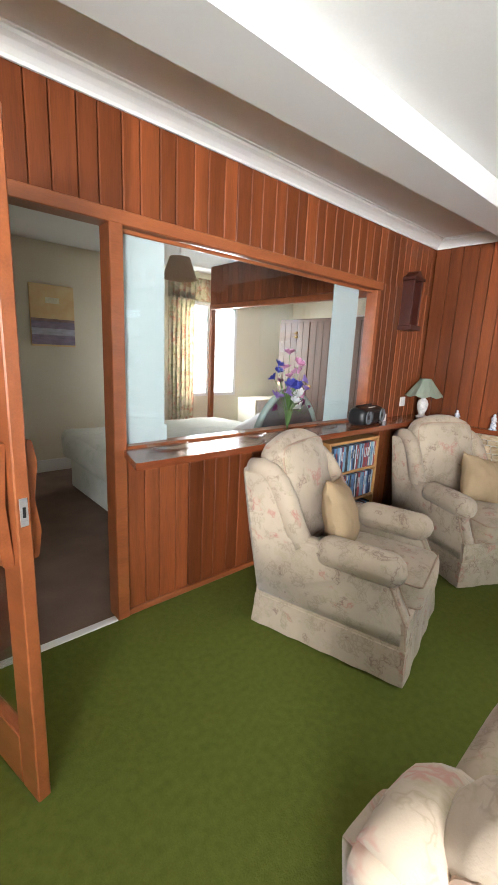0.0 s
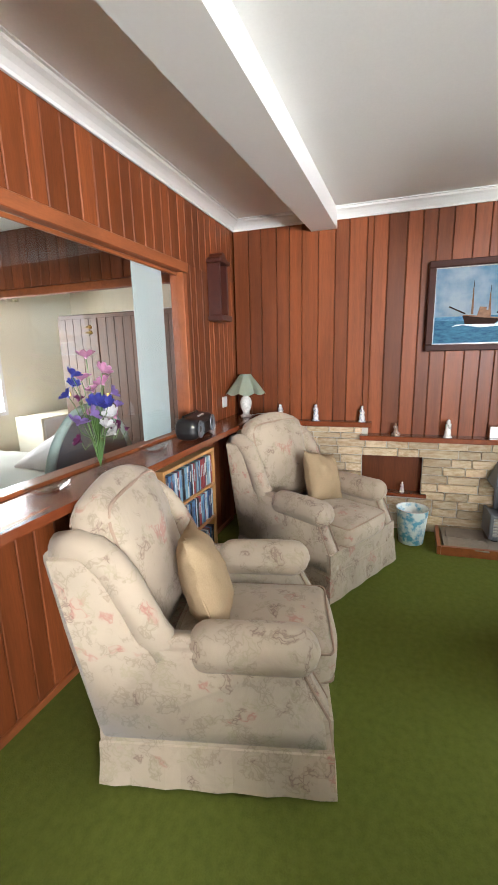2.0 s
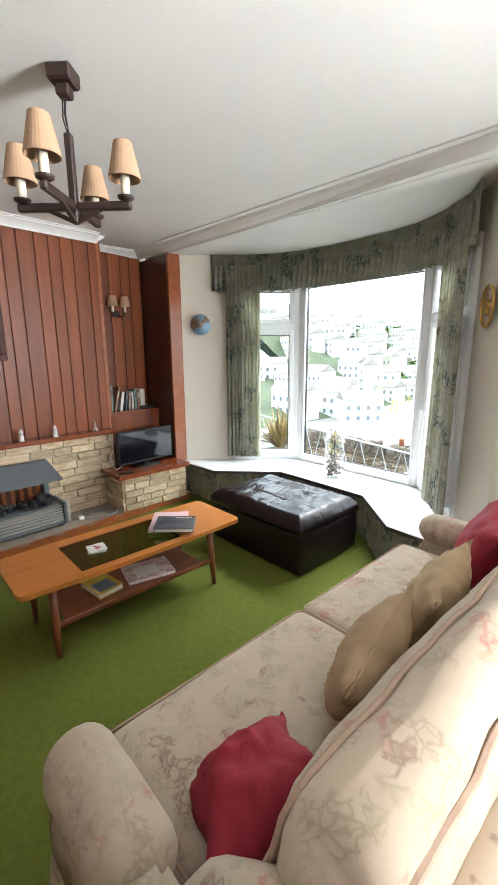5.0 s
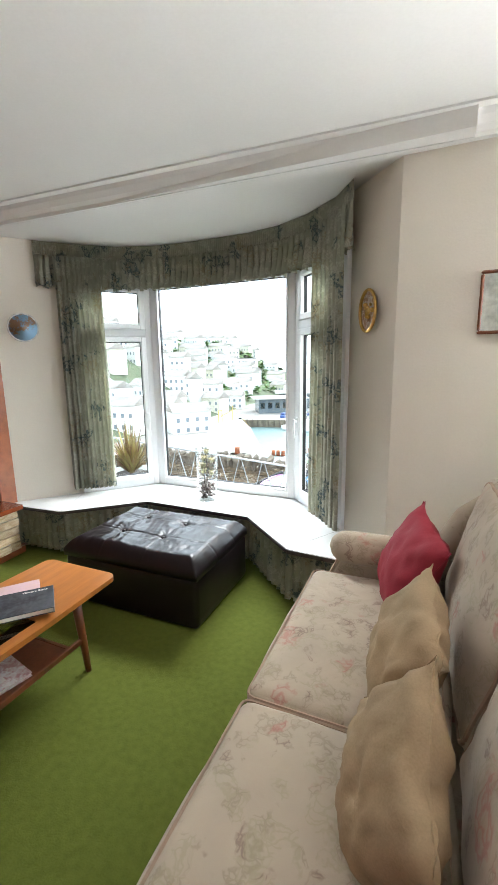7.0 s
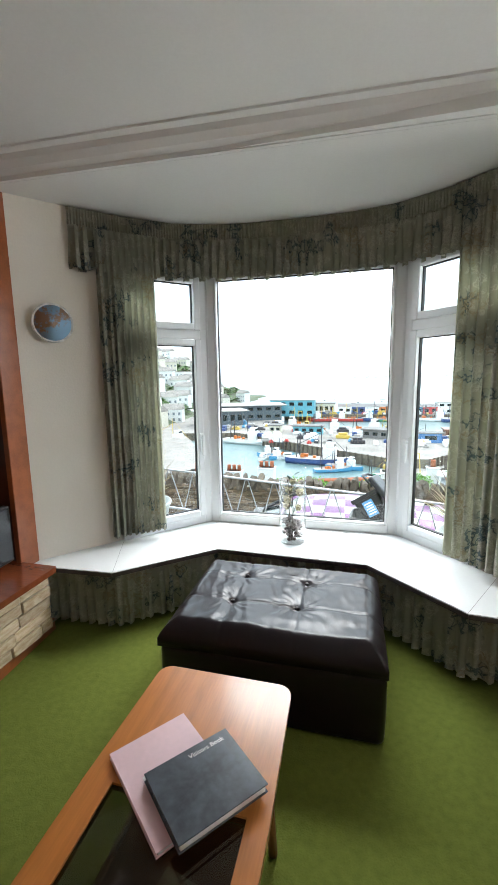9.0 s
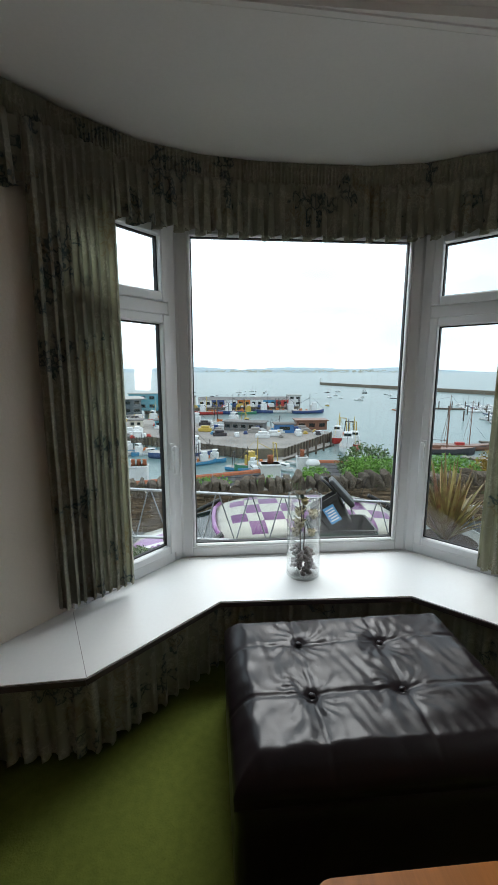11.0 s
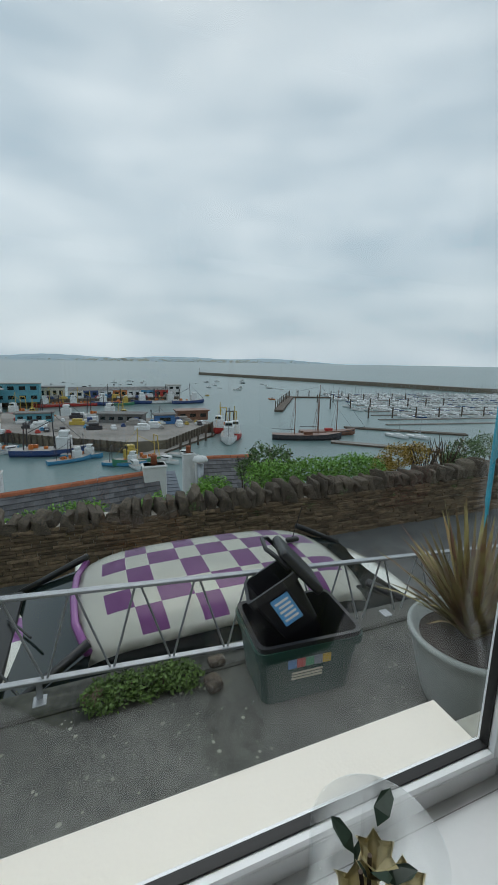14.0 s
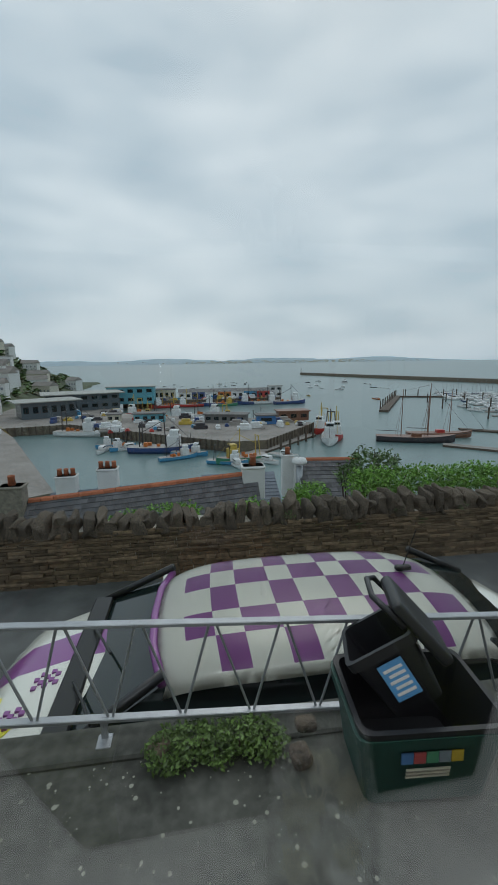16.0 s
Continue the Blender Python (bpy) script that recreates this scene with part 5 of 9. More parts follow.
for k in range(3):
    bm = bmesh.new()
    cbox(bm, -0.42, 0.42, -0.215, -0.2, 0.06 + k * 0.24, 0.28 + k * 0.24, 0.004)
    part("drawer", bm, WHITE, dr)
head = thing("curved_headboard", pose(3.95, 3.0, 0, 0, 0, 0), "curved teal and grey padded headboard standing behind the glass", "headboard")
bm = bmesh.new()
arc = [(0.42 * math.cos(radians(a)), 0, 0.55 + 0.56 * math.sin(radians(a))) for a in range(0, 181, 10)]
tube(bm, arc, 0.03, 8)
part("rim", bm, mat("teal_cloth", (0.38, 0.50, 0.46), 0.6), head, smooth=True)
bm = bmesh.new()
prism(bm, [(p[0], p[2]) for p in arc], -0.01, 0.01, m=Matrix(((1, 0, 0, 0), (0, 0, 1, 0), (0, 1, 0, 0), (0, 0, 0, 1))))
bmesh.ops.recalc_face_normals(bm, faces=bm.faces)
part("panel", bm, GREY, head)
lsh = thing("bedroom_ceiling_lamp", pose(3.55, 4.2, 2.22), "beige conical ceiling lampshade in the bedroom", "ceiling light")
bm = bmesh.new()
lathe(bm, [(0.17, -0.10), (0.10, 0.10), (0.097, 0.10), (0.167, -0.10), (0.17, -0.10)], 24, caps=False)
part("shade", bm, SHADE, lsh, smooth=True)
bm = bmesh.new()
tube(bm, [(0, 0, 0.26), (0, 0, 0.02)], 0.004, 6)
lathe(bm, [(0.015, 0.0), (0.015, 0.05)], 10)
part("flex", bm, WHITE, lsh)

# ---- on the ledge ----
LZ = 0.933


def glass_dish(x, y, r):
    t = thing("glass_dish", pose(x, y, LZ), "cut glass dish with a scalloped rim on the ledge", "dish", "glass dishes on the ledge")
    bm = bmesh.new()
    lathe(bm, [(r * 0.5, 0.0), (r * 0.55, 0.006), (r * 0.92, 0.026), (r, 0.034), (r * 0.97, 0.035), (r * 0.88, 0.03), (r * 0.5, 0.010), (0.001, 0.008)], 48, flute=0.035, k=12)
    part("bowl", bm, CLEAR, t)
    for k in range(24):
        bm = bmesh.new()
        a = k * math.pi / 12
        cbox(bm, -0.004, 0.004, -0.002, 0.002, 0, 0.02, 0.001)
        moved(bm.verts[-24:], Matrix.Rotation(a, 4, "Z") @ Matrix.Translation((r * 0.78, 0, 0.009)) @ Matrix.Rotation(0.9, 4, "Y"))
        part("cut_facet", bm, CLEAR, t)


glass_dish(2.87, 2.28, 0.085)
glass_dish(3.57, 2.26, 0.08)
glass_dish(2.27, 2.24, 0.11)

fv = thing("flower_vase", pose(3.14, 2.25, LZ), "clear glass bud vase holding pink, blue and white artificial flowers", "vase of flowers")
bm = bmesh.new()
lathe(bm, [(0.028, 0.0), (0.032, 0.01), (0.024, 0.06), (0.018, 0.11), (0.028, 0.165), (0.026, 0.166), (0.015, 0.11), (0.020, 0.06), (0.026, 0.012), (0.001, 0.008)], 20)
part("vase", bm, CLEAR, fv, smooth=True)
STEM = mat("stem_green", (0.10, 0.20, 0.05), 0.6, vary=0.2)
PET = {k: mat("petal_" + k, c, 0.6, vary=0.15) for k, c in (("pink", (0.72, 0.36, 0.56)), ("blue", (0.06, 0.07, 0.42)), ("white", (0.85, 0.85, 0.85)), ("violet", (0.36, 0.24, 0.60)), ("plum", (0.16, 0.02, 0.10)))}
rng = random.Random(11)
heads = [(0.0, 0.02, 0.50, "pink", 0.036), (0.045, -0.02, 0.44, "pink", 0.034), (-0.03, 0.03, 0.41, "pink", 0.036), (0.07, 0.0, 0.385, "pink", 0.034), (-0.11, 0, 0.43, "blue", 0.030), (-0.12, 0.02, 0.35, "blue", 0.028), (-0.02, -0.03, 0.31, "blue", 0.036), (0.05, -0.03, 0.30, "blue", 0.032), (0.13, 0.01, 0.34, "violet", 0.030), (-0.13, -0.02, 0.24, "violet", 0.040), (-0.10, 0.0, 0.165, "plum", 0.025), (0.06, -0.04, 0.25, "white", 0.036), (0.055, -0.05, 0.17, "white", 0.036), (0.12, -0.01, 0.23, "pink", 0.030), (0.15, 0.0, 0.28, "violet", 0.022), (0.20, 0, 0.16, "plum", 0.014), (-0.07, 0.02, 0.33, "plum", 0.022), (0.0, 0.0, 0.36, "pink", 0.026)]
heads += [(-0.05, -0.02, 0.27, "violet", 0.034), (0.09, 0.03, 0.31, "blue", 0.030), (0.02, 0.03, 0.26, "pink", 0.030), (0.10, -0.04, 0.19, "plum", 0.028), (0.0, -0.05, 0.21, "white", 0.030), (-0.08, 0.03, 0.39, "blue", 0.026)]
for hx, hy, hz, c, r in heads:
    r *= 1.3
    bm = bmesh.new()
    tube(bm, [(0, 0, 0.03), (hx * 0.25, hy * 0.3, 0.16), (hx * 0.8, hy * 0.8, hz - 0.04), (hx, hy, hz)], 0.0018, 5)
    part("stem", bm, STEM, fv)
    bm = bmesh.new()
    tilt = Matrix.Translation((hx, hy, hz)) @ Matrix.Rotation(rng.uniform(-0.9, 0.9), 4, "X") @ Matrix.Rotation(rng.uniform(-0.9, 0.9), 4, "Y")
    n_ = 7
    for k in range(n_):
        m_ = tilt @ Matrix.Rotation(k * 2 * math.pi / n_, 4, "Z") @ Matrix.Rotation(-0.45, 4, "Y")
        o_ = [bm.verts.new(m_ @ Vector(p)) for p in ((0.003, 0, 0), (r * 0.6, -r * 0.33, 0.004), (r, -r * 0.2, 0.009), (r * 1.06, 0, 0.006), (r, r * 0.2, 0.009), (r * 0.6, r * 0.33, 0.004))]
        bm.faces.new(o_)
    bmesh.ops.solidify(bm, geom=bm.faces[:], thickness=0.0012)
    lathe(bm, [(0.004, -0.004), (0.006, 0.003), (0.0, 0.006)], 8, tilt)
    part("flower", bm, PET[c], fv)
for k in range(16):
    bm = bmesh.new()
    a, L = rng.uniform(0, 6.28), rng.uniform(0.12, 0.22)
    dx, dy = math.cos(a) * 0.5, math.sin(a) * 0.3
    pts = [Vector((dx * L * q * q, dy * L * q * q, 0.12 + L * q)) for q in (0, 0.33, 0.66, 1)]
    ws = (0.002, 0.006, 0.005, 0.0005)
    l_ = [bm.verts.new(p + Vector((w, 0, 0))) for p, w in zip(pts, ws)]
    r_ = [bm.verts.new(p - Vector((w, 0, 0))) for p, w in zip(pts, ws)]
    for i in range(3):
        bm.faces.new((l_[i], l_[i + 1], r_[i + 1], r_[i]))
    bmesh.ops.solidify(bm, geom=bm.faces[:], thickness=0.0008)
    part("leaf", bm, STEM, fv)

radio = thing("radio", pose(4.02, 2.24, LZ, 0, 0, 10), "black portable radio cassette player with round speakers", "radio")
bm = bmesh.new()
rbox(bm, 0.40, 0.15, 0.135, 0.05, 8, Matrix.Translation((0, 0, 0.068)))
part("case", bm, BLACK, radio, smooth=True)
for x in (-0.13, 0.13):
    bm = bmesh.new()
    lathe(bm, [(0.052, 0.0), (0.052, 0.008), (0.046, 0.012), (0.040, 0.004), (0.001, 0.002)], 24, Matrix.Translation((x, -0.072, 0.068)) @ Matrix.Rotation(radians(90), 4, "X"))
    sp = part("speaker", bm, GREY, radio, smooth=True)
bm = bmesh.new()
cbox(bm, -0.06, 0.06, -0.080, -0.07, 0.03, 0.105, 0.004)
part("cassette_door", bm, BLACK, radio)
bm = bmesh.new()
tube(bm, [(-0.15, 0.02, 0.125), (-0.14, 0.03, 0.142), (0.14, 0.03, 0.142), (0.15, 0.02, 0.125)], 0.006, 8)
part("handle", bm, BLACK, radio, smooth=True)
for k in range(5):
    bm = bmesh.new()
    cbox(bm, -0.05 + k * 0.022, -0.034 + k * 0.022, -0.045, -0.03, 0.132, 0.139, 0.002)
    part("button", bm, STEEL, radio)

tl = thing("table_lamp", pose(4.89, 2.22, LZ), "white china table lamp with a sage green scalloped shade", "table lamp")
bm = bmesh.new()
lathe(bm, [(0.045, 0.0), (0.05, 0.008), (0.030, 0.02), (0.028, 0.035), (0.045, 0.08), (0.050, 0.12), (0.036, 0.155), (0.018, 0.17), (0.024, 0.19), (0.014, 0.20), (0.006, 0.205)], 28)
part("base", bm, CERAMIC, tl, smooth=True)
bm = bmesh.new()
segs = 48
ring0, ring1 = [], []
for i in range(segs):
    a = 2 * math.pi * i / segs
    f8 = abs(math.sin(4 * a))
    rb, rt = 0.165 * (0.95 + 0.05 * abs(math.cos(4 * a))), 0.045
    ring0.append(bm.verts.new((rb * math.cos(a), rb * math.sin(a), 0.200 - 0.018 * f8)))
    ring1.append(bm.verts.new((rt * math.cos(a), rt * math.sin(a), 0.345)))
for i in range(segs):
    j = (i + 1) % segs
    bm.faces.new((ring0[i], ring0[j], ring1[j], ring1[i]))
bmesh.ops.solidify(bm, geom=bm.faces[:], thickness=0.002)
part("shade", bm, SAGE, tl, "sage green fabric shade")
bm = bmesh.new()
tube(bm, [(0.04, -0.01, 0.004), (0.08, -0.05, 0.004), (0.14, -0.06, 0.004), (0.16, -0.12, 0.004), (0.12, -0.22, 0.004)], 0.003, 6)
part("flex", bm, WHITE, tl)
sock = thing("wall_socket", pose(4.80, PY - 0.002, 1.06), "white plastic wall socket on the panelling", "socket")
bm = bmesh.new()
cbox(bm, -0.043, 0.043, -0.012, 0.0, -0.043, 0.043, 0.004)
part("plate", bm, WHITE, sock)
cup = thing("small_white_box", pose(4.30, 2.26, LZ), "small white card box beside the radio", "box")
bm = bmesh.new()
cbox(bm, -0.02, 0.02, -0.02, 0.02, 0, 0.06, 0.002)
part("body", bm, PAPER, cup)

clock = thing("wall_clock", pose(4.66, PY, 1.68), "dark red-brown pendulum wall clock in a glazed case", "clock")
for q in ((-0.075, -0.055, -0.10, 0, 0.04, 0.40), (0.055, 0.075, -0.10, 0, 0.04, 0.40), (-0.055, 0.055, -0.012, 0, 0.04, 0.40), (-0.09, 0.09, -0.12, 0, 0.0, 0.04), (-0.09, 0.09, -0.115, 0, 0.40, 0.425)):
    bm = bmesh.new()
    cbox(bm, *q, 0.004)
    part("case", bm, DARKWOOD, clock)
bm = bmesh.new()
prism(bm, rounded([(-0.09, 0.425), (0.09, 0.425), (0.03, 0.455), (0.02, 0.475), (-0.02, 0.475), (-0.03, 0.455)], 0.008, 3), 0.0, 0.10, m=Matrix(((1, 0, 0, 0), (0, 0, -1, 0), (0, 1, 0, 0), (0, 0, 0, 1))))
bmesh.ops.recalc_face_normals(bm, faces=bm.faces)
part("crest", bm, DARKWOOD, clock)
bm = bmesh.new()
lathe(bm, [(0.05, 0.0), (0.05, 0.006), (0.0, 0.007)], 28, Matrix.Translation((0, -0.03, 0.32)) @ Matrix.Rotation(radians(90), 4, "X"))
dial = part("dial", bm, CERAMIC, clock)
for a, L in ((0.9, 0.035), (2.6, 0.025)):
    bm = bmesh.new()
    cbox(bm, -0.0015, 0.0015, -0.041, -0.039, 0, L, 0.0003)
    moved(bm.verts, Matrix.Translation((0, 0, 0.32)) @ Matrix.Rotation(a, 4, "Y"))
    part("pointer", bm, BLACK, dial)
bm = bmesh.new()
tube(bm, [(0, -0.05, 0.26), (0, -0.05, 0.12)], 0.002, 6)
lathe(bm, [(0.022, 0.0), (0.022, 0.004), (0.0, 0.006)], 20, Matrix.Translation((0, -0.05, 0.11)) @ Matrix.Rotation(radians(90), 4, "X"))
part("pendulum", bm, BRASS, clock)

# bookcase below the ledge
bk = thing("bookcase", pose(0, 0, 0), "light wood bookcase full of DVD cases under the ledge", "bookcase")
CX0, CX1, CY0, CY1, CT = 3.50, 4.125, 2.165, 2.33, 0.842
for nm, q in (("side", (CX0, CX0 + 0.018, CY0, CY1, 0, CT)), ("side", (CX1 - 0.018, CX1, CY0, CY1, 0, CT)), ("top", (CX0 + 0.018, CX1 - 0.018, CY0, CY1, CT - 0.02, CT)), ("shelf", (CX0 + 0.018, CX1 - 0.018, CY0, CY1, 0.59, 0.608)), ("shelf", (CX0 + 0.018, CX1 - 0.018, CY0, CY1, 0.36, 0.378)), ("shelf", (CX0 + 0.018, CX1 - 0.018, CY0, CY1, 0.10, 0.118)), ("back", (CX0 + 0.018, CX1 - 0.018, CY1 - 0.006, CY1, 0.118, CT - 0.02))):
    bm = bmesh.new()
    cbox(bm, *q, 0.002)
    part(nm, bm, PINE, bk)
SPINES = [mat("case_" + str(i), c, 0.35, vary=0.1, scale=30) for i, c in enumerate(((0.04, 0.06, 0.14), (0.55, 0.62, 0.68), (0.03, 0.03, 0.035), (0.10, 0.22, 0.40), (0.30, 0.04, 0.05), (0.62, 0.60, 0.55), (0.20, 0.36, 0.46), (0.12, 0.13, 0.15)))]
spine_cache = {}
rng = random.Random(3)
for zb, hh in ((0.608, 0.19), (0.378, 0.19), (0.118, 0.19)):
    x = CX0 + 0.025
    while x < CX1 - 0.04:
        k = rng.randrange(8)
        if k not in spine_cache:
            bm = bmesh.new()
            cbox(bm, 0, 0.0135, 0, 0.13, 0, 0.19, 0.001)
            box(bm, 0.003, 0.0105, -0.0006, 0.0002, 0.09 - 0.01 * (k % 3), 0.155, 1)
            me = bpy.data.meshes.new("dvd_case")
            bm.to_mesh(me)
            bm.free()
            me.materials.append(SPINES[k])
            me.materials.append(SPINES[(k + 5) % 8])
            spine_cache[k] = me
        o = new("dvd_case", spine_cache[k])
        o.matrix_world = pose(x, CY0 + 0.008 + rng.uniform(0, 0.008), zb, 0, rng.uniform(-1.5, 1.5) * 0.3, 0)
        tagged(o, "slim plastic film case standing upright in the bookcase", "DVD case", "film cases in the bookcase")
        x += 0.0155

# ---- mantel ornaments ----
def figurine(u, d, z, h, mt, label, kind=0, seed=0):
    """A small china piece: base, robe-like body and round top, kept plain."""
    bm = bmesh.new()
    lathe(bm, [(h * 0.20, 0), (h * 0.17, h * 0.06), (h * 0.13, h * 0.08), (h * 0.15, h * 0.28), (h * 0.10, h * 0.5), (h * 0.12, h * 0.62), (h * 0.13, h * 0.72), (h * 0.06, h * 0.80), (h * 0.075, h * 0.88), (h * 0.065, h * 0.95), (h * 0.02, h)], 14)
    for s in (-1, 1):
        tube(bm, [(s * h * 0.12, 0, h * 0.72), (s * h * 0.18, -h * 0.04, h * 0.58), (s * h * 0.07, -h * 0.12, h * 0.52)], h * 0.035, 6)
    if kind == 1:
        lathe(bm, [(h * 0.12, h * 0.08), (h * 0.10, h * 0.4), (h * 0.11, h * 0.6), (h * 0.05, h * 0.7), (h * 0.06, h * 0.8), (h * 0.01, h * 0.87)], 12, Matrix.Translation((h * 0.22, 0, 0)))
    if kind == 2:
        for k in range(4):
            lathe(bm, [(h * 0.1, 0), (h * 0.13, h * 0.12), (h * 0.05, h * 0.25)], 8, Matrix.Translation((math.cos(k * 1.6) * h * 0.22, math.sin(k * 1.6) * h * 0.15, 0)))
    for v in bm.verts:
        v.co.x *= 1.35
        v.co.y *= 1.25
        v.co += noise.noise_vector(v.co * (2.2 / h) + Vector((seed, 0, 0))) * h * 0.05
        v.co.z = max(0, v.co.z)
    p = FM @ Vector((u, d, z))
    ob = link("figurine", bm, mt, smooth=True)
    ob.matrix_world = Matrix.Translation(p)
    return tagged(ob, label, "figurine", "ornaments on the mantel")


figurine(0.40, 0.055, 0.885, 0.135, FIGURINE, "blue and white china figurine on the upper mantel", 0, 1)
figurine(0.70, 0.055, 0.885, 0.135, FIGURINE, "blue and white china figurine in a wide skirt", 0, 2)
figurine(1.07, 0.055, 0.885, 0.13, FIGURINE, "slender blue and white china figurine near the mantel step", 0, 3)
figurine(1.33, 0.08, 0.786, 0.10, EARTHEN, "brown painted bird ornament on a rocky base", 2, 4)
figurine(1.70, 0.08, 0.786, 0.135, CERAMIC, "white china group of two standing figures", 1, 5)
figurine(2.365, 0.08, 0.786, 0.10, CERAMIC, "small white china figurine with a gold trim", 0, 6)
figurine(2.63, 0.08, 0.786, 0.10, CERAMIC, "small white china figurine in a dress", 0, 7)
figurine(2.98, 0.08, 0.786, 0.085, EARTHEN, "small brown bird ornament at the mantel's end", 2, 8)
figurine(1.40, 0.05, 0.319, 0.085, CERAMIC, "white china mug-like ornament in the niche", 0, 9)
lid_ = thing("silver_photo_frame", FM @ Matrix.Translation((2.06, 0.07, 0.786)) @ Matrix.Rotation(0.3, 4, "Z"), "folding silver photo frame on the mantel", "photo frame")
for s in (-1, 1):
    bm = bmesh.new()
    cbox(bm, -0.04, 0.04, -0.003, 0.003, 0, 0.085, 0.002)
    moved(bm.verts, Matrix.Translation((s * 0.037, 0, 0)) @ Matrix.Rotation(s * 0.35, 4, "Z"))
    part("panel", bm, STEEL, lid_)

# waste bin
wb = thing("waste_bin", pose(4.90, 0.90, 0.0), "pale blue metal waste bin with a white floral print", "bin")
bm = bmesh.new()
lathe(bm, [(0.088, 0.0), (0.090, 0.004), (0.115, 0.265), (0.117, 0.27), (0.113, 0.268), (0.088, 0.01), (0.001, 0.01)], 32)
part("body", bm, mat("bin_print", (0.70, 0.76, 0.72), 0.4, scale=12, fine=30, color2=(0.10, 0.36, 0.50), lo=0.42, hi=0.52), wb, smooth=True)
bm = bmesh.new()
tube(bm, [(0.116 * math.cos(a * math.pi / 16), 0.116 * math.sin(a * math.pi / 16), 0.27) for a in range(32)], 0.004, 6, closed=True)
part("rim", bm, CERAMIC, wb, smooth=True)

# cable and plug on the hearth, cables at the television
cab = thing("power_cable", pose(0, 0, 0), "grey power cable coiled on the hearth with a white plug", "cable")
bm = bmesh.new()
tube(bm, [(4.93, -0.33, 0.08)] + [(4.94 + 0.085 * math.cos(a * 0.35 + 1.5), -0.50 + 0.145 * math.sin(a * 0.35 + 1.5), 0.071 + 0.001 * (a % 3)) for a in range(24)] + [(5.10, -0.66, 0.075)], 0.004, 6)
part("flex", bm, GREY, cab)
bm = bmesh.new()
rbox(bm, 0.045, 0.045, 0.03, 0.01, 3, Matrix.Translation((4.94, -0.325, 0.085)))
part("plug", bm, WHITE, cab, smooth=True)
cb2 = thing("television_cable", pose(0, 0, 0), "pale cable looped beside the television", "cable")
bm = bmesh.new()
tube(bm, [(5.03, -0.80, 0.45), (4.99, -0.70, 0.43), (4.98, -0.66, 0.48), (5.02, -0.665, 0.56), (5.04, -0.70, 0.60)], 0.004, 6)
part("flex", bm, CERAMIC, cb2)
rc = thing("remote_control", pose(4.88, -0.74, 0.412, 0, 0, 60), "slim black remote control on the plinth", "remote control")
bm = bmesh.new()
cbox(bm, -0.07, 0.07, -0.02, 0.02, 0, 0.016, 0.004)
part("case", bm, BLACK, rc)

# wall light in the alcove
wlt = thing("wall_light", pose(5.57, -1.08, 1.86, 0, 0, -90), "black twin-armed wall light with two beige shades", "wall light")
bm = bmesh.new()
lathe(bm, [(0.035, 0), (0.035, 0.012), (0.01, 0.02)], 16, Matrix.Rotation(radians(90), 4, "X"))
part("back_plate", bm, IRON, wlt)
for s in (-1, 1):
    bm = bmesh.new()
    tube(bm, [(0, -0.015, -0.01), (s * 0.03, -0.05, -0.03), (s * 0.06, -0.07, -0.01), (s * 0.065, -0.07, 0.015)], 0.007, 8)
    ar = part("arm", bm, IRON, wlt, smooth=True)
    bm = bmesh.new()
    lathe(bm, [(0.012, 0.0), (0.012, 0.06)], 12, Matrix.Translation((s * 0.065, -0.07, 0.015)))
    part("candle_tube", bm, CANDLE, ar, smooth=True)
    bm = bmesh.new()
    lathe(bm, [(0.055, 0.05), (0.035, 0.15), (0.033, 0.15), (0.053, 0.05), (0.055, 0.05)], 24, Matrix.Translation((s * 0.065, -0.07, 0.015)), caps=False)
    part("shade", bm, SHADE, ar)

# books and box in the alcove
rng = random.Random(8)
y = -0.86
BKM = [mat("book_" + str(i), c, 0.6, vary=0.15, scale=25) for i, c in enumerate(((0.62, 0.58, 0.48), (0.16, 0.24, 0.20), (0.35, 0.16, 0.10), (0.70, 0.68, 0.62), (0.10, 0.10, 0.12), (0.42, 0.38, 0.28)))]
for k, (w, h, tilt) in enumerate(((0.02, 0.27, 0), (0.025, 0.25, 0), (0.02, 0.24, 14), (0.03, 0.19, 10), (0.02, 0.18, 6), (0.025, 0.17, 3), (0.022, 0.18, 0), (0.03, 0.20, 0), (0.03, 0.19, 0), (0.05, 0.20, 0))):
    t = thing("book", pose(5.47, y, 0.911, tilt, 0, 0), "worn hardback book standing in the alcove", "book", "books in the alcove")
    bm = bmesh.new()
    cbox(bm, -0.06, 0.08, -w, 0, 0, h, 0.002)
    part("cover", bm, BKM[k % 6], t)
    bm = bmesh.new()
    box(bm, -0.0615, -0.06, -w + 0.004, -0.004, h * 0.6, h * 0.85)
    part("spine_label", bm, BKM[(k + 3) % 6], t)
    y -= w + 0.006 + tilt * 0.0022
rt = thing("router", pose(5.42, -1.27, 0.911), "flat black router with a blue cable", "router")
bm = bmesh.new()
rbox(bm, 0.12, 0.16, 0.03, 0.01, 4, Matrix.Translation((0, 0, 0.016)))
part("case", bm, BLACK, rt, smooth=True)
bm = bmesh.new()
tube(bm, [(-0.05, 0.02, 0.02), (-0.09, 0.03, 0.02), (-0.10, 0.02, -0.06), (-0.11, 0.0, -0.2)], 0.004, 6)
part("cable", bm, mat("blue_cable", (0.05, 0.12, 0.35), 0.4), rt)

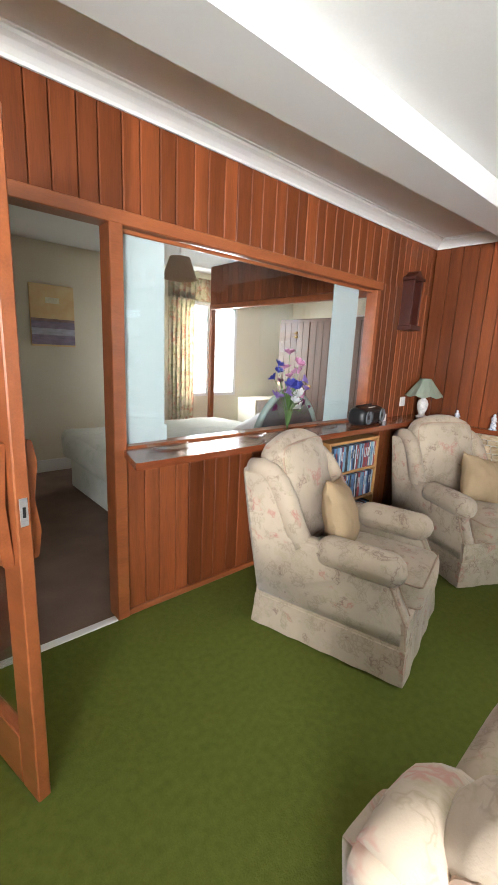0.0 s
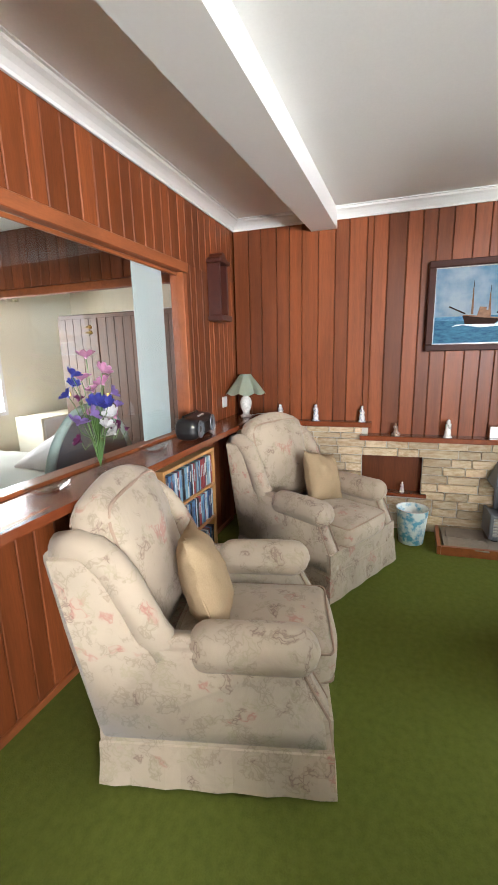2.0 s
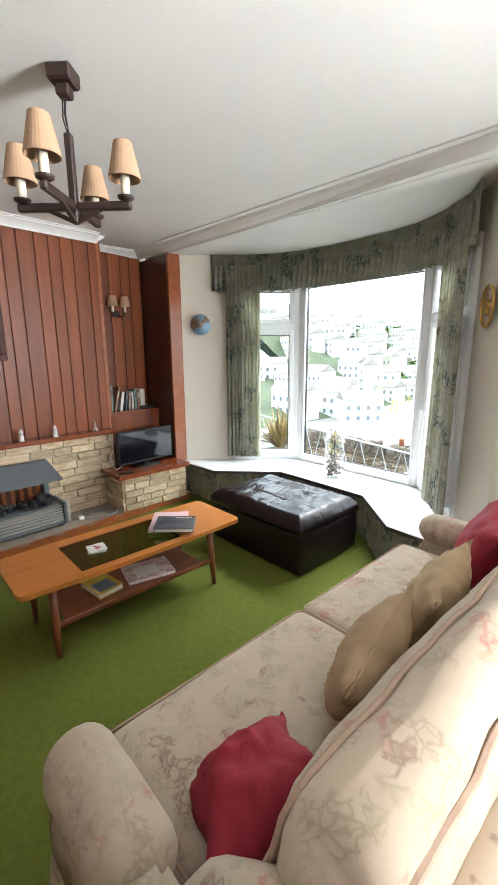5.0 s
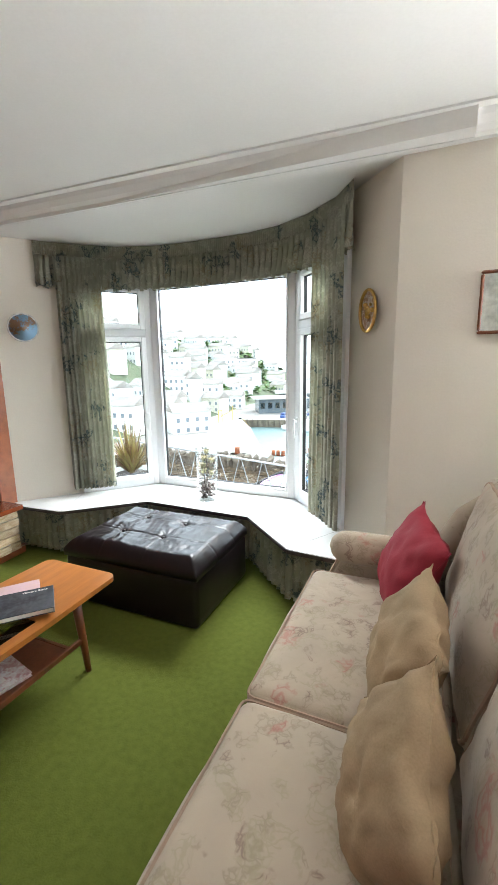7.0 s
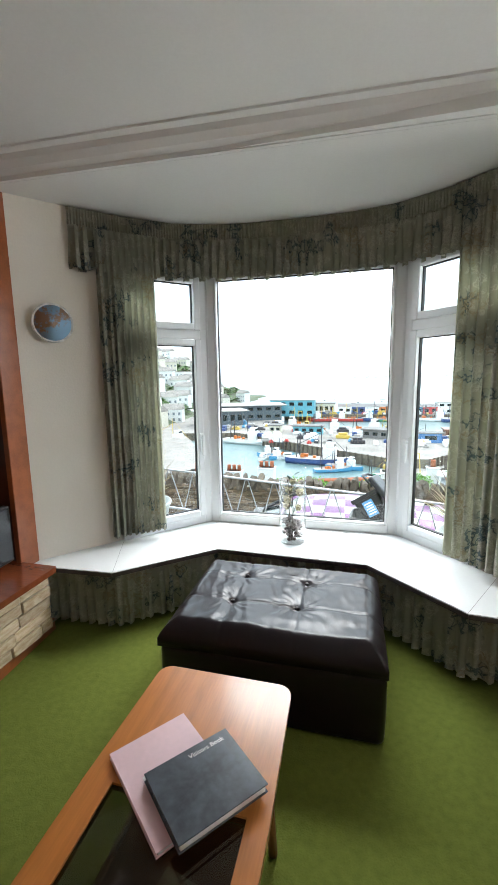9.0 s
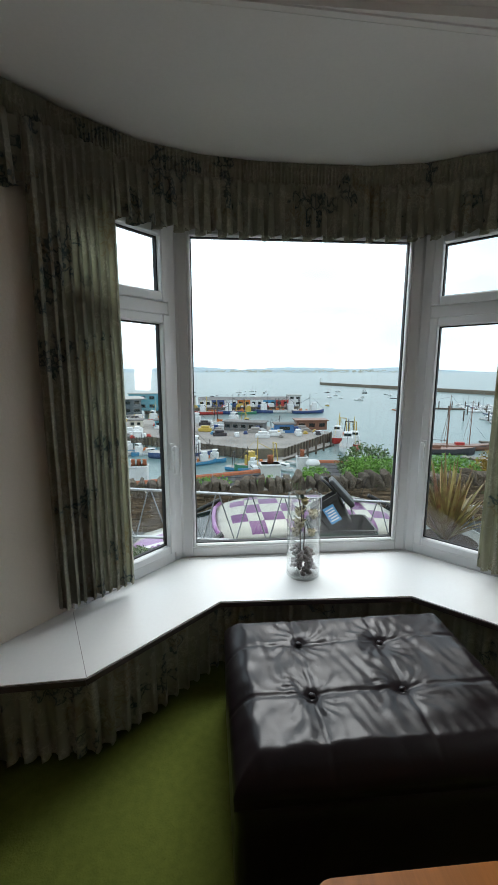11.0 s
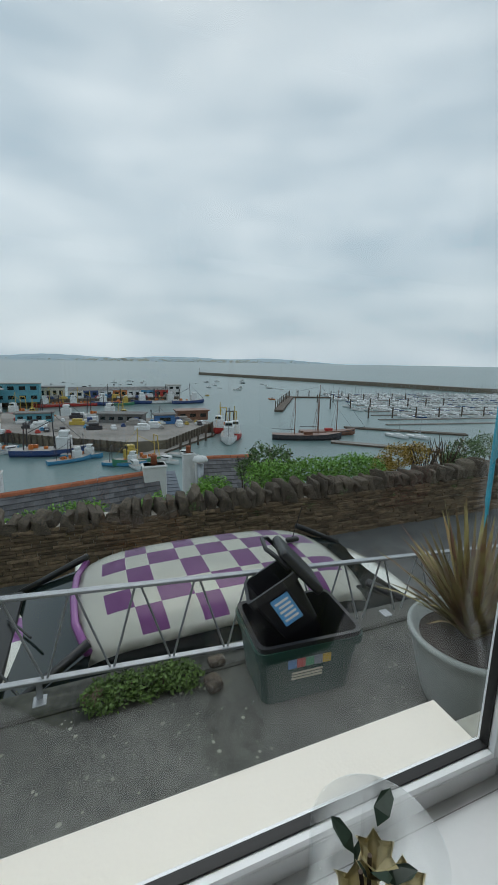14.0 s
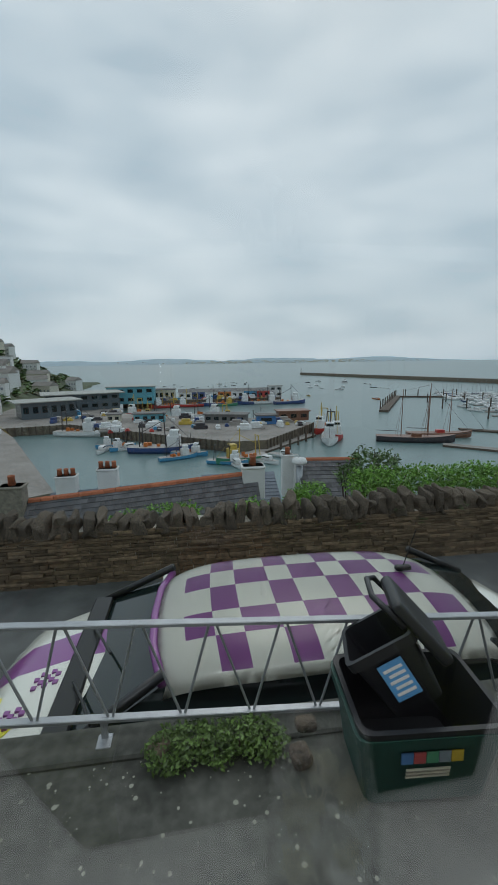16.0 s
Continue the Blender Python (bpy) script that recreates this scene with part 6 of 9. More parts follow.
# ---- things on the coffee table ----
def leaf_book(name, m, w, d, h, mt, label, cat, extra=None):
    t = thing(name, m, label, cat)
    bm = bmesh.new()
    cbox(bm, -w / 2, w / 2, -d / 2, d / 2, 0, 0.003, 0.001)
    cbox(bm, -w / 2, w / 2, -d / 2, d / 2, h - 0.003, h, 0.001)
    part("cover", bm, mt, t)
    bm = bmesh.new()
    box(bm, -w / 2 + 0.006, w / 2 - 0.006, -d / 2 + 0.004, d / 2 - 0.004, 0.003, h - 0.003)
    part("paper_block", bm, PAPER, t)
    if extra:
        bm = bmesh.new()
        for q in extra[1]:
            box(bm, q[0] * w, q[1] * w, q[2] * d, q[3] * d, h, h + 0.0008)
        part("print", bm, extra[0], t)
    return t


RINGB = mat("grey_binder", (0.085, 0.095, 0.11), 0.25, scale=14, vary=0.25, bump=0.2)
leaf_book("pink_folder", pose(3.675, -0.43, TZ + 0.001, 0, 0, -128.5), 0.226, 0.30, 0.016, PINKPAPER, "pink ring folder with printed cover on the coffee table", "folder", (PAPER, [(-0.3, 0.3, -0.2, 0.1)]))
vb = leaf_book("visitors_book", pose(3.575, -0.41, TZ + 0.019, 0, 1.0, -130.4), 0.24, 0.20, 0.024, RINGB, "dark grey padded visitors book lying on a pink folder", "book")
def words(text, size, m, mt, parent, name="lettering"):
    cu = bpy.data.curves.new(name, "FONT")
    cu.body, cu.size, cu.extrude, cu.align_x, cu.align_y = text, size, 0.0003, "CENTER", "CENTER"
    tmp = bpy.data.objects.new("tmp", cu)
    scene.collection.objects.link(tmp)
    me = bpy.data.meshes.new_from_object(tmp.evaluated_get(bpy.context.evaluated_depsgraph_get()))
    bpy.data.objects.remove(tmp)
    me.materials.clear()
    me.materials.append(mt)
    me.transform(m)
    ob = new(name, me)
    ob.parent = parent
    return ob
words("Visitors Book", 0.019, Matrix.Translation((0.045, 0.075, 0.0245)), PAPER, vb)
leaf_book("magazine", pose(3.62, 0.06, 0.174, 0, 0, 8), 0.20, 0.15, 0.03, mat("yellow_cover", (0.62, 0.46, 0.08), 0.4, vary=0.1), "stack of guide leaflets with yellow and purple covers", "magazine", (mat("blue_print", (0.18, 0.24, 0.42), 0.4), [(-0.4, 0.1, -0.3, 0.4)]))
leaf_book("magazine", pose(3.60, -0.22, 0.174, 0, 0, -12), 0.21, 0.28, 0.018, mat("mag_cover", (0.52, 0.30, 0.32), 0.3, scale=30, color2=(0.75, 0.75, 0.78), lo=0.4, hi=0.6), "glossy magazines with a white leaflet on top", "magazine", (PAPER, [(-0.3, 0.2, -0.2, 0.3)]))
cs = thing("coasters", pose(3.65, 0.06, TZ + 0.0, 0, 0, -20), "small stack of white coasters printed with red berries", "coasters")
for k in range(3):
    bm = bmesh.new()
    prism(bm, rounded([(-0.048, -0.048), (0.048, -0.048), (0.048, 0.048), (-0.048, 0.048)], 0.01, 3), -0.003 + k * 0.004, 0.0007 + k * 0.004, m=Matrix.Rotation(k * 0.12, 4, "Z"))
    part("coaster", bm, CERAMIC, cs)
bm = bmesh.new()
for x, yy in ((-0.012, 0.0), (0.014, 0.006), (0.0, -0.012)):
    lathe(bm, [(0.011, 0.0090), (0.0, 0.0096)], 12, Matrix.Translation((x, yy, 0)))
part("print", bm, REDCLOTH, cs)

# ---- bay things ----
wv = thing("glass_cylinder_vase", pose(3.616, -2.13, 0.3675), "tall clear glass cylinder with pebbles and cream silk magnolias", "vase of flowers")
bm = bmesh.new()
lathe(bm, [(0.083, 0.0), (0.086, 0.004), (0.086, 0.43), (0.083, 0.43), (0.082, 0.016), (0.001, 0.014)], 40)
part("cylinder", bm, CLEAR, wv, smooth=True)
PEB = mat("brown_pebble", (0.17, 0.13, 0.12), 0.45, scale=30, vary=0.2, rand=0.5)
rng = random.Random(4)
for i in range(70):
    bm = bmesh.new()
    bmesh.ops.create_icosphere(bm, subdivisions=2, radius=1)
    a, r = rng.uniform(0, 6.28), 0.062 * math.sqrt(rng.uniform(0.05, 1))
    sx, sy, sz = rng.uniform(0.014, 0.021), rng.uniform(0.011, 0.016), rng.uniform(0.009, 0.013)
    moved(bm.verts, Matrix.Translation((r * math.cos(a), r * math.sin(a), 0.028 + 0.12 * (i / 70))) @ Euler((rng.uniform(-1, 1), rng.uniform(-1, 1), a)).to_matrix().to_4x4() @ Matrix.Diagonal((sx, sy, sz, 1)))
    part("pebble", bm, PEB, wv, smooth=True)
SILK = mat("silk_petal", (0.78, 0.70, 0.44), 0.6, vary=0.06)
LEAFD = mat("dark_leaf", (0.05, 0.085, 0.06), 0.4, vary=0.2)
TWIG = mat("twig", (0.07, 0.045, 0.03), 0.8)
for sx, sy in ((0.0, 0.0), (0.018, 0.01)):
    bm = bmesh.new()
    tube(bm, [(sx, sy, 0.13), (sx * 1.4 - 0.004, sy, 0.22), (sx * 0.6 + 0.004, sy, 0.32), (sx * 1.2 + 0.01, sy, 0.41)], 0.003, 6)
    part("stem", bm, TWIG, wv)
for k, (px, py, pz, r) in enumerate(((0.0, 0.0, 0.37, 0.03), (0.025, 0.0, 0.31, 0.036), (-0.045, 0.01, 0.30, 0.035), (0.03, 0.02, 0.25, 0.04), (0.04, -0.01, 0.20, 0.034), (-0.04, 0.0, 0.20, 0.03))):
    r *= 1.3
    bm = bmesh.new()
    for j in range(6):
        m_ = Matrix.Translation((px, py, pz)) @ Matrix.Rotation(j * 1.05 + k, 4, "Z") @ Matrix.Rotation(-0.95, 4, "Y")
        g = [[bm.verts.new(m_ @ Vector((r * 1.3 * u, r * 0.55 * math.sin(math.pi * min(1, u + 0.08)) * v, 0.35 * r * (u - u * u) * 2 + 0.12 * r * v * v))) for v in (-1, 0, 1)] for u in (0.02, 0.35, 0.7, 1.0)]
        for a_, b_ in zip(g, g[1:]):
            for q in range(2):
                bm.faces.new((a_[q], b_[q], b_[q + 1], a_[q + 1]))
    bmesh.ops.solidify(bm, geom=bm.faces[:], thickness=0.0008)
    part("flower", bm, SILK, wv, smooth=True)
for k in range(13):
    a, z = k * 2.4, 0.17 + 0.022 * k
    bm = bmesh.new()
    r, L = 0.011, 0.048
    m_ = Matrix.Translation((0.01 + 0.02 * math.cos(a), 0.02 * math.sin(a), z)) @ Matrix.Rotation(a, 4, "Z") @ Matrix.Rotation(-0.5 - 0.2 * (k % 3), 4, "Y")
    p_ = [bm.verts.new(m_ @ Vector(q)) for q in ((0, 0, 0), (L * 0.35, -r, 0.003), (L * 0.8, -r * 0.8, 0), (L, 0, -0.004), (L * 0.8, r * 0.8, 0), (L * 0.35, r, 0.003))]
    bm.faces.new(p_)
    bmesh.ops.solidify(bm, geom=bm.faces[:], thickness=0.0008)
    part("leaf", bm, LEAFD, wv)

pl_m = Matrix.Translation((4.928, -1.648, 1.745)) @ Matrix.Rotation(radians(-38), 4, "Z") @ Matrix.Rotation(radians(90), 4, "X") @ Matrix.Rotation(radians(180), 4, "Y")
plate = thing("wall_plate", pose(4.915, -1.64, 1.745, 0, 0, 51), "round china plate painted with a harbour view, on the wall", "plate")
# the plate faces its own +y
bm = bmesh.new()
YM = Matrix.Rotation(radians(-90), 4, "X")
lathe(bm, [(0.001, 0.004), (0.06, 0.006), (0.08, 0.010), (0.108, 0.022), (0.11, 0.024), (0.106, 0.026), (0.075, 0.013), (0.001, 0.009)], 36, YM)
part("dish", bm, CERAMIC, plate, smooth=True)
bm = bmesh.new()
lathe(bm, [(0.098, 0.0235), (0.076, 0.0150), (0.001, 0.0105)], 36, YM)
part("painting", bm, mat("plate_painting", (0.30, 0.48, 0.66), 0.2, scale=9, fine=60, color2=(0.40, 0.26, 0.18), lo=0.44, hi=0.52, coat=0.3), plate, smooth=True)
ov = thing("oval_plaque", pose(2.335, -1.70, 1.715, 0, 0, -49), "oval gilt relief plaque of flowers on the bay wall", "plaque")
bm = bmesh.new()
tube(bm, [(0.072 * math.cos(a * math.pi / 18), 0.014, 0.108 * math.sin(a * math.pi / 18)) for a in range(36)], 0.009, 8, closed=True)
part("rim", bm, BRASS, ov, smooth=True)
bm = bmesh.new()
lathe(bm, [(0.07, 0.006), (0.001, 0.008)], 36, YM @ Matrix.Diagonal((1, 1.5, 1, 1)))
part("backing", bm, EARTHEN, ov)
rng = random.Random(9)
for k in range(22):
    a, r = rng.uniform(0, 6.28), rng.uniform(0.0, 0.85)
    bm = bmesh.new()
    bmesh.ops.create_icosphere(bm, subdivisions=1, radius=rng.uniform(0.009, 0.016))
    moved(bm.verts, Matrix.Translation((0.056 * r * math.cos(a), 0.014, 0.09 * r * math.sin(a))))
    part("relief_petal", bm, BRASS, ov, smooth=True)
sp_ = thing("small_picture", pose(1.72, -1.548, 1.70), "small picture with a light mount in a thin brown frame", "picture")
frame_parts(sp_, -0.11, 0.11, -0.14, 0.14, 0.015, 0.015, TEAKDARK, mat("pale_print", (0.6, 0.62, 0.56), 0.5, scale=20, vary=0.2))

# ---- outdoors ----
SEAZ = -25.0
ASPHALT = mat("asphalt", (0.145, 0.148, 0.143), 0.8, scale=3, fine=90, vary=0.25, bump=0.7, bumpd=0.01)
CONCRETE = mat("weathered_concrete", (0.12, 0.122, 0.105), 0.85, scale=2.6, fine=26, color2=(0.035, 0.037, 0.030), bump=0.12, bumpd=0.006)
STONE = mat("slate_rubble", (0.24, 0.165, 0.10), 0.9, scale=10, fine=60, color2=(0.085, 0.062, 0.040), rand=0.4, island=True, bump=0.9, bumpd=0.02)
COPING = mat("coping_stone", (0.20, 0.155, 0.11), 0.9, scale=14, fine=60, color2=(0.05, 0.042, 0.034), rand=0.3, bump=0.9, bumpd=0.03)
SEA = mat("sea_water", (0.145, 0.225, 0.222), 0.30, spec=0.35, scale=0.006, fine=0.5, vary=0.12, bump=0.35, bumpd=0.25)
SLATE = mat("roof_slate", (0.13, 0.125, 0.13), 0.7, scale=3, fine=30, vary=0.25, rand=0.35, island=True, bump=0.4, bumpd=0.01)
SLATEBLUE = mat("blue_slate", (0.17, 0.20, 0.24), 0.6, scale=0.6, fine=6, vary=0.15, bump=0.3)
TERRA = mat("terracotta", (0.48, 0.15, 0.07), 0.8, scale=8, fine=60, vary=0.15, rand=0.15, bump=0.3)
RENDERW = mat("white_render", (0.72, 0.72, 0.70), 0.85, scale=2, fine=30, vary=0.08, bump=0.2)
RENDERC = mat("cream_render", (0.62, 0.58, 0.48), 0.85, scale=2, fine=30, vary=0.08, bump=0.2)
QUAYST = mat("quay_stone", (0.24, 0.20, 0.15), 0.9, scale=0.8, fine=3.5, color2=(0.10, 0.085, 0.06), bump=0.5, bumpd=0.2)
QUAYTOP = mat("quay_paving", (0.34, 0.31, 0.28), 0.9, scale=0.12, fine=1.2, color2=(0.20, 0.18, 0.16), bump=0.2)
TIMBERD = mat("wet_timber", (0.13, 0.10, 0.075), 0.8, scale=1, fine=6, vary=0.2)
GALV = mat("galvanised_steel", (0.42, 0.44, 0.46), 0.42, metal=0.6, scale=10, fine=80, vary=0.12, bump=0.1)
LEAFG = mat("hedge_leaf", (0.19, 0.40, 0.05), 0.6, scale=4, fine=20, vary=0.25, rand=0.45, island=True, bump=0)
LEAFB = mat("shrub_leaf", (0.12, 0.21, 0.06), 0.6, scale=4, fine=20, vary=0.25, rand=0.45, island=True, bump=0)
LEAFY = mat("yellow_leaf", (0.42, 0.27, 0.03), 0.6, scale=4, fine=20, vary=0.25, rand=0.4, island=True, bump=0)
HILLG = mat("hillside", (0.13, 0.15, 0.09), 0.95, scale=0.03, fine=0.4, color2=(0.07, 0.09, 0.05), bump=1.0, bumpd=2.0)
HERB = mat("herb_leaf", (0.11, 0.19, 0.04), 0.6, scale=4, fine=20, vary=0.25, rand=0.5, island=True, bump=0)
# Pale blue-grey: the haze of distance is put into this land's colour.
HAZYLAND = mat("hazy_coast", (0.40, 0.48, 0.52), 0.95, scale=0.004, fine=0.03, color2=(0.34, 0.43, 0.47), bump=0)

simple("terrace", -3, 9, -3.77, -2.45, -1.6, -0.22, CONCRETE)
simple("terrace_kerb", -3, 9, -3.79, -3.62, -1.6, -0.20, CONCRETE, c=0.01)
simple("road", -14, 18, -7.35, -3.79, -2.2, -1.45, ASPHALT)
simple("window_ledge", 2.7, 4.5, -2.57, -2.44, 0.24, 0.32, mat("weathered_ledge", (0.42, 0.42, 0.36), 0.85, scale=14, fine=70, color2=(0.20, 0.20, 0.16), bump=0.6), c=0.01)
bm = bmesh.new()
v = [bm.verts.new(p) for p in ((-5000, -5000, SEAZ), (5000, -5000, SEAZ), (5000, 3000, SEAZ), (-5000, 3000, SEAZ))]
bm.faces.new(v)
tagged(link("water", bm, SEA), kind="structure")
# the slope below the lane
bm = bmesh.new()
rng = random.Random(2)
NX, NY = 40, 20
g = []
for j in range(NY + 1):
    row = []
    for i in range(NX + 1):
        x, y = -60 + 130 * i / NX, -7.5 - 62 * j / NY
        z = -2.6 - 24.5 * (j / NY) ** 0.7 + noise.noise(Vector((x * 0.08, y * 0.08, 0))) * 1.0 * (1 if j else 0)
        row.append(bm.verts.new((x, y, z)))
    g.append(row)
for j in range(NY):
    for i in range(NX):
        bm.faces.new((g[j][i], g[j + 1][i], g[j + 1][i + 1], g[j][i + 1]))
tagged(link("hillside", bm, HILLG), kind="structure")
simple("wall_house_front", -6, 12, -2.44, -2.42, -1.6, 0.24, RENDERC)

# boundary wall of thin slate courses with standing coping stones
WY = -7.28
simple("boundary_wall", -10, 12, -7.65, WY - 0.03, -2.4, -0.74, MORTAR)
bm = bmesh.new()
rng = random.Random(6)
z = -1.46
while z < -0.74:
    h = rng.uniform(0.030, 0.065)
    x = -8.5
    while x < 9.5:
        w = rng.uniform(0.10, 0.42)
        o = rng.uniform(-0.015, 0.03)
        cbox(bm, x, x + w - 0.006, WY - 0.06, WY + o, z, z + h - 0.005, 0.006)
        x += w
    z += h
bw = tagged(new("stone_boundary_wall"), kind="structure")
tagged(part("wall_stones", bm, STONE, bw), kind="stuff")
copes = []
for k in range(8):
    bm = bmesh.new()
    rbox(bm, 1, 1, 1, 0.14, 4, None, 0.0, 0.0)
    rr = random.Random(k)
    for v in bm.verts:
        v.co.x *= 1.0 - 0.5 * (v.co.z + 0.5)
        v.co += noise.noise_vector(v.co * 2.1 + Vector((k * 7, 0, 0))) * 0.20
    me = bpy.data.meshes.new("coping_stone")
    bm.to_mesh(me)
    bm.free()
    me.materials.append(COPING)
    me.shade_smooth()
    copes.append(me)
x, k = -8.2, 0
while x < 9.0:
    w = rng.uniform(0.10, 0.21)
    h = rng.uniform(0.20, 0.36)
    o = new("coping_stone", copes[k % 8])
    o.parent = bw
    o.matrix_world = pose(x, WY - 0.16, -0.74 + h * 0.36 + 0.012 * min(4, max(-4, -x)), rng.uniform(-6, 6), rng.uniform(-10, 10), rng.uniform(-15, 15)) @ Matrix.Diagonal((w * 1.15, 0.36, h, 1))
    x += w * 0.92
    k += 1


def foliage(name, clumps, n, size, material, label, category, twigs=0, seed=1, trunk=True):
    """A bush: stems, and a crown of small leaves set in uneven clumps (x, y, z, radius x, y, z)."""
    rr = random.Random(seed)
    t = thing(name, pose(clumps[0][0], clumps[0][1], 0), label, category)
    inv = Matrix.Translation((-clumps[0][0], -clumps[0][1], 0))
    V, F = [], []
    for i in range(n):
        c = clumps[i % len(clumps)]
        d = Vector((rr.gauss(0, 1), rr.gauss(0, 1), rr.gauss(0, 1))).normalized()
        r = rr.uniform(0.55, 1.0) * (1 + 0.35 * noise.noise(d * 2.3 + Vector((seed, i % len(clumps), 0))))
        p = Vector((c[0] + d.x * c[3] * r, c[1] + d.y * c[4] * r, c[2] + d.z * c[5] * r))
        s = size * rr.uniform(0.6, 1.25)
        q = Euler((rr.uniform(-1.1, 1.1), rr.uniform(-1.1, 1.1), rr.uniform(0, 6.28))).to_matrix()
        b0 = len(V)
        for v in ((-s, 0, 0), (0, -s * 0.5, s * 0.12), (s, 0, 0), (0, s * 0.5, s * 0.12)):
            V.append(inv @ (p + q @ Vector(v)))
        F.append((b0, b0 + 1, b0 + 2, b0 + 3))
    me = bpy.data.meshes.new("leaves")
    me.from_pydata(V, [], F)
    me.materials.append(material)
    o = new("leaves", me)
    o.parent = t
    tagged(o, kind="stuff")
    bm = bmesh.new()
    for i in range(max(3, twigs)):
        c = clumps[i % len(clumps)]
        a = rr.uniform(0, 6.28)
        k = 1.25 if twigs else 0.8
        p1 = inv @ Vector((c[0] + math.cos(a) * c[3] * k * rr.uniform(0.3, 1), c[1] + math.sin(a) * c[4] * 0.5, c[2] + c[5] * k * rr.uniform(0.4, 1)))
        p0 = inv @ Vector((c[0] + rr.uniform(-0.1, 0.1), c[1], c[2] - c[5] - 0.5))
        md = p0.lerp(p1, 0.5) + Vector((rr.uniform(-0.1, 0.1), 0, 0.05))
        tube(bm, [p0, md, p1], 0.016, 5, taper=0.25)
    part("stems", bm, TWIG, t)
    return t


foliage("privet_hedge", [(1.1 - 0.27 * k, -8.40, -0.64 + 0.03 * math.sin(k * 2), 0.32, 0.34, 0.26) for k in range(10)], 7000, 0.032, LEAFG, "bright green clipped hedge behind the boundary wall", "hedge", seed=1)
foliage("green_bush", [(2.0, -8.3, -0.80, 0.34, 0.3, 0.26), (2.2, -8.3, -0.85, 0.25, 0.25, 0.2)], 2400, 0.030, LEAFG, "rounded green bush above the wall", "bush", seed=2)
foliage("green_bush", [(2.95, -8.0, -0.86, 0.30, 0.3, 0.2), (3.15, -8.0, -0.89, 0.2, 0.2, 0.15)], 1500, 0.028, LEAFG, "low green bush behind the coping stones", "bush", seed=3)
foliage("green_bush", [(4.3, -7.9, -0.78, 0.45, 0.2, 0.15), (4.0, -7.9, -0.78, 0.25, 0.2, 0.15), (4.8, -7.9, -0.84, 0.3, 0.2, 0.12)], 1800, 0.028, LEAFG, "spreading green creeper along the wall", "bush", seed=4)
foliage("open_shrub", [(0.7, -9.3, -0.55, 0.34, 0.3, 0.30), (0.25, -9.3, -0.62, 0.30, 0.3, 0.30), (0.95, -9.3, -0.75, 0.3, 0.3, 0.22)], 1300, 0.045, LEAFB, "loose dark green shrub with visible stems", "shrub", 14, seed=5)
foliage("yellow_bush", [(-2.4, -8.8, -0.62, 0.45, 0.35, 0.30), (-2.9, -8.8, -0.60, 0.40, 0.3, 0.28), (-2.0, -8.8, -0.8, 0.3, 0.3, 0.2)], 3600, 0.028, LEAFY, "mustard yellow flowering bush beyond the wall", "bush", seed=6)
foliage("bare_shrub", [(-3.6, -8.6, -0.55, 0.6, 0.3, 0.32), (-3.0, -8.6, -0.6, 0.5, 0.3, 0.3)], 260, 0.02, LEAFY, "bare twiggy shrub behind the wall", "shrub", 46, seed=7)
foliage("green_bush", [(-4.4, -8.8, -0.62, 0.55, 0.4, 0.30), (-5.1, -8.8, -0.55, 0.5, 0.4, 0.32), (-5.9, -8.8, -0.6, 0.5, 0.4, 0.3), (-3.9, -8.7, -0.8, 0.3, 0.3, 0.2)], 4500, 0.032, LEAFB, "broad green bush at the wall's far end", "bush", seed=8)
foliage("wall_ivy", [(2.6 - 0.7 * k + 0.3 * math.sin(k * 5), WY - 0.05, -0.78 + 0.1 * math.cos(k * 3), 0.14, 0.10, 0.07) for k in range(10)], 1300, 0.020, LEAFB, "small weeds and moss growing in the wall's top", "weeds", seed=9)

# railing
rail = thing("metal_railing", pose(0, 0, 0), "grey galvanised steel railing with zigzag bars on the terrace edge", "railing")
RY = -3.72
rt_ = lambda x: 0.367 + (x - 4.58) * 0.078
for nm, off in (("top_rail", 0.0), ("bottom_rail", -0.44)):
    bm = bmesh.new()
    cbox(bm, -1.0, 7.0, -0.018, 0.018, -0.009, 0.009, 0.003)
    for v in bm.verts:
        v.co += Vector((0, RY, rt_(v.co.x) + off))
    part(nm, bm, GALV, rail)
x = -0.9
k = 0
while x < 6.9:
    for a, b in ((x, x + 0.135), (x + 0.165, x + 0.30 - 0.02)):
        za, zb = (rt_(a) - 0.43, rt_(b) - 0.01) if a == x else (rt_(a) - 0.01, rt_(b) - 0.43)
        bm = bmesh.new()
        tube(bm, [(a, RY, za), (b, RY, zb)], 0.006, 6)
        part("bar", bm, GALV, rail)
    x += 0.30
    k += 1
for x in (4.22, 2.2, 6.2, 0.4):
    bm = bmesh.new()
    cbox(bm, x - 0.014, x + 0.014, RY - 0.006, RY + 0.006, -0.205, rt_(x) - 0.43, 0.002)
    cbox(bm, x - 0.03, x + 0.03, RY - 0.02, RY + 0.05, -0.206, -0.196, 0.002)
    part("post", bm, GALV, rail)

# recycling box with a caddy in it
GREENP = mat("green_plastic", (0.012, 0.062, 0.048), 0.45, scale=6, fine=60, vary=0.15, bump=0.1)
BLACKP = mat("black_caddy_plastic", (0.016, 0.017, 0.020), 0.4, scale=8, fine=80, vary=0.15, bump=0.1)
RBX = pose(2.99, -3.47, -0.219, 0, 0, -4)
rb = thing("recycling_box", RBX, "dark green plastic recycling box with a sticker strip", "recycling box")


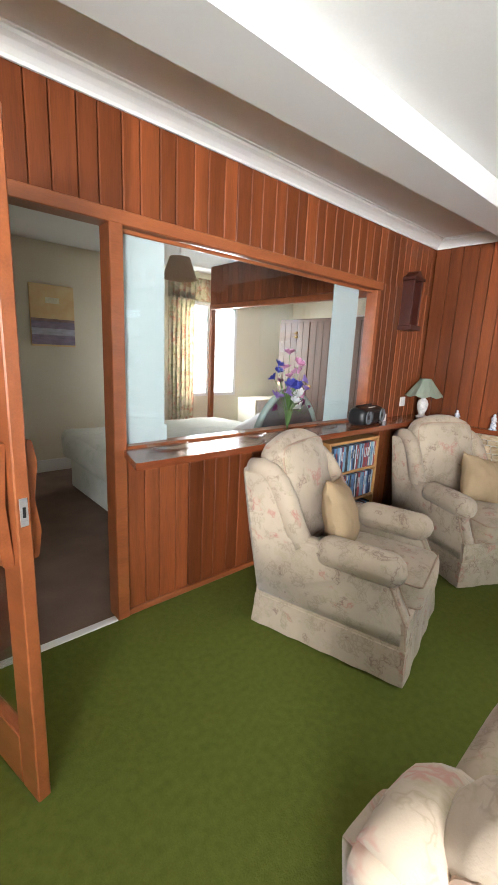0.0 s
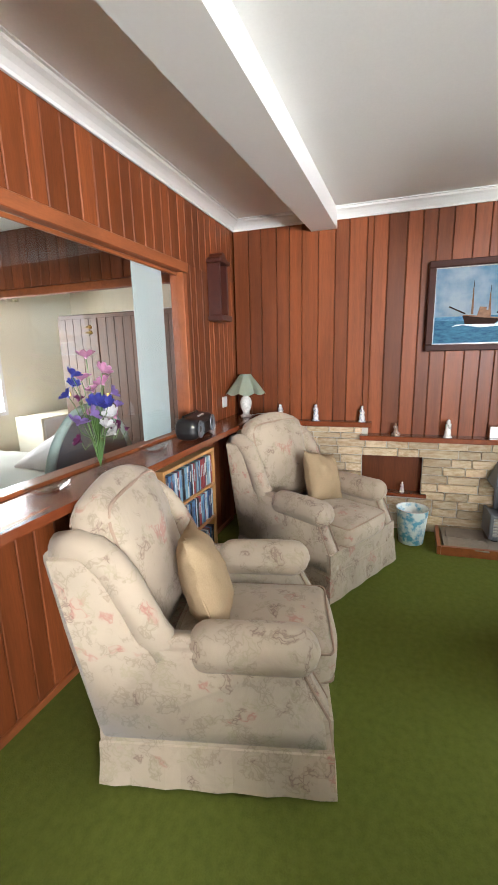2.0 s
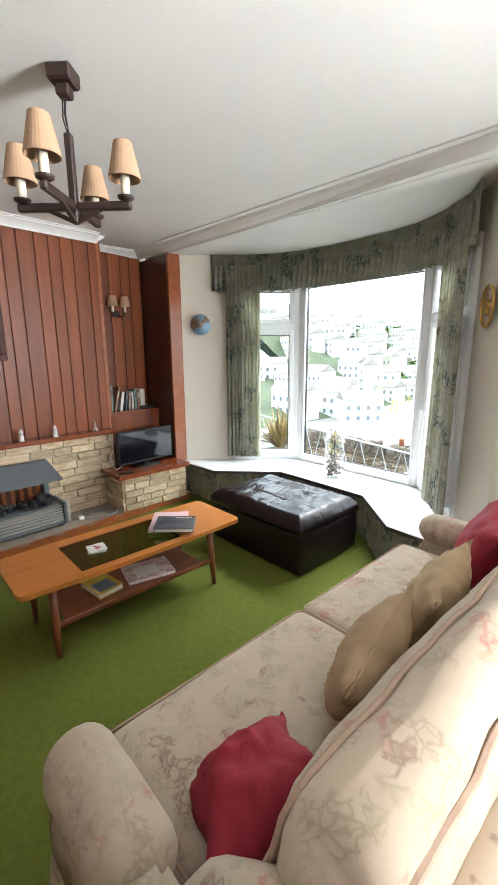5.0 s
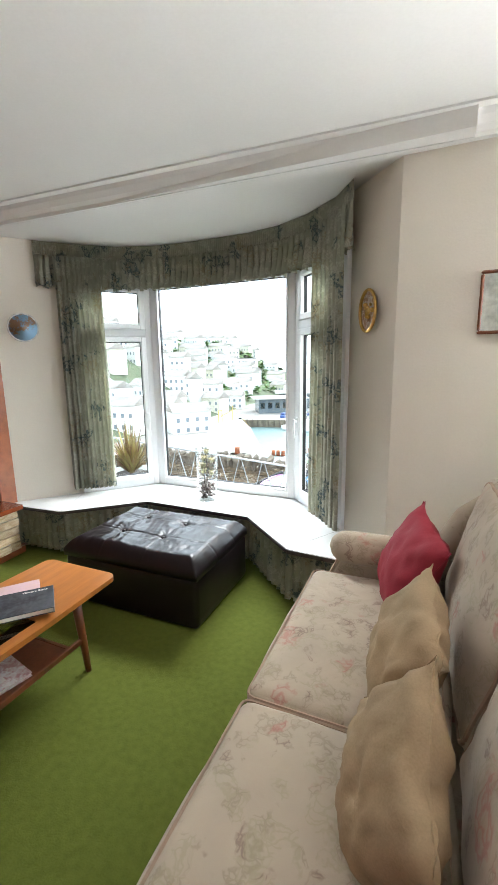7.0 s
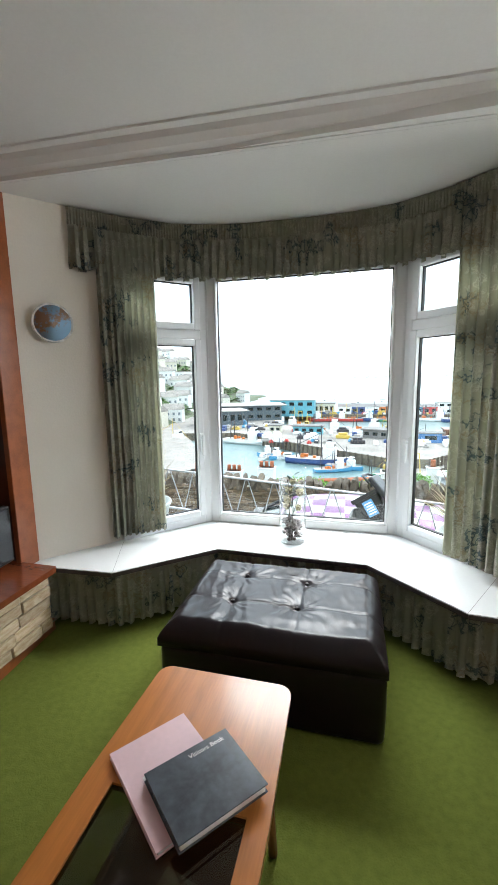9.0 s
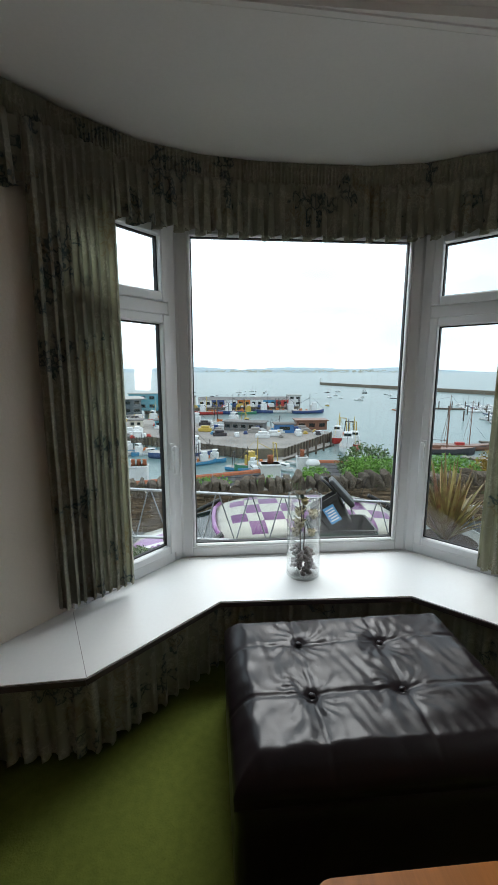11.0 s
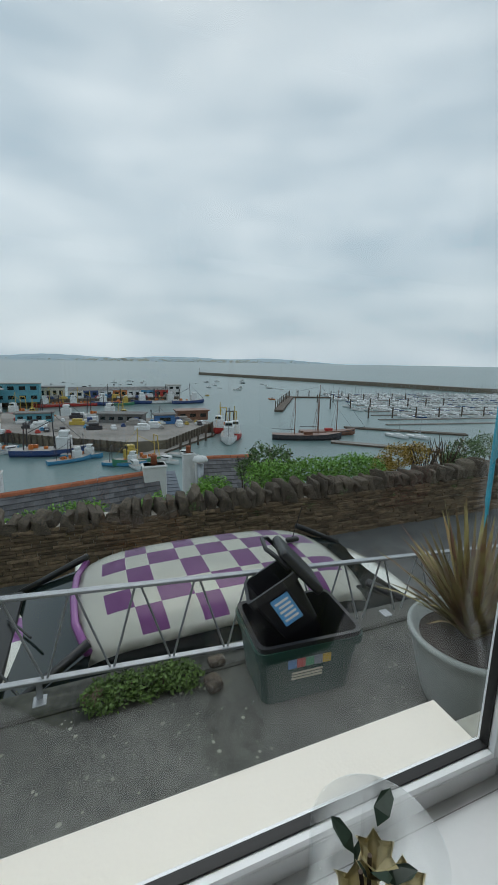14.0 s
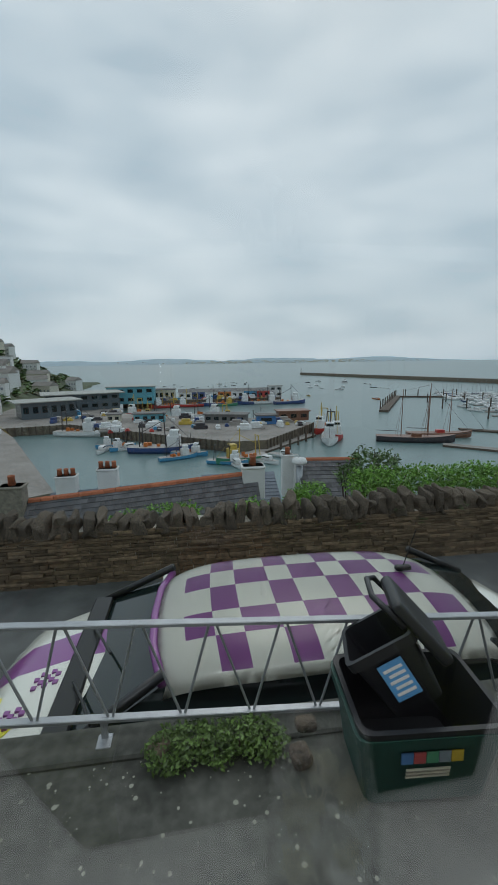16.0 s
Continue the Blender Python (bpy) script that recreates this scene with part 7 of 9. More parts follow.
def tub(bm, w0, d0, w1, d1, h, th, r=0.05, m=None):
    """An open tub that widens upward, with inner walls."""
    rings = []
    for (w, d, z) in ((w0, d0, 0), (w0 + (w1 - w0) * 0.85, d0 + (d1 - d0) * 0.85, h * 0.85), (w1 + 0.02, d1 + 0.02, h * 0.86), (w1 + 0.025, d1 + 0.025, h), (w1 - th, d1 - th, h), (w0 - th, d0 - th, th)):
        pl = rounded([(-w / 2, -d / 2), (w / 2, -d / 2), (w / 2, d / 2), (-w / 2, d / 2)], r, 4)
        rings.append([bm.verts.new(m @ Vector((x, y, z)) if m else (x, y, z)) for x, y in pl])
    n = len(rings[0])
    for a, b in zip(rings, rings[1:]):
        for i in range(n):
            j = (i + 1) % n
            bm.faces.new((a[i], a[j], b[j], b[i]))
    bm.faces.new(rings[0][::-1])
    bm.faces.new(rings[-1])


bm = bmesh.new()
tub(bm, 0.46, 0.32, 0.54, 0.38, 0.31, 0.012)
part("tub", bm, GREENP, rb, smooth=False)
bm = bmesh.new()
tub(bm, 0.40, 0.30, 0.52, 0.375, 0.30, 0.012, m=Matrix.Translation((0.0, 0.0, 0.035)))
part("inner_tub", bm, BLACKP, rb)
bm = bmesh.new()
STK = [mat("sticker_" + str(i), c, 0.4) for i, c in enumerate(((0.65, 0.45, 0.05), (0.25, 0.3, 0.35), (0.10, 0.35, 0.2), (0.55, 0.10, 0.10), (0.10, 0.25, 0.55)))]
for k in range(5):
    bm = bmesh.new()
    cbox(bm, -0.10 + k * 0.045, -0.057 + k * 0.045, 0.187, 0.193, 0.20, 0.245, 0.001)
    part("sticker", bm, STK[k], rb)
for k in range(3):
    bm = bmesh.new()
    cbox(bm, -0.06, 0.10, 0.184 - 0.003 * k, 0.190 - 0.003 * k, 0.165 - k * 0.018, 0.173 - k * 0.018, 0.001)
    part("printed_line", bm, RENDERC, rb)
cd = thing("food_caddy", pose(3.0, -3.50, 0.12, 8, 34, -12), "black food waste caddy tipped over in the recycling box", "food waste caddy")
bm = bmesh.new()
tub(bm, 0.20, 0.18, 0.26, 0.24, 0.28, 0.008, 0.03, m=Matrix.Translation((0, 0, -0.05)))
part("body", bm, BLACKP, cd)
bm = bmesh.new()
rbox(bm, 0.29, 0.27, 0.05, 0.02, 5, Matrix.Translation((-0.14, 0, 0.20)) @ Matrix.Rotation(radians(-80), 4, "Y") @ Matrix.Translation((0.0, 0, 0.02)))
cl = part("lid", bm, BLACKP, cd, smooth=True)
bm = bmesh.new()
tube(bm, [(-0.12, -0.13, 0.26), (-0.10, -0.13, 0.36), (-0.08, -0.08, 0.39), (-0.08, 0.08, 0.39), (-0.10, 0.13, 0.36), (-0.12, 0.13, 0.26)], 0.012, 8)
part("handle", bm, BLACKP, cd, smooth=True)
bm = bmesh.new()
cbox(bm, -0.05, 0.05, 0.118, 0.1225, 0.02, 0.17, 0.001)
part("label", bm, mat("blue_label", (0.12, 0.38, 0.72), 0.4), cd)
for k in range(5):
    bm = bmesh.new()
    cbox(bm, -0.038, 0.038 - 0.01 * (k % 2), 0.1225, 0.1235, 0.04 + k * 0.024, 0.052 + k * 0.024, 0.0003)
    part("printed_line", bm, PAPER, cd)

# potted spiky plant
pot = thing("potted_cordyline", pose(2.30, -3.02, -0.219), "spiky red-green cordyline in a round grey-green pot", "potted plant")
POTM = mat("glazed_pot", (0.34, 0.38, 0.36), 0.4, scale=6, fine=40, vary=0.1)
bm = bmesh.new()
lathe(bm, [(0.17, 0.0), (0.20, 0.06), (0.255, 0.28), (0.27, 0.35), (0.285, 0.36), (0.285, 0.385), (0.265, 0.385), (0.25, 0.34), (0.001, 0.33)], 40)
part("pot", bm, POTM, pot, smooth=True)
bm = bmesh.new()
lathe(bm, [(0.245, 0.333), (0.2, 0.35), (0.001, 0.355)], 24)
part("soil", bm, mat("soil", (0.045, 0.035, 0.028), 0.95, bump=1.0, bumpd=0.01), pot)
SPIKE = mat("cordyline_leaf", (0.27, 0.25, 0.085), 0.5, scale=5, fine=20, color2=(0.15, 0.06, 0.035), rand=0.35, bump=0.1)
rng = random.Random(13)
for k in range(110):
    a = rng.uniform(0, 6.28)
    el = rng.uniform(0.75, 1.5)
    L = rng.uniform(0.40, 0.72)
    w = rng.uniform(0.012, 0.021)
    bm = bmesh.new()
    dr_ = 0.05 + (1.5 - el) * 0.30
    P = []
    for q in (0, 0.25, 0.5, 0.75, 1.0):
        r = L * q * math.cos(el)
        P.append(Vector((math.cos(a) * (0.03 + r), math.sin(a) * (0.03 + r), 0.36 + L * q * math.sin(el) - dr_ * q * q * L)))
    sd = Vector((-math.sin(a), math.cos(a), 0))
    ws = (w * 0.6, w, w * 0.9, w * 0.55, 0.001)
    l1 = [bm.verts.new(p + sd * s_) for p, s_ in zip(P, ws)]
    md = [bm.verts.new(p - Vector((0, 0, s_ * 0.4))) for p, s_ in zip(P, ws)]
    l2 = [bm.verts.new(p - sd * s_) for p, s_ in zip(P, ws)]
    for i in range(4):
        bm.faces.new((l1[i], l1[i + 1], md[i + 1], md[i]))
        bm.faces.new((md[i], md[i + 1], l2[i + 1], l2[i]))
    part("leaf", bm, SPIKE, pot, smooth=True)
pot2 = copy_thing(pot, pose(5.35, -3.3, -0.219, 0, 0, 70))
foliage("herb_patch", [(3.55 + 0.1 * k, -3.60 - 0.03 * (k % 2), -0.17, 0.10, 0.11, 0.05) for k in range(5)], 3400, 0.012, HERB, "patch of small green herbs growing through the terrace", "plants", seed=15)
foliage("herb_patch", [(4.75 + 0.1 * k, -3.62, -0.17, 0.10, 0.11, 0.06) for k in range(3)], 1500, 0.012, HERB, "low green weeds at the kerb of the terrace", "plants", seed=16)
for k, (x, y) in enumerate(((3.36, -3.66), (3.98, -3.64), (3.42, -3.52))):
    bm = bmesh.new()
    rbox(bm, 0.10, 0.08, 0.06, 0.025, 3, None, 0, 0.012, k)
    o = link("loose_stone", bm, COPING, smooth=True)
    o.matrix_world = pose(x, y, -0.195, 10, 5, k * 50)
    tagged(o, "small rough stone lying by the weeds", "stone", "loose stones on the terrace")

# agent's board
sg = thing("estate_agent_board", pose(1.10, -3.9, 0.0, 0, 0, 210), "turquoise estate agent's board on a turquoise post", "sign")
TEALB = mat("turquoise_board", (0.05, 0.40, 0.55), 0.4, vary=0.04)
bm = bmesh.new()
cbox(bm, -0.30, 0.30, -0.006, 0.006, 0.72, 1.55, 0.003)
part("board", bm, TEALB, sg)
bm = bmesh.new()
cbox(bm, -0.025, 0.025, 0.008, 0.04, -0.9, 1.5, 0.003)
part("post", bm, TEALB, sg)
TM = Matrix(((1, 0, 0, 0), (0, 0, -1, -0.0075), (0, 1, 0, 0), (0, 0, 0, 1)))
for tx, sz, zz in (("ABS", 0.15, 1.18), ("01803", 0.10, 1.03), ("FOR", 0.14, 0.84)):
    words(tx, sz, Matrix.Translation((0, 0, zz)) @ TM, PAPER, sg)
bm = bmesh.new()
cbox(bm, -0.26, -0.14, -0.0085, -0.006, 1.40, 1.51, 0.001)
part("logo", bm, PAPER, sg)

# ---- the parked car ----
CARW = mat("cream_white_paint", (0.78, 0.77, 0.68), 0.2, scale=4, fine=40, vary=0.02, bump=0, coat=0.6)
CARP = mat("purple_vinyl", (0.26, 0.07, 0.27), 0.28, scale=4, fine=40, vary=0.05, bump=0, coat=0.5)
CARG = mat("car_glass", (0.012, 0.02, 0.02), 0.06, vary=0.05, bump=0)
TYRE = mat("tyre_rubber", (0.02, 0.02, 0.02), 0.8)
CY, CHW = -4.62, 0.78
car = thing("small_hatchback", pose(3.05, CY, -1.45), "small white hatchback with purple chequered roof parked in the lane", "car")


def section(x):
    """Body outline across the car at x: half width, heights of sill, waist, and roof or bonnet."""
    pts = [(-1.75, 0.62, 0.35, 0.75, 0.80), (-1.62, 0.74, 0.28, 0.84, 0.90), (-1.30, CHW, 0.22, 0.90, 0.94), (0.0, CHW, 0.20, 0.92, 0.94), (1.20, CHW, 0.20, 0.90, 0.94), (1.55, 0.76, 0.20, 0.86, 0.90), (1.95, 0.70, 0.24, 0.76, 0.80), (2.12, 0.58, 0.30, 0.62, 0.66)]
    for a, b in zip(pts, pts[1:]):
        if a[0] <= x <= b[0]:
            t = (x - a[0]) / (b[0] - a[0])
            return [p + (q - p) * t for p, q in zip(a, b)]
    return pts[-1] if x > 0 else pts[0]


bm = bmesh.new()
R = []
for i in range(40):
    x = -1.75 + 3.87 * i / 39
    _, w, z0, zw, zt = section(x)
    prof = [(-w * 0.9, z0), (-w, z0 + 0.12), (-w, zw - 0.12), (-w * 0.95, zw), (-w * 0.82, zt + 0.01), (-w * 0.4, zt + 0.05), (0, zt + 0.065), (w * 0.4, zt + 0.05), (w * 0.82, zt + 0.01), (w * 0.95, zw), (w, zw - 0.12), (w, z0 + 0.12), (w * 0.9, z0)]
    R.append([bm.verts.new((x, y, z)) for y, z in prof])
for a, b in zip(R, R[1:]):
    for i in range(len(a)):
        j = (i + 1) % len(a)
        bm.faces.new((a[i], b[i], b[j], a[j]))
bm.faces.new(R[0])
bm.faces.new(R[-1][::-1])
bmesh.ops.recalc_face_normals(bm, faces=bm.faces)
for f in bm.faces:
    c = f.calc_center_median()
    if c.x > 1.05 and c.z > 0.7 and -0.20 < c.y < -0.05 + 0.0:
        f.material_index = 1
part("body", bm, [CARW, CARP], car, smooth=True)
# glasshouse and roof
bm = bmesh.new()
gh = [(-1.45, 0.66, 0.95), (-1.10, 0.58, 1.24), (-0.86, 0.565, 1.285), (0.85, 0.565, 1.28), (1.35, 0.66, 0.96)]
R = []
xs = [(-1.55, 0.70, 0.93), (-1.02, 0.555, 1.25), (0.92, 0.555, 1.25), (1.50, 0.70, 0.93)]
base = [(-1.58, -0.72, 0.92), (1.52, -0.72, 0.92), (1.52, 0.72, 0.92), (-1.58, 0.72, 0.92)]
top = [(-0.93, -0.52, 1.205), (0.88, -0.52, 1.205), (0.88, 0.52, 1.205), (-0.93, 0.52, 1.205)]
vb_ = [bm.verts.new(p) for p in base]
vt_ = [bm.verts.new(p) for p in top]
for i in range(4):
    j = (i + 1) % 4
    bm.faces.new((vb_[i], vb_[j], vt_[j], vt_[i]))
bm.faces.new(vt_)
bmesh.ops.recalc_face_normals(bm, faces=bm.faces)
part("windows", bm, CARG, car)
bm = bmesh.new()
NXc, NYc = 36, 24
grid = []
for i in range(NXc + 1):
    row = []
    for j in range(NYc + 1):
        u, v = 2 * i / NXc - 1, 2 * j / NYc - 1
        ex = 1.03 * u * (1 - 0.06 * v * v)
        ey = 0.65 * v * (1 - 0.10 * abs(u) ** 4)
        z = 1.335 - 0.035 * u * u - 0.04 * v * v - 0.075 * abs(u) ** 7 - 0.075 * abs(v) ** 7
        row.append(bm.verts.new((ex, ey, z)))
    grid.append(row)
for i in range(NXc):
    for j in range(NYc):
        f = bm.faces.new((grid[i][j], grid[i + 1][j], grid[i + 1][j + 1], grid[i][j + 1]))
        if 2 <= i < 33 and 1 <= j < 23:
            f.material_index = (((i - 2) // 3.45) + ((j - 1) // 4.4)) % 2 > 0.5
bmesh.ops.solidify(bm, geom=bm.faces[:], thickness=0.05)
part("roof", bm, [CARW, CARP], car, "white roof with purple vinyl squares", smooth=True)
bm = bmesh.new()
tube(bm, [(0.96, -0.57, 1.195), (1.03, -0.3, 1.215), (1.045, 0, 1.222), (1.03, 0.3, 1.215), (0.96, 0.57, 1.195)], 0.026, 8)
part("windscreen_header", bm, CARP, car, smooth=True)
for s in (-1, 1):
    for a, b in (((0.95, s * 0.56, 1.25), (1.52, s * 0.70, 0.93)), ((-0.98, s * 0.56, 1.25), (-1.56, s * 0.70, 0.93)), ((-0.05, s * 0.585, 1.25), (-0.02, s * 0.74, 0.93))):
        bm = bmesh.new()
        tube(bm, [a, b], 0.028, 8)
        part("pillar", bm, BLACK, car, smooth=True)
    for x in (-1.05, 1.35):
        bm = bmesh.new()
        lathe(bm, [(0.28, -0.09), (0.30, -0.06), (0.30, 0.06), (0.28, 0.09)], 28, Matrix.Translation((x, s * 0.70, 0.30)) @ Matrix.Rotation(radians(90), 4, "X"))
        wh = part("wheel", bm, TYRE, car, smooth=True)
        bm = bmesh.new()
        lathe(bm, [(0.18, -0.005), (0.17, 0.012), (0.05, 0.02), (0.0, 0.02)], 24, Matrix.Translation((x, s * 0.785, 0.30)) @ Matrix.Rotation(radians(-90 * s), 4, "X"))
        part("rim", bm, STEEL, wh)
    bm = bmesh.new()
    rbox(bm, 0.10, 0.18, 0.11, 0.04, 3, Matrix.Translation((1.02, s * 0.86, 0.98)))
    part("wing_mirror", bm, CARW, car, smooth=True)
bm = bmesh.new()
cbox(bm, 1.44, 1.58, -0.66, 0.66, 0.955, 0.985, 0.01)
part("scuttle", bm, BLACK, car)
for y in (-0.25, 0.25):
    bm = bmesh.new()
    tube(bm, [(1.50, y, 1.0), (1.40, y + 0.2, 1.05), (1.30, y + 0.42, 1.10)], 0.008, 6)
    part("wiper", bm, BLACK, car)
bm = bmesh.new()
rbox(bm, 0.12, 0.05, 0.04, 0.018, 3, Matrix.Translation((-0.70, -0.12, 1.34)))
tube(bm, [(-0.70, -0.12, 1.35), (-0.78, -0.12, 1.62)], 0.004, 6)
part("antenna", bm, BLACK, car)
for (bx, by, nx_, ny_) in ((1.75, 0.28, 6, 4), (1.62, 0.05, 5, 4)):
    for i in range(nx_):
        for j in range(ny_):
            if (i + j) % 2:
                bm = bmesh.new()
                x0_, y0_ = bx + i * 0.032, by + j * 0.032
                zz = section(x0_)[4] + 0.062 - 0.06 * abs(y0_) ** 1.5
                cbox(bm, x0_, x0_ + 0.03, y0_, y0_ + 0.03, zz - 0.02, zz + 0.004, 0.001)
                part("flag_square", bm, CARP, car)
bm = bmesh.new()
lathe(bm, [(0.17, 0.0), (0.17, 0.006), (0.0, 0.007)], 28, Matrix.Translation((1.93, 0.30, 0.842)) @ Matrix.Rotation(radians(12), 4, "Y"))
part("badge", bm, mat("yellow_badge", (0.80, 0.75, 0.08), 0.4), car)
bm = bmesh.new()
for k in range(3):
    cbox(bm, 1.87 + k * 0.05, 1.895 + k * 0.05, 0.22, 0.38, 0.838, 0.856 - k * 0.004, 0.001)
part("badge_mark", bm, CARP, car)

# ---- roofs below the lane ----
def slate_roof(name, p0, p1, drop, run, label, rows=16, wslate=0.30, material=SLATE, tiles=True):
    """A pitched roof towards the lane: ridge from p0 to p1, falling by drop over run towards +y, with laid slates."""
    t = thing(name, pose(0, 0, 0), label, "house")
    p0, p1 = Vector(p0), Vector(p1)
    d = p1 - p0
    L = d.length
    d.normalize()
    sl = Vector((0, run, -drop))
    SL = sl.length
    sl.normalize()
    nrm = sl.cross(d)
    if nrm.z < 0:
        nrm = -nrm
    rr = random.Random(len(name))
    V, F = [], []
    for r in range(rows):
        s0, s1 = SL * r / rows, SL * (r + 1.12) / rows
        x = -wslate * (0.5 if r % 2 else 0.0)
        while x < L:
            a, b = max(0, x), min(L, x + wslate - 0.008)
            if b - a > 0.03:
                lift = rr.uniform(0.004, 0.016)
                k = len(V)
                for (u, s, h) in ((a, s0, 0.004), (b, s0, 0.004), (b, s1, 0.018 + lift), (a, s1, 0.018 + lift), (b, s1, lift - 0.004), (a, s1, lift - 0.004)):
                    V.append(p0 + d * u + sl * s + nrm * h)
                F += [(k, k + 3, k + 2, k + 1), (k + 3, k + 5, k + 4, k + 2)]
            x += wslate
    me = bpy.data.meshes.new("slates")
    me.from_pydata(V, [], F)
    me.materials.append(material)
    o = new("slates", me)
    o.parent = t
    tagged(o, kind="stuff")
    bm = bmesh.new()
    q = [p0, p1, p1 + sl * SL, p0 + sl * SL, p0 + Vector((0, -run, -drop)), p1 + Vector((0, -run, -drop))]
    vs = [bm.verts.new(v - Vector((0, 0, 0.01))) for v in q]
    bm.faces.new((vs[0], vs[1], vs[2], vs[3]))
    bm.faces.new((vs[1], vs[0], vs[4], vs[5]))
    part("roof", bm, SLATEBLUE, t)
    bm = bmesh.new()
    lo = [v - Vector((0, 0, 0.05)) for v in (q[3], q[2], q[5], q[4])]
    a = [bm.verts.new(v) for v in lo]
    b = [bm.verts.new(v - Vector((0, 0, 6))) for v in lo]
    for i in range(4):
        j = (i + 1) % 4
        bm.faces.new((a[i], a[j], b[j], b[i]))
    for e_, s_ in ((0, 3), (1, 2)):
        bm.faces.new((a[e_], a[s_], bm.verts.new((p0 if e_ == 0 else p1) - Vector((0, 0, 0.05)))))
    bmesh.ops.recalc_face_normals(bm, faces=bm.faces)
    part("wall", bm, RENDERW, t)
    if tiles:
        n = int(L / 0.42)
        for i in range(n):
            bm = bmesh.new()
            u0, u1 = L * i / n, L * (i + 1) / n - 0.012
            c = []
            for u in (u0, u1):
                for dy, dz in ((0.13, -0.06), (0.09, 0.03), (0.0, 0.075), (-0.09, 0.03), (-0.13, -0.06)):
                    c.append(bm.verts.new(p0 + d * u + Vector((0, dy, dz))))
            for k in range(4):
                bm.faces.new((c[k], c[k + 5], c[k + 6], c[k + 1]))
            bm.faces.new(c[:5])
            bm.faces.new(c[5:][::-1])
            bmesh.ops.recalc_face_normals(bm, faces=bm.faces)
            part("ridge_tile", bm, TERRA, t)
    return t


rr = random.Random(77)
bm = bmesh.new()
for k in range(1500):
    x, y, r = rr.uniform(1.5, 6), rr.uniform(-3.72, -2.7), 0.0012 + 0.010 * rr.random() ** 5
    a = rr.uniform(0, 1)
    bm.faces.new([bm.verts.new((x + r * rr.uniform(0.7, 1.2) * math.cos(a + q * 1.047), y + r * math.sin(a + q * 1.047), -0.216)) for q in range(6)])
tagged(link("lichen_spots", bm, mat("lichen", (0.30, 0.31, 0.25), 0.9, vary=0.1)), kind="stuff")
h1_ = slate_roof("terraced_house", (1.6, -17.0, -2.75), (9.8, -17.0, -3.40), 2.6, 3.4, "house below with a dark slate roof and orange ridge tiles", 20)
h2_ = slate_roof("terraced_house", (5.2, -24.0, -5.0), (11.5, -24.0, -5.3), 1.6, 2.6, "house further down with a blue-grey slate roof", 10, 0.5, SLATEBLUE, False)
h3_ = slate_roof("terraced_house", (-4.2, -21.5, -3.55), (-1.0, -21.5, -3.45), 1.7, 2.6, "small white house with a dark slate roof and red ridge", 12, 0.35, SLATE, True)
h4_ = slate_roof("terraced_house", (-0.6, -25, -5.0), (3.6, -25, -5.0), 1.2, 2.6, "low house with a grey roof near the harbour", 10, 0.5, SLATEBLUE, False)
h5_ = slate_roof("terraced_house", (-7.6, -30, -6.0), (-3.4, -30, -6.0), 1.6, 2.6, "house with a plain grey roof near the water", 10, 0.5, SLATEBLUE, False)


def chimney(x, y, z0, z1, w, mt, pots, label):
    t = thing("chimney", pose(x, y, 0), label, "chimney")
    bm = bmesh.new()
    cbox(bm, -w / 2, w / 2, -w * 0.35, w * 0.35, z0, z1, 0.03)
    cbox(bm, -w / 2 - 0.04, w / 2 + 0.04, -w * 0.35 - 0.04, w * 0.35 + 0.04, z1 - 0.10, z1, 0.03)
    part("stack", bm, mt, t)
    for k in range(pots):
        bm = bmesh.new()
        px = (k - (pots - 1) / 2) * w / max(1, pots)
        lathe(bm, [(0.13, z1 - 0.01), (0.11, z1 + 0.28), (0.125, z1 + 0.30), (0.125, z1 + 0.34), (0.09, z1 + 0.34), (0.09, z1 + 0.1)], 14, Matrix.Translation((px, 0, 0)))
        part("chimney_pot", bm, TERRA, t, smooth=True)


chimney(1.75, -16.9, -3.7, -2.45, 0.82, RENDERW, 1, "white rendered chimney stack with one clay pot")
chimney(10.2, -16.8, -4.6, -2.75, 0.78, mat("old_stucco", (0.30, 0.27, 0.22), 0.9, vary=0.25), 1, "weathered stone chimney stack with a tall pot")
chimney(8.5, -23.9, -5.6, -4.05, 1.0, RENDERW, 3, "white chimney stack with three clay pots")
chimney(10.6, -23.9, -5.8, -4.35, 1.0, RENDERW, 3, "white chimney stack with three clay pots")
chimney(-0.55, -21.2, -5.2, -3.1, 0.55, RENDERW, 1, "narrow white chimney stack beside a slate roof")
fl = thing("metal_flue", pose(-1.0, -20.6, 0), "steel flue pipe with a white domed cowl", "flue")
bm = bmesh.new()
lathe(bm, [(0.16, -5.5), (0.16, -3.55)], 16)
part("pipe", bm, GALV, fl, smooth=True)
bm = bmesh.new()
lathe(bm, [(0.36, -3.42), (0.38, -3.36), (0.30, -3.20), (0.001, -3.14)], 20)
part("cowl", bm, RENDERW, fl, smooth=True)
pv = thing("garden_pavilion", pose(-14.5, -42, 0), "small pavilion with a pointed grey roof near the water", "pavilion")
bm = bmesh.new()
lathe(bm, [(2.0, -11.2), (0.02, -9.6)], 6)
part("roof", bm, SLATEBLUE, pv)
bm = bmesh.new()
lathe(bm, [(1.7, -14.5), (1.7, -11.2)], 6)
part("wall", bm, RENDERC, pv)

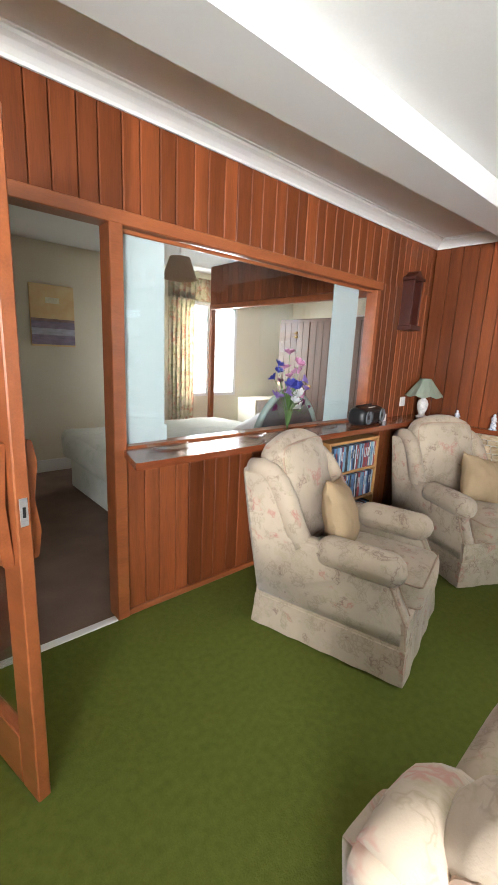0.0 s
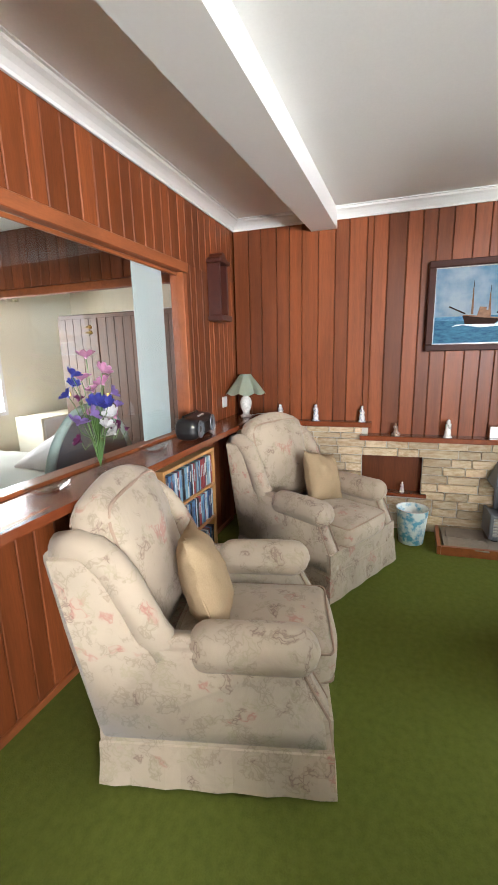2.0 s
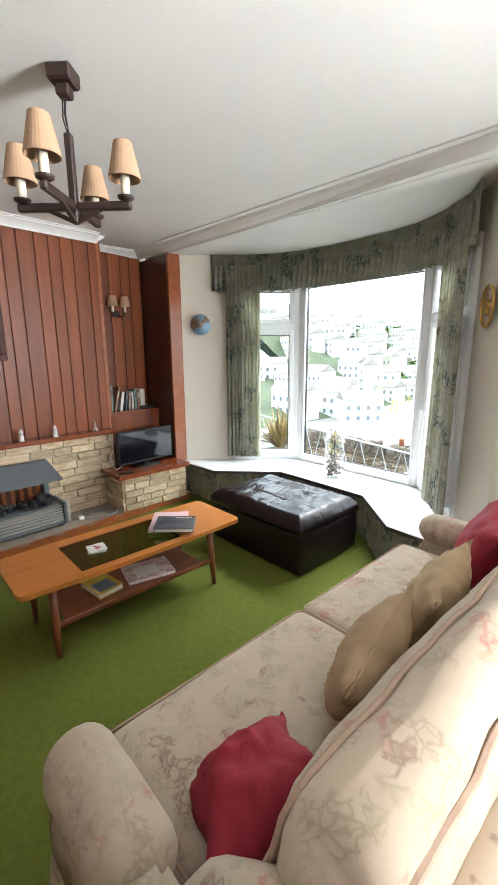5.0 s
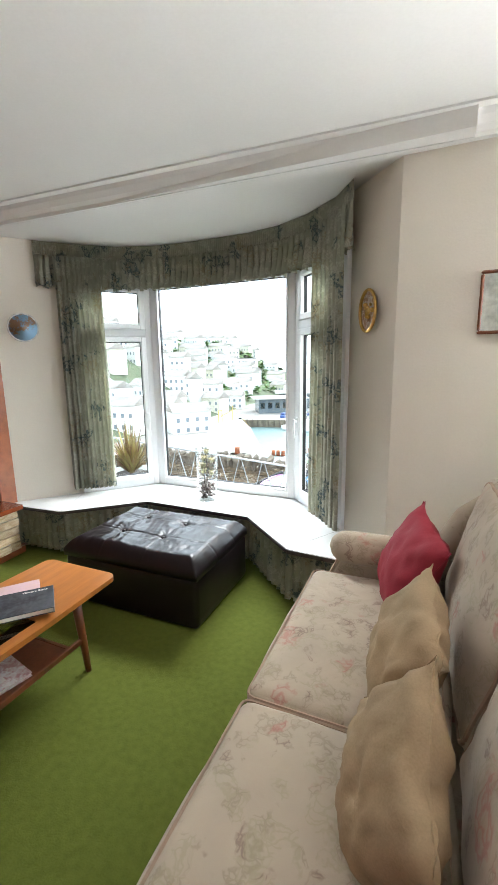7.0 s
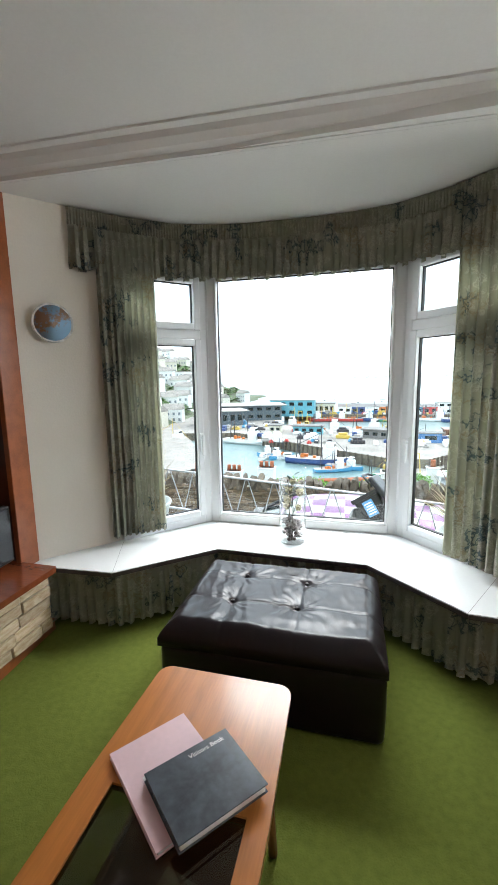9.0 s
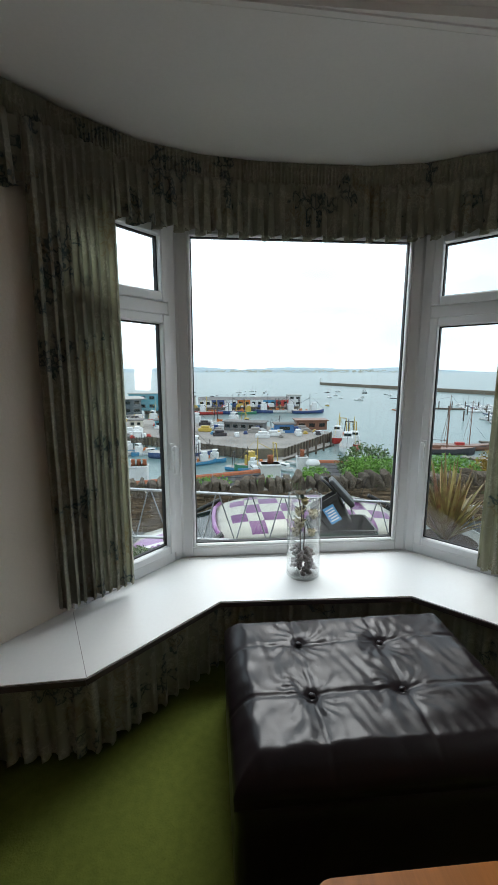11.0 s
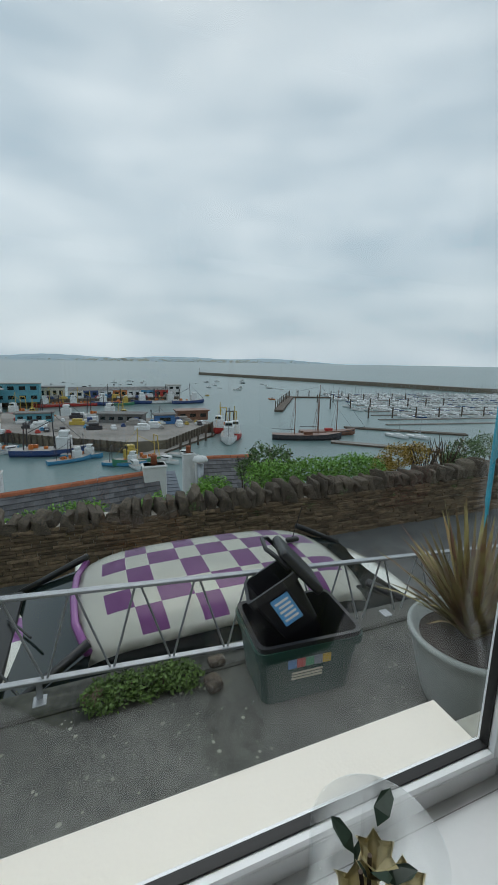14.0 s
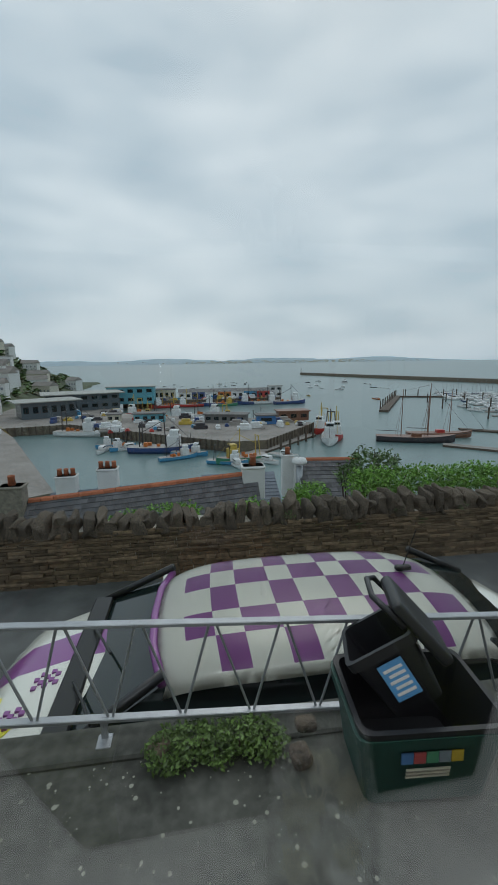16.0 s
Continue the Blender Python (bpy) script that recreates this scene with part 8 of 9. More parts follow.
# ---- harbour ----
def slab(name, poly, z0, z1, mt, top=None, parent=None):
    bm = bmesh.new()
    ar = sum(poly[i][0] * poly[(i + 1) % len(poly)][1] - poly[(i + 1) % len(poly)][0] * poly[i][1] for i in range(len(poly)))
    prism(bm, poly if ar > 0 else poly[::-1], z0, z1)
    ms = [mt]
    if top:
        ms.append(top)
        for f in bm.faces:
            if f.normal.z > 0.9 or f.calc_center_median().z > z1 - 0.001:
                f.material_index = 1
    return tagged(link(name, bm, ms, parent), kind="structure")


QZ = -21.8
slab("inner_quay", [(95, -150), (75, -161), (52, -166), (12, -133), (-6, -120), (-17, -120), (-40, -150), (-36, -158), (-12, -172), (20, -184), (45, -205), (50, -262), (110, -262), (150, -150)], SEAZ - 1, QZ, QUAYST, QUAYTOP)
slab("fish_quay", [(46, -252), (-50, -258), (-52, -270), (46, -272)], SEAZ - 1, QZ + 0.3, QUAYST, QUAYTOP)
slab("harbour_shore", [(95, -150), (75, -161), (62, -140), (30, -78), (60, -60), (260, -60), (260, -150)], SEAZ - 1, QZ, QUAYST, QUAYTOP)
slab("breakwater", [(-190, -742), (-186, -734), (-340, -283), (-470, -120), (-480, -124), (-350, -288)], SEAZ - 1, -20.6, QUAYST, QUAYTOP)
slab("pontoon_walk", [(-6, -112), (-9, -109), (-38, -140), (-35, -143)], SEAZ - 0.2, SEAZ + 0.6, TIMBERD, QUAYTOP)
slab("timber_jetty", [(-88, -198), (-92, -196), (-138, -272), (-134, -277)], SEAZ - 0.2, SEAZ + 1.2, TIMBERD, TIMBERD)
slab("timber_jetty_arm", [(-134, -272), (-136, -276), (-178, -262), (-177, -258)], SEAZ - 0.2, SEAZ + 0.9, TIMBERD, TIMBERD)
slab("mooring_pontoon", [(-72, -118), (-70, -115), (-95, -92), (-97, -95)], SEAZ - 0.2, SEAZ + 0.6, TIMBERD, QUAYTOP)
slab("mooring_pontoon_far", [(-94, -143), (-93, -140), (-128, -112), (-130, -115)], SEAZ - 0.2, SEAZ + 0.6, TIMBERD, TIMBERD)
rng = random.Random(20)
pile_me = None
for p, q, n in (((-88, -198), (-136, -274), 9), ((-138, -274), (-178, -262), 5), ((-18, -112), (-38, -140), 5), ((-130, -235), (-215, -235), 7), ((-120, -205), (-210, -195), 7), ((-116, -165), (-190, -150), 6)):
    for k in range(n):
        if pile_me is None:
            bm = bmesh.new()
            lathe(bm, [(0.35, -1), (0.35, 5.2), (0.0, 5.6)], 8)
            pile_me = bpy.data.meshes.new("mooring_pile")
            bm.to_mesh(pile_me)
            bm.free()
            pile_me.materials.append(TIMBERD)
        o = new("mooring_pile", pile_me)
        t_ = (k + 0.5) / n
        o.matrix_world = Matrix.Translation((p[0] + (q[0] - p[0]) * t_, p[1] + (q[1] - p[1]) * t_, SEAZ))
        tagged(o, "dark timber mooring pile standing in the water", "pile", "mooring piles")

COL = {k: mat("boat_" + k, c, 0.4, vary=0.08, scale=0.8, fine=5, bump=0) for k, c in (("white", (0.78, 0.78, 0.77)), ("red", (0.50, 0.05, 0.04)), ("navy", (0.04, 0.08, 0.22)), ("blue", (0.08, 0.30, 0.50)), ("yellow", (0.60, 0.42, 0.08)), ("green", (0.06, 0.24, 0.14)), ("dark", (0.05, 0.045, 0.05)), ("brown", (0.22, 0.10, 0.06)), ("orange", (0.62, 0.18, 0.04)), ("deck", (0.36, 0.33, 0.30)))}


def hull_mesh(bm, L, B, H, mi=0, di=1):
    R = []
    for k, (x, w, zb, zt) in enumerate(((-0.5, 0.72, 0.1, 0.95), (-0.3, 0.95, 0, 0.9), (0.0, 1.0, 0, 0.9), (0.25, 0.85, 0, 1.0), (0.42, 0.42, 0.1, 1.2), (0.5, 0.04, 0.5, 1.35))):
        y, Z0, Z1 = B / 2 * w, H * (zb - 0.3), H * zt
        R.append([bm.verts.new(p) for p in ((x * L, -y * 0.55, Z0), (x * L, -y, Z0 + (Z1 - Z0) * 0.5), (x * L, -y * 1.02, Z1), (x * L, y * 1.02, Z1), (x * L, y, Z0 + (Z1 - Z0) * 0.5), (x * L, y * 0.55, Z0))])
    for a, b in zip(R, R[1:]):
        for i in range(6):
            j = (i + 1) % 6
            f = bm.faces.new((a[i], b[i], b[j], a[j]))
            f.material_index = di if i == 2 else mi
    bm.faces.new(R[0][::-1])
    bm.faces.new(R[-1])
    bmesh.ops.recalc_face_normals(bm, faces=bm.faces)


def boat(kind, L, col, label, cabin="white", mast=1.0):
    t = thing("boat", pose(0, 0, -900), label, "boat", "boats in the harbour")
    B, H = L * 0.28, L * 0.10
    bm = bmesh.new()
    hull_mesh(bm, L, B, H)
    part("hull", bm, [COL[col], COL["deck" if kind != "yacht" else "white"]], t)
    if kind == "trawler":
        bm = bmesh.new()
        cbox(bm, L * 0.08, L * 0.27, -B * 0.3, B * 0.3, H * 0.9, H * 2.6, L * 0.01)
        cbox(bm, L * 0.12, L * 0.25, -B * 0.24, B * 0.24, H * 2.6, H * 3.4, L * 0.01)
        part("wheelhouse", bm, COL[cabin], t)
        bm = bmesh.new()
        cbox(bm, L * 0.249, L * 0.252, -B * 0.2, B * 0.2, H * 2.8, H * 3.2, 0.01)
        part("wheelhouse_window", bm, CARG, t)
        bm = bmesh.new()
        for s in (-1, 1):
            tube(bm, [(-L * 0.32, s * B * 0.3, H), (-L * 0.30, s * B * 0.22, H * 4.6)], L * 0.009, 5)
        tube(bm, [(-L * 0.30, -B * 0.24, H * 4.5), (-L * 0.30, B * 0.24, H * 4.5)], L * 0.009, 5)
        tube(bm, [(L * 0.05, 0, H), (L * 0.04, 0, H * 6.0 * mast)], L * 0.008, 5)
        tube(bm, [(L * 0.04, 0, H * 4.8), (-L * 0.30, 0, H * 3.0)], L * 0.005, 4)
        tube(bm, [(L * 0.04, 0, H * 5.8 * mast), (L * 0.48, 0, H * 1.4)], L * 0.003, 4)
        part("gantry", bm, COL["yellow" if col in ("red", "green") else "dark"], t)
        bm = bmesh.new()
        rr = random.Random(int(L * 10))
        for k in range(6):
            x, y = rr.uniform(-0.28, 0.0) * L, rr.uniform(-0.25, 0.25) * B
            cbox(bm, x, x + L * 0.05, y, y + L * 0.04, H * 0.9, H * rr.uniform(1.2, 1.7), 0.03)
        part("deck_gear", bm, COL["orange"], t)
    elif kind == "yacht":
        bm = bmesh.new()
        rbox(bm, L * 0.34, B * 0.5, H * 0.8, H * 0.3, 2, Matrix.Translation((0.03 * L, 0, H * 1.15)))
        part("cabin", bm, COL[cabin], t, smooth=True)
        bm = bmesh.new()
        tube(bm, [(L * 0.06, 0, H), (L * 0.06, 0, L * 1.15 * mast)], L * 0.006, 4)
        tube(bm, [(L * 0.06, 0, H * 2.3), (-L * 0.36, 0, H * 2.3)], L * 0.009, 5)
        part("mast", bm, GALV, t)
    elif kind == "motor":
        bm = bmesh.new()
        rbox(bm, L * 0.32, B * 0.62, H * 1.5, H * 0.4, 2, Matrix.Translation((0.06 * L, 0, H * 1.5)))
        part("cabin", bm, COL[cabin], t, smooth=True)
        bm = bmesh.new()
        cbox(bm, -L * 0.06, L * 0.20, -B * 0.32, B * 0.32, H * 1.7, H * 2.0, 0.02)
        part("cabin_window", bm, CARG, t)
    else:
        bm = bmesh.new()
        cbox(bm, -L * 0.12, -L * 0.08, -B * 0.42, B * 0.42, H * 0.8, H * 0.95, 0.01)
        cbox(bm, L * 0.12, L * 0.16, -B * 0.4, B * 0.4, H * 0.8, H * 0.95, 0.01)
        part("thwart", bm, COL["deck"], t)
    return t


proto = {
    "t_red": boat("trawler", 18, "red", "red-hulled trawler with white wheelhouse and gantry"),
    "t_navy": boat("trawler", 20, "navy", "navy blue trawler moored at the quay"),
    "t_white": boat("trawler", 20, "white", "white fishing vessel with tall mast and blue trim", "white", 0.9),
    "t_green": boat("trawler", 15, "green", "green fishing boat with yellow derricks", "yellow"),
    "t_blue": boat("trawler", 11, "blue", "small blue fishing boat with a white cabin"),
    "y1": boat("yacht", 10, "white", "white sailing yacht berthed in the marina"),
    "y2": boat("yacht", 8, "navy", "dark-hulled sailing yacht berthed in the marina", "white", 0.9),
    "m1": boat("motor", 9, "white", "white motor cruiser berthed in the marina"),
    "d1": boat("dinghy", 6, "white", "small white open boat on a mooring"),
    "d2": boat("dinghy", 7, "dark", "dark open workboat on a mooring"),
    "d3": boat("motor", 8, "orange", "small orange motor boat on a mooring"),
    "d4": boat("motor", 8, "yellow", "small yellow motor boat on a mooring"),
}
used = set()


def put_boat(key, x, y, rz):
    m = pose(x, y, SEAZ, 0, 0, rz)
    if key in used:
        return copy_thing(proto[key], m)
    used.add(key)
    proto[key].matrix_world = m
    return proto[key]


for key, x, y, rz in (("t_white", 46, -158, 165), ("t_red", 75, -150, 170), ("t_red", 8, -248, 5), ("t_navy", -8, -250, 3), ("t_green", -14, -248, 178), ("t_navy", -30, -254, 4), ("t_white", -40, -254, 182), ("t_navy", -54, -250, 185),
                      ("t_red", 22, -246, 8), ("t_white", -2, -196, 150), ("t_white", 16, -192, 170), ("t_green", 26, -200, 90), ("t_green", -10, -186, 95), ("t_red", 34, -214, 70), ("t_blue", -24, -178, 150), ("t_red", -43, -150, 60), ("t_red", -44, -137, 75), ("t_white", -40, -131, 70),
                      ("t_blue", 6, -118, 160), ("t_navy", 14, -124, 172), ("t_blue", -4, -106, 160), ("t_blue", 30, -134, 20), ("m1", 24, -130, 30), ("m1", 20, -128, 150), ("t_blue", 27, -131, 60), ("t_green", -8, -108, 20), ("m1", -6, -104, 100), ("m1", 32, -128, 80), ("t_blue", 9, -114, 200), ("m1", -20, -111, 140), ("m1", -14, -106, 130),
                      ("d3", -116, -262, 100), ("d4", -80, -300, 90), ("m1", -190, -520, 100)):
    put_boat(key, x, y, rz)
rng = random.Random(31)
for k in range(46):
    x = rng.uniform(-60, 55) if k < 28 else rng.uniform(-185, -95)
    y = rng.uniform(-520, -300) if k < 28 else rng.uniform(-520, -330)
    put_boat(rng.choice(("d1", "d2", "d1", "m1", "y1", "d2")), x, y, rng.uniform(70, 130))
for row in range(11):
    y0 = -150 - row * 14
    for k in range(28):
        x = -118 - k * 6.2 - row * 6
        if row == 0 and k < 11 or row < 3 and k < 3 or rng.random() < 0.12:
            continue
        put_boat(rng.choice(("y1", "y1", "m1", "y2", "m1")), x + rng.uniform(-1, 1), y0 + (k * 1.4) + rng.uniform(-1.5, 1.5), 95 + rng.uniform(-7, 7) + (180 if rng.random() < 0.4 else 0))
    bm = bmesh.new()
    cbox(bm, -118 - 22 * 8.2 - row * 7, -116 - row * 7, y0 + 6.5, y0 + 8, SEAZ - 0.3, SEAZ + 0.5, 0.05)
    for v in bm.verts:
        v.co.y += (-118 - row * 7 - v.co.x) * 0.17
    tagged(link("marina_pontoon_" + str(row + 1), bm, QUAYTOP), kind="structure")

# schooners
for sx, sy, L, rz, cc in ((-66, -124, 24, 160, "dark"), (-78, -130, 21, 165, "brown")):
    t = thing("sailing_ship", pose(sx, sy, SEAZ, 0, 0, rz), "old two-masted wooden sailing ship moored by a pontoon", "sailing ship", "old sailing ships")
    bm = bmesh.new()
    hull_mesh(bm, L, L * 0.22, L * 0.085)
    part("hull", bm, [COL[cc], COL["brown"]], t)
    for mx, mh in ((0.16, 0.78), (-0.18, 0.70)):
        bm = bmesh.new()
        tube(bm, [(mx * L, 0, 1), (mx * L, 0, mh * L)], 0.16, 6, taper=0.5)
        for s in (-1, 1):
            tube(bm, [(mx * L, 0, mh * L * 0.9), (mx * L - 1.5, s * L * 0.1, 2)], 0.035, 4)
        part("mast", bm, COL["brown"], t)
    bm = bmesh.new()
    tube(bm, [(0.45 * L, 0, L * 0.10), (0.68 * L, 0, L * 0.14)], 0.12, 6)
    tube(bm, [(0.16 * L, 0, 0.78 * L), (0.68 * L, 0, L * 0.14)], 0.035, 4)
    tube(bm, [(0.16 * L, 0, 0.76 * L), (-0.18 * L, 0, L * 0.68)], 0.035, 4)
    tube(bm, [(-0.18 * L, 0, L * 0.14), (-0.50 * L, 0, L * 0.15)], 0.10, 5)
    part("rigging", bm, COL["dark"], t)
    bm = bmesh.new()
    cbox(bm, -0.05 * L, 0.08 * L, -0.9, 0.9, L * 0.075, L * 0.12, 0.05)
    part("deckhouse", bm, COL["red"] if cc == "brown" else COL["brown"], t)
put_boat("y1", -100, -118, 100)
put_boat("y1", -106, -114, 100)

# harbour buildings
def building(x, y, w, d, z0, h, wall, rf, label, storeys=1, nwin=4, rz=0, pitch=0.0, over=0.6):
    t = thing("harbour_building", pose(x, y, z0, 0, 0, rz), label, "building")
    bm = bmesh.new()
    cbox(bm, -w / 2, w / 2, -d / 2, d / 2, 0, h, 0.05)
    part("wall", bm, wall, t)
    bm = bmesh.new()
    if pitch:
        prism(bm, [(-d / 2 - over, 0), (d / 2 + over, 0), (0, pitch)], -w / 2 - over * 0.5, w / 2 + over * 0.5, m=Matrix(((0, 0, 1, 0), (1, 0, 0, 0), (0, 1, 0, h), (0, 0, 0, 1))))
        bmesh.ops.recalc_face_normals(bm, faces=bm.faces)
    else:
        cbox(bm, -w / 2 - over, w / 2 + over, -d / 2 - over, d / 2 + over, h, h + 0.5, 0.08)
    part("roof", bm, rf, t)
    for s in range(storeys):
        for k in range(nwin):
            bm = bmesh.new()
            cx = -w / 2 + w * (k + 0.5) / nwin
            zz = h * (s + 0.35) / storeys
            cbox(bm, cx - w / nwin * 0.28, cx + w / nwin * 0.28, d / 2, d / 2 + 0.08, zz, zz + h / storeys * 0.4, 0.02)
            part("window", bm, CARG, t)
    return t


ROOFG = mat("pale_metal_roof", (0.42, 0.42, 0.38), 0.6, scale=0.2, fine=2, vary=0.1)
ROOFD = mat("grey_shed_roof", (0.22, 0.21, 0.20), 0.8, scale=0.3, fine=2, vary=0.15)
BLUEB = mat("turquoise_cladding", (0.12, 0.38, 0.46), 0.5, scale=0.3, vary=0.08)
building(40, -247, 26, 12, QZ, 9.5, BLUEB, ROOFG, "turquoise clad fish market building with a flat roof", 2, 5)
building(24, -262, 16, 10, QZ, 6.5, RENDERC, ROOFD, "long low market shed with a grey roof", 1, 5)
building(62, -225, 34, 20, QZ, 8.0, mat("glass_cladding", (0.12, 0.15, 0.17), 0.2), ROOFG, "modern harbour office with a wide curved roof", 2, 7, rz=20, over=2.5)
building(70, -195, 22, 14, QZ, 7.0, mat("glass_cladding", (0.12, 0.15, 0.17), 0.2), ROOFG, "glazed restaurant with a broad overhanging roof", 1, 6, rz=30, over=2.5)
building(22, -168, 12, 5, QZ, 3.2, BLUEB, ROOFD, "blue-grey harbour hut on the inner quay", 1, 4)
building(36, -170, 5, 4, QZ, 3.0, RENDERC, ROOFD, "small kiosk on the quay", 1, 2)
building(-22, -152, 7, 4, QZ, 3.2, mat("blue_container", (0.05, 0.18, 0.42), 0.5), ROOFD, "blue shipping container on the quay", 1, 1)
building(-8, -160, 16, 6, QZ, 3.0, ROOFD, ROOFD, "long grey net store on the quay", 1, 5, rz=-20)
building(-34, -160, 12, 6, QZ, 3.5, COL["brown"], COL["brown"], "brown timber store at the pier head", 1, 3)
building(-48, -266, 8, 6, QZ, 7.0, RENDERW, ROOFG, "white ice house at the end of the fish quay", 2, 2)
for k in range(7):
    building(10 - k * 8.2, -264, 8.0, 9, QZ, 4.5, (COL["white"], COL["navy"], COL["white"], COL["orange"], COL["white"], COL["blue"], COL["red"])[k], ROOFD, "fish quay shed with a pitched grey roof", 1, 2, pitch=1.8, over=0.3)
rng = random.Random(44)
crate_me = {}
for k in range(150):
    t_ = rng.random()
    if k < 95:
        x, y = rng.uniform(-34, 62), 0
        y = rng.uniform(-176, -142) if x < 40 else rng.uniform(-200, -172)
        if x < -10:
            y = rng.uniform(-158, -140)
    else:
        x, y = rng.uniform(-48, 40), rng.uniform(-258.5, -255)
    ck = rng.choice(("white", "white", "blue", "dark", "white", "deck", "yellow", "red", "navy"))
    sz = rng.randrange(3)
    if (ck, sz) not in crate_me:
        bm = bmesh.new()
        w_, d_, h_ = ((3.8, 1.7, 1.4), (1.6, 1.3, 1.1), (5.0, 1.9, 2.2))[sz]
        cbox(bm, -w_ / 2, w_ / 2, -d_ / 2, d_ / 2, 0, h_ * 0.6, 0.15)
        cbox(bm, -w_ * 0.3, w_ * 0.35, -d_ * 0.45, d_ * 0.45, h_ * 0.6, h_, 0.15)
        me = bpy.data.meshes.new("vehicle")
        bm.to_mesh(me)
        bm.free()
        me.materials.append(COL[ck])
        crate_me[(ck, sz)] = me
    o = new("parked_van" if sz == 2 else "parked_car" if sz == 0 else "fish_crates", crate_me[(ck, sz)])
    o.matrix_world = pose(x, y, QZ if k < 95 else QZ + 0.3, 0, 0, rng.choice((0, 15, 90, 170)))
    tagged(o, ("small parked car on the quay", "stack of fish boxes on the quay", "parked van on the quay")[0 if sz == 0 else 1 if sz == 1 else 2], ("car", "crates", "van")[sz], "vehicles and crates on the quay")
# quay fenders and lamp posts
bm = bmesh.new()
for p, q in (((75, -161), (52, -166)), ((52, -166), (12, -133)), ((12, -133), (-6, -120)), ((-17, -120), (-40, -150)), ((46, -252), (-50, -258))):
    n = int(math.hypot(q[0] - p[0], q[1] - p[1]) / 2.2)
    for k in range(n):
        x, y = p[0] + (q[0] - p[0]) * k / n, p[1] + (q[1] - p[1]) * k / n
        cbox(bm, x - 0.22, x + 0.22, y + 0.05, y + 0.5, SEAZ - 0.5, QZ + 0.2, 0.04)
tagged(link("quay_fenders", bm, TIMBERD), kind="stuff")
lh = thing("breakwater_beacon", pose(-189, -738, -20.6), "small white beacon at the end of the breakwater", "beacon")
bm = bmesh.new()
lathe(bm, [(1.6, 0), (1.2, 6), (1.5, 6.2), (1.0, 8), (0.0, 8.6)], 12)
part("tower", bm, RENDERW, lh)

# headland on the left with its houses, and the far coast
bm = bmesh.new()
NXh, NYh = 60, 36
g = []
def hill(x, y):
    u = (x - 70) / 200
    ed = min(1, max(0, (x - (95 + 0.10 * (-y - 250))) / 90))
    if y < -430:
        ed *= max(0, 1 - (-430 - y) / 150)
    base_ = SEAZ + 1.5 + 44 * (ed ** 1.2)
    return base_ + (noise.noise(Vector((x * 0.02, y * 0.02, 0))) * 7 + noise.noise(Vector((x * 0.09, y * 0.09, 4))) * 2.5) * min(1, ed * 3) - (6 if ed <= 0 else 0)
for j in range(NYh + 1):
    row = []
    for i in range(NXh + 1):
        x, y = 70 + 420 * i / NXh, -150 - 460 * j / NYh
        row.append(bm.verts.new((x, y, hill(x, y))))
    g.append(row)
for j in range(NYh):
    for i in range(NXh):
        bm.faces.new((g[j][i], g[j + 1][i], g[j + 1][i + 1], g[j][i + 1]))
tagged(link("headland", bm, HILLG), kind="structure")
VT, FT = [], []
rng = random.Random(50)
for k in range(1500):
    x, y = rng.uniform(100, 420), rng.uniform(-540, -190)
    z = hill(x, y)
    if z < SEAZ + 4:
        continue
    s = rng.uniform(2.0, 4.5)
    b0 = len(VT)
    for q in range(10):
        d = Vector((rng.gauss(0, 1), rng.gauss(0, 1), abs(rng.gauss(0, 1)))).normalized() * s * rng.uniform(0.6, 1)
        c = Vector((x, y, z + s * 0.3)) + d
        b0 = len(VT)
        a = rng.uniform(0, 6.28)
        e = s * 0.55
        VT += [c + Vector((math.cos(a) * e, math.sin(a) * e, 0)), c + Vector((-math.sin(a) * e, math.cos(a) * e, e * 0.3)), c + Vector((-math.cos(a) * e, -math.sin(a) * e, 0)), c + Vector((math.sin(a) * e, -math.cos(a) * e, -e * 0.5))]
        FT.append((b0, b0 + 1, b0 + 2, b0 + 3))
me = bpy.data.meshes.new("woodland")
me.from_pydata(VT, [], FT)
me.materials.append(LEAFB)
tagged(new("woodland", me), kind="stuff")
# Grey panes for the hillside houses, paler than the other dark windows.
TOWNG = mat("pale_grey_pane", (0.20, 0.23, 0.26), 0.3, scale=1, fine=9, vary=0.2)
hw = [(128, -300, 12, 9, 0), (150, -330, 26, 12, 1), (118, -255, 14, 8, 0), (132, -235, 16, 9, 2), (112, -225, 12, 8, 0), (150, -250, 14, 9, 0), (165, -270, 16, 9, 2), (150, -215, 14, 8, 0), (175, -225, 16, 9, 0), (190, -250, 18, 10, 1), (125, -205, 12, 8, 2), (140, -190, 14, 8, 0), (205, -215, 16, 9, 0), (220, -250, 16, 9, 2), (240, -280, 18, 10, 0), (185, -310, 16, 9, 0), (215, -340, 16, 10, 0), (170, -190, 14, 8, 0), (195, -195, 14, 8, 2), (255, -330, 20, 9, 1), (108, -195, 11, 8, 0), (118, -178, 12, 8, 0), (98, -180, 11, 7, 2), (225, -190, 14, 8, 0), (100, -205, 12, 7, 0)]
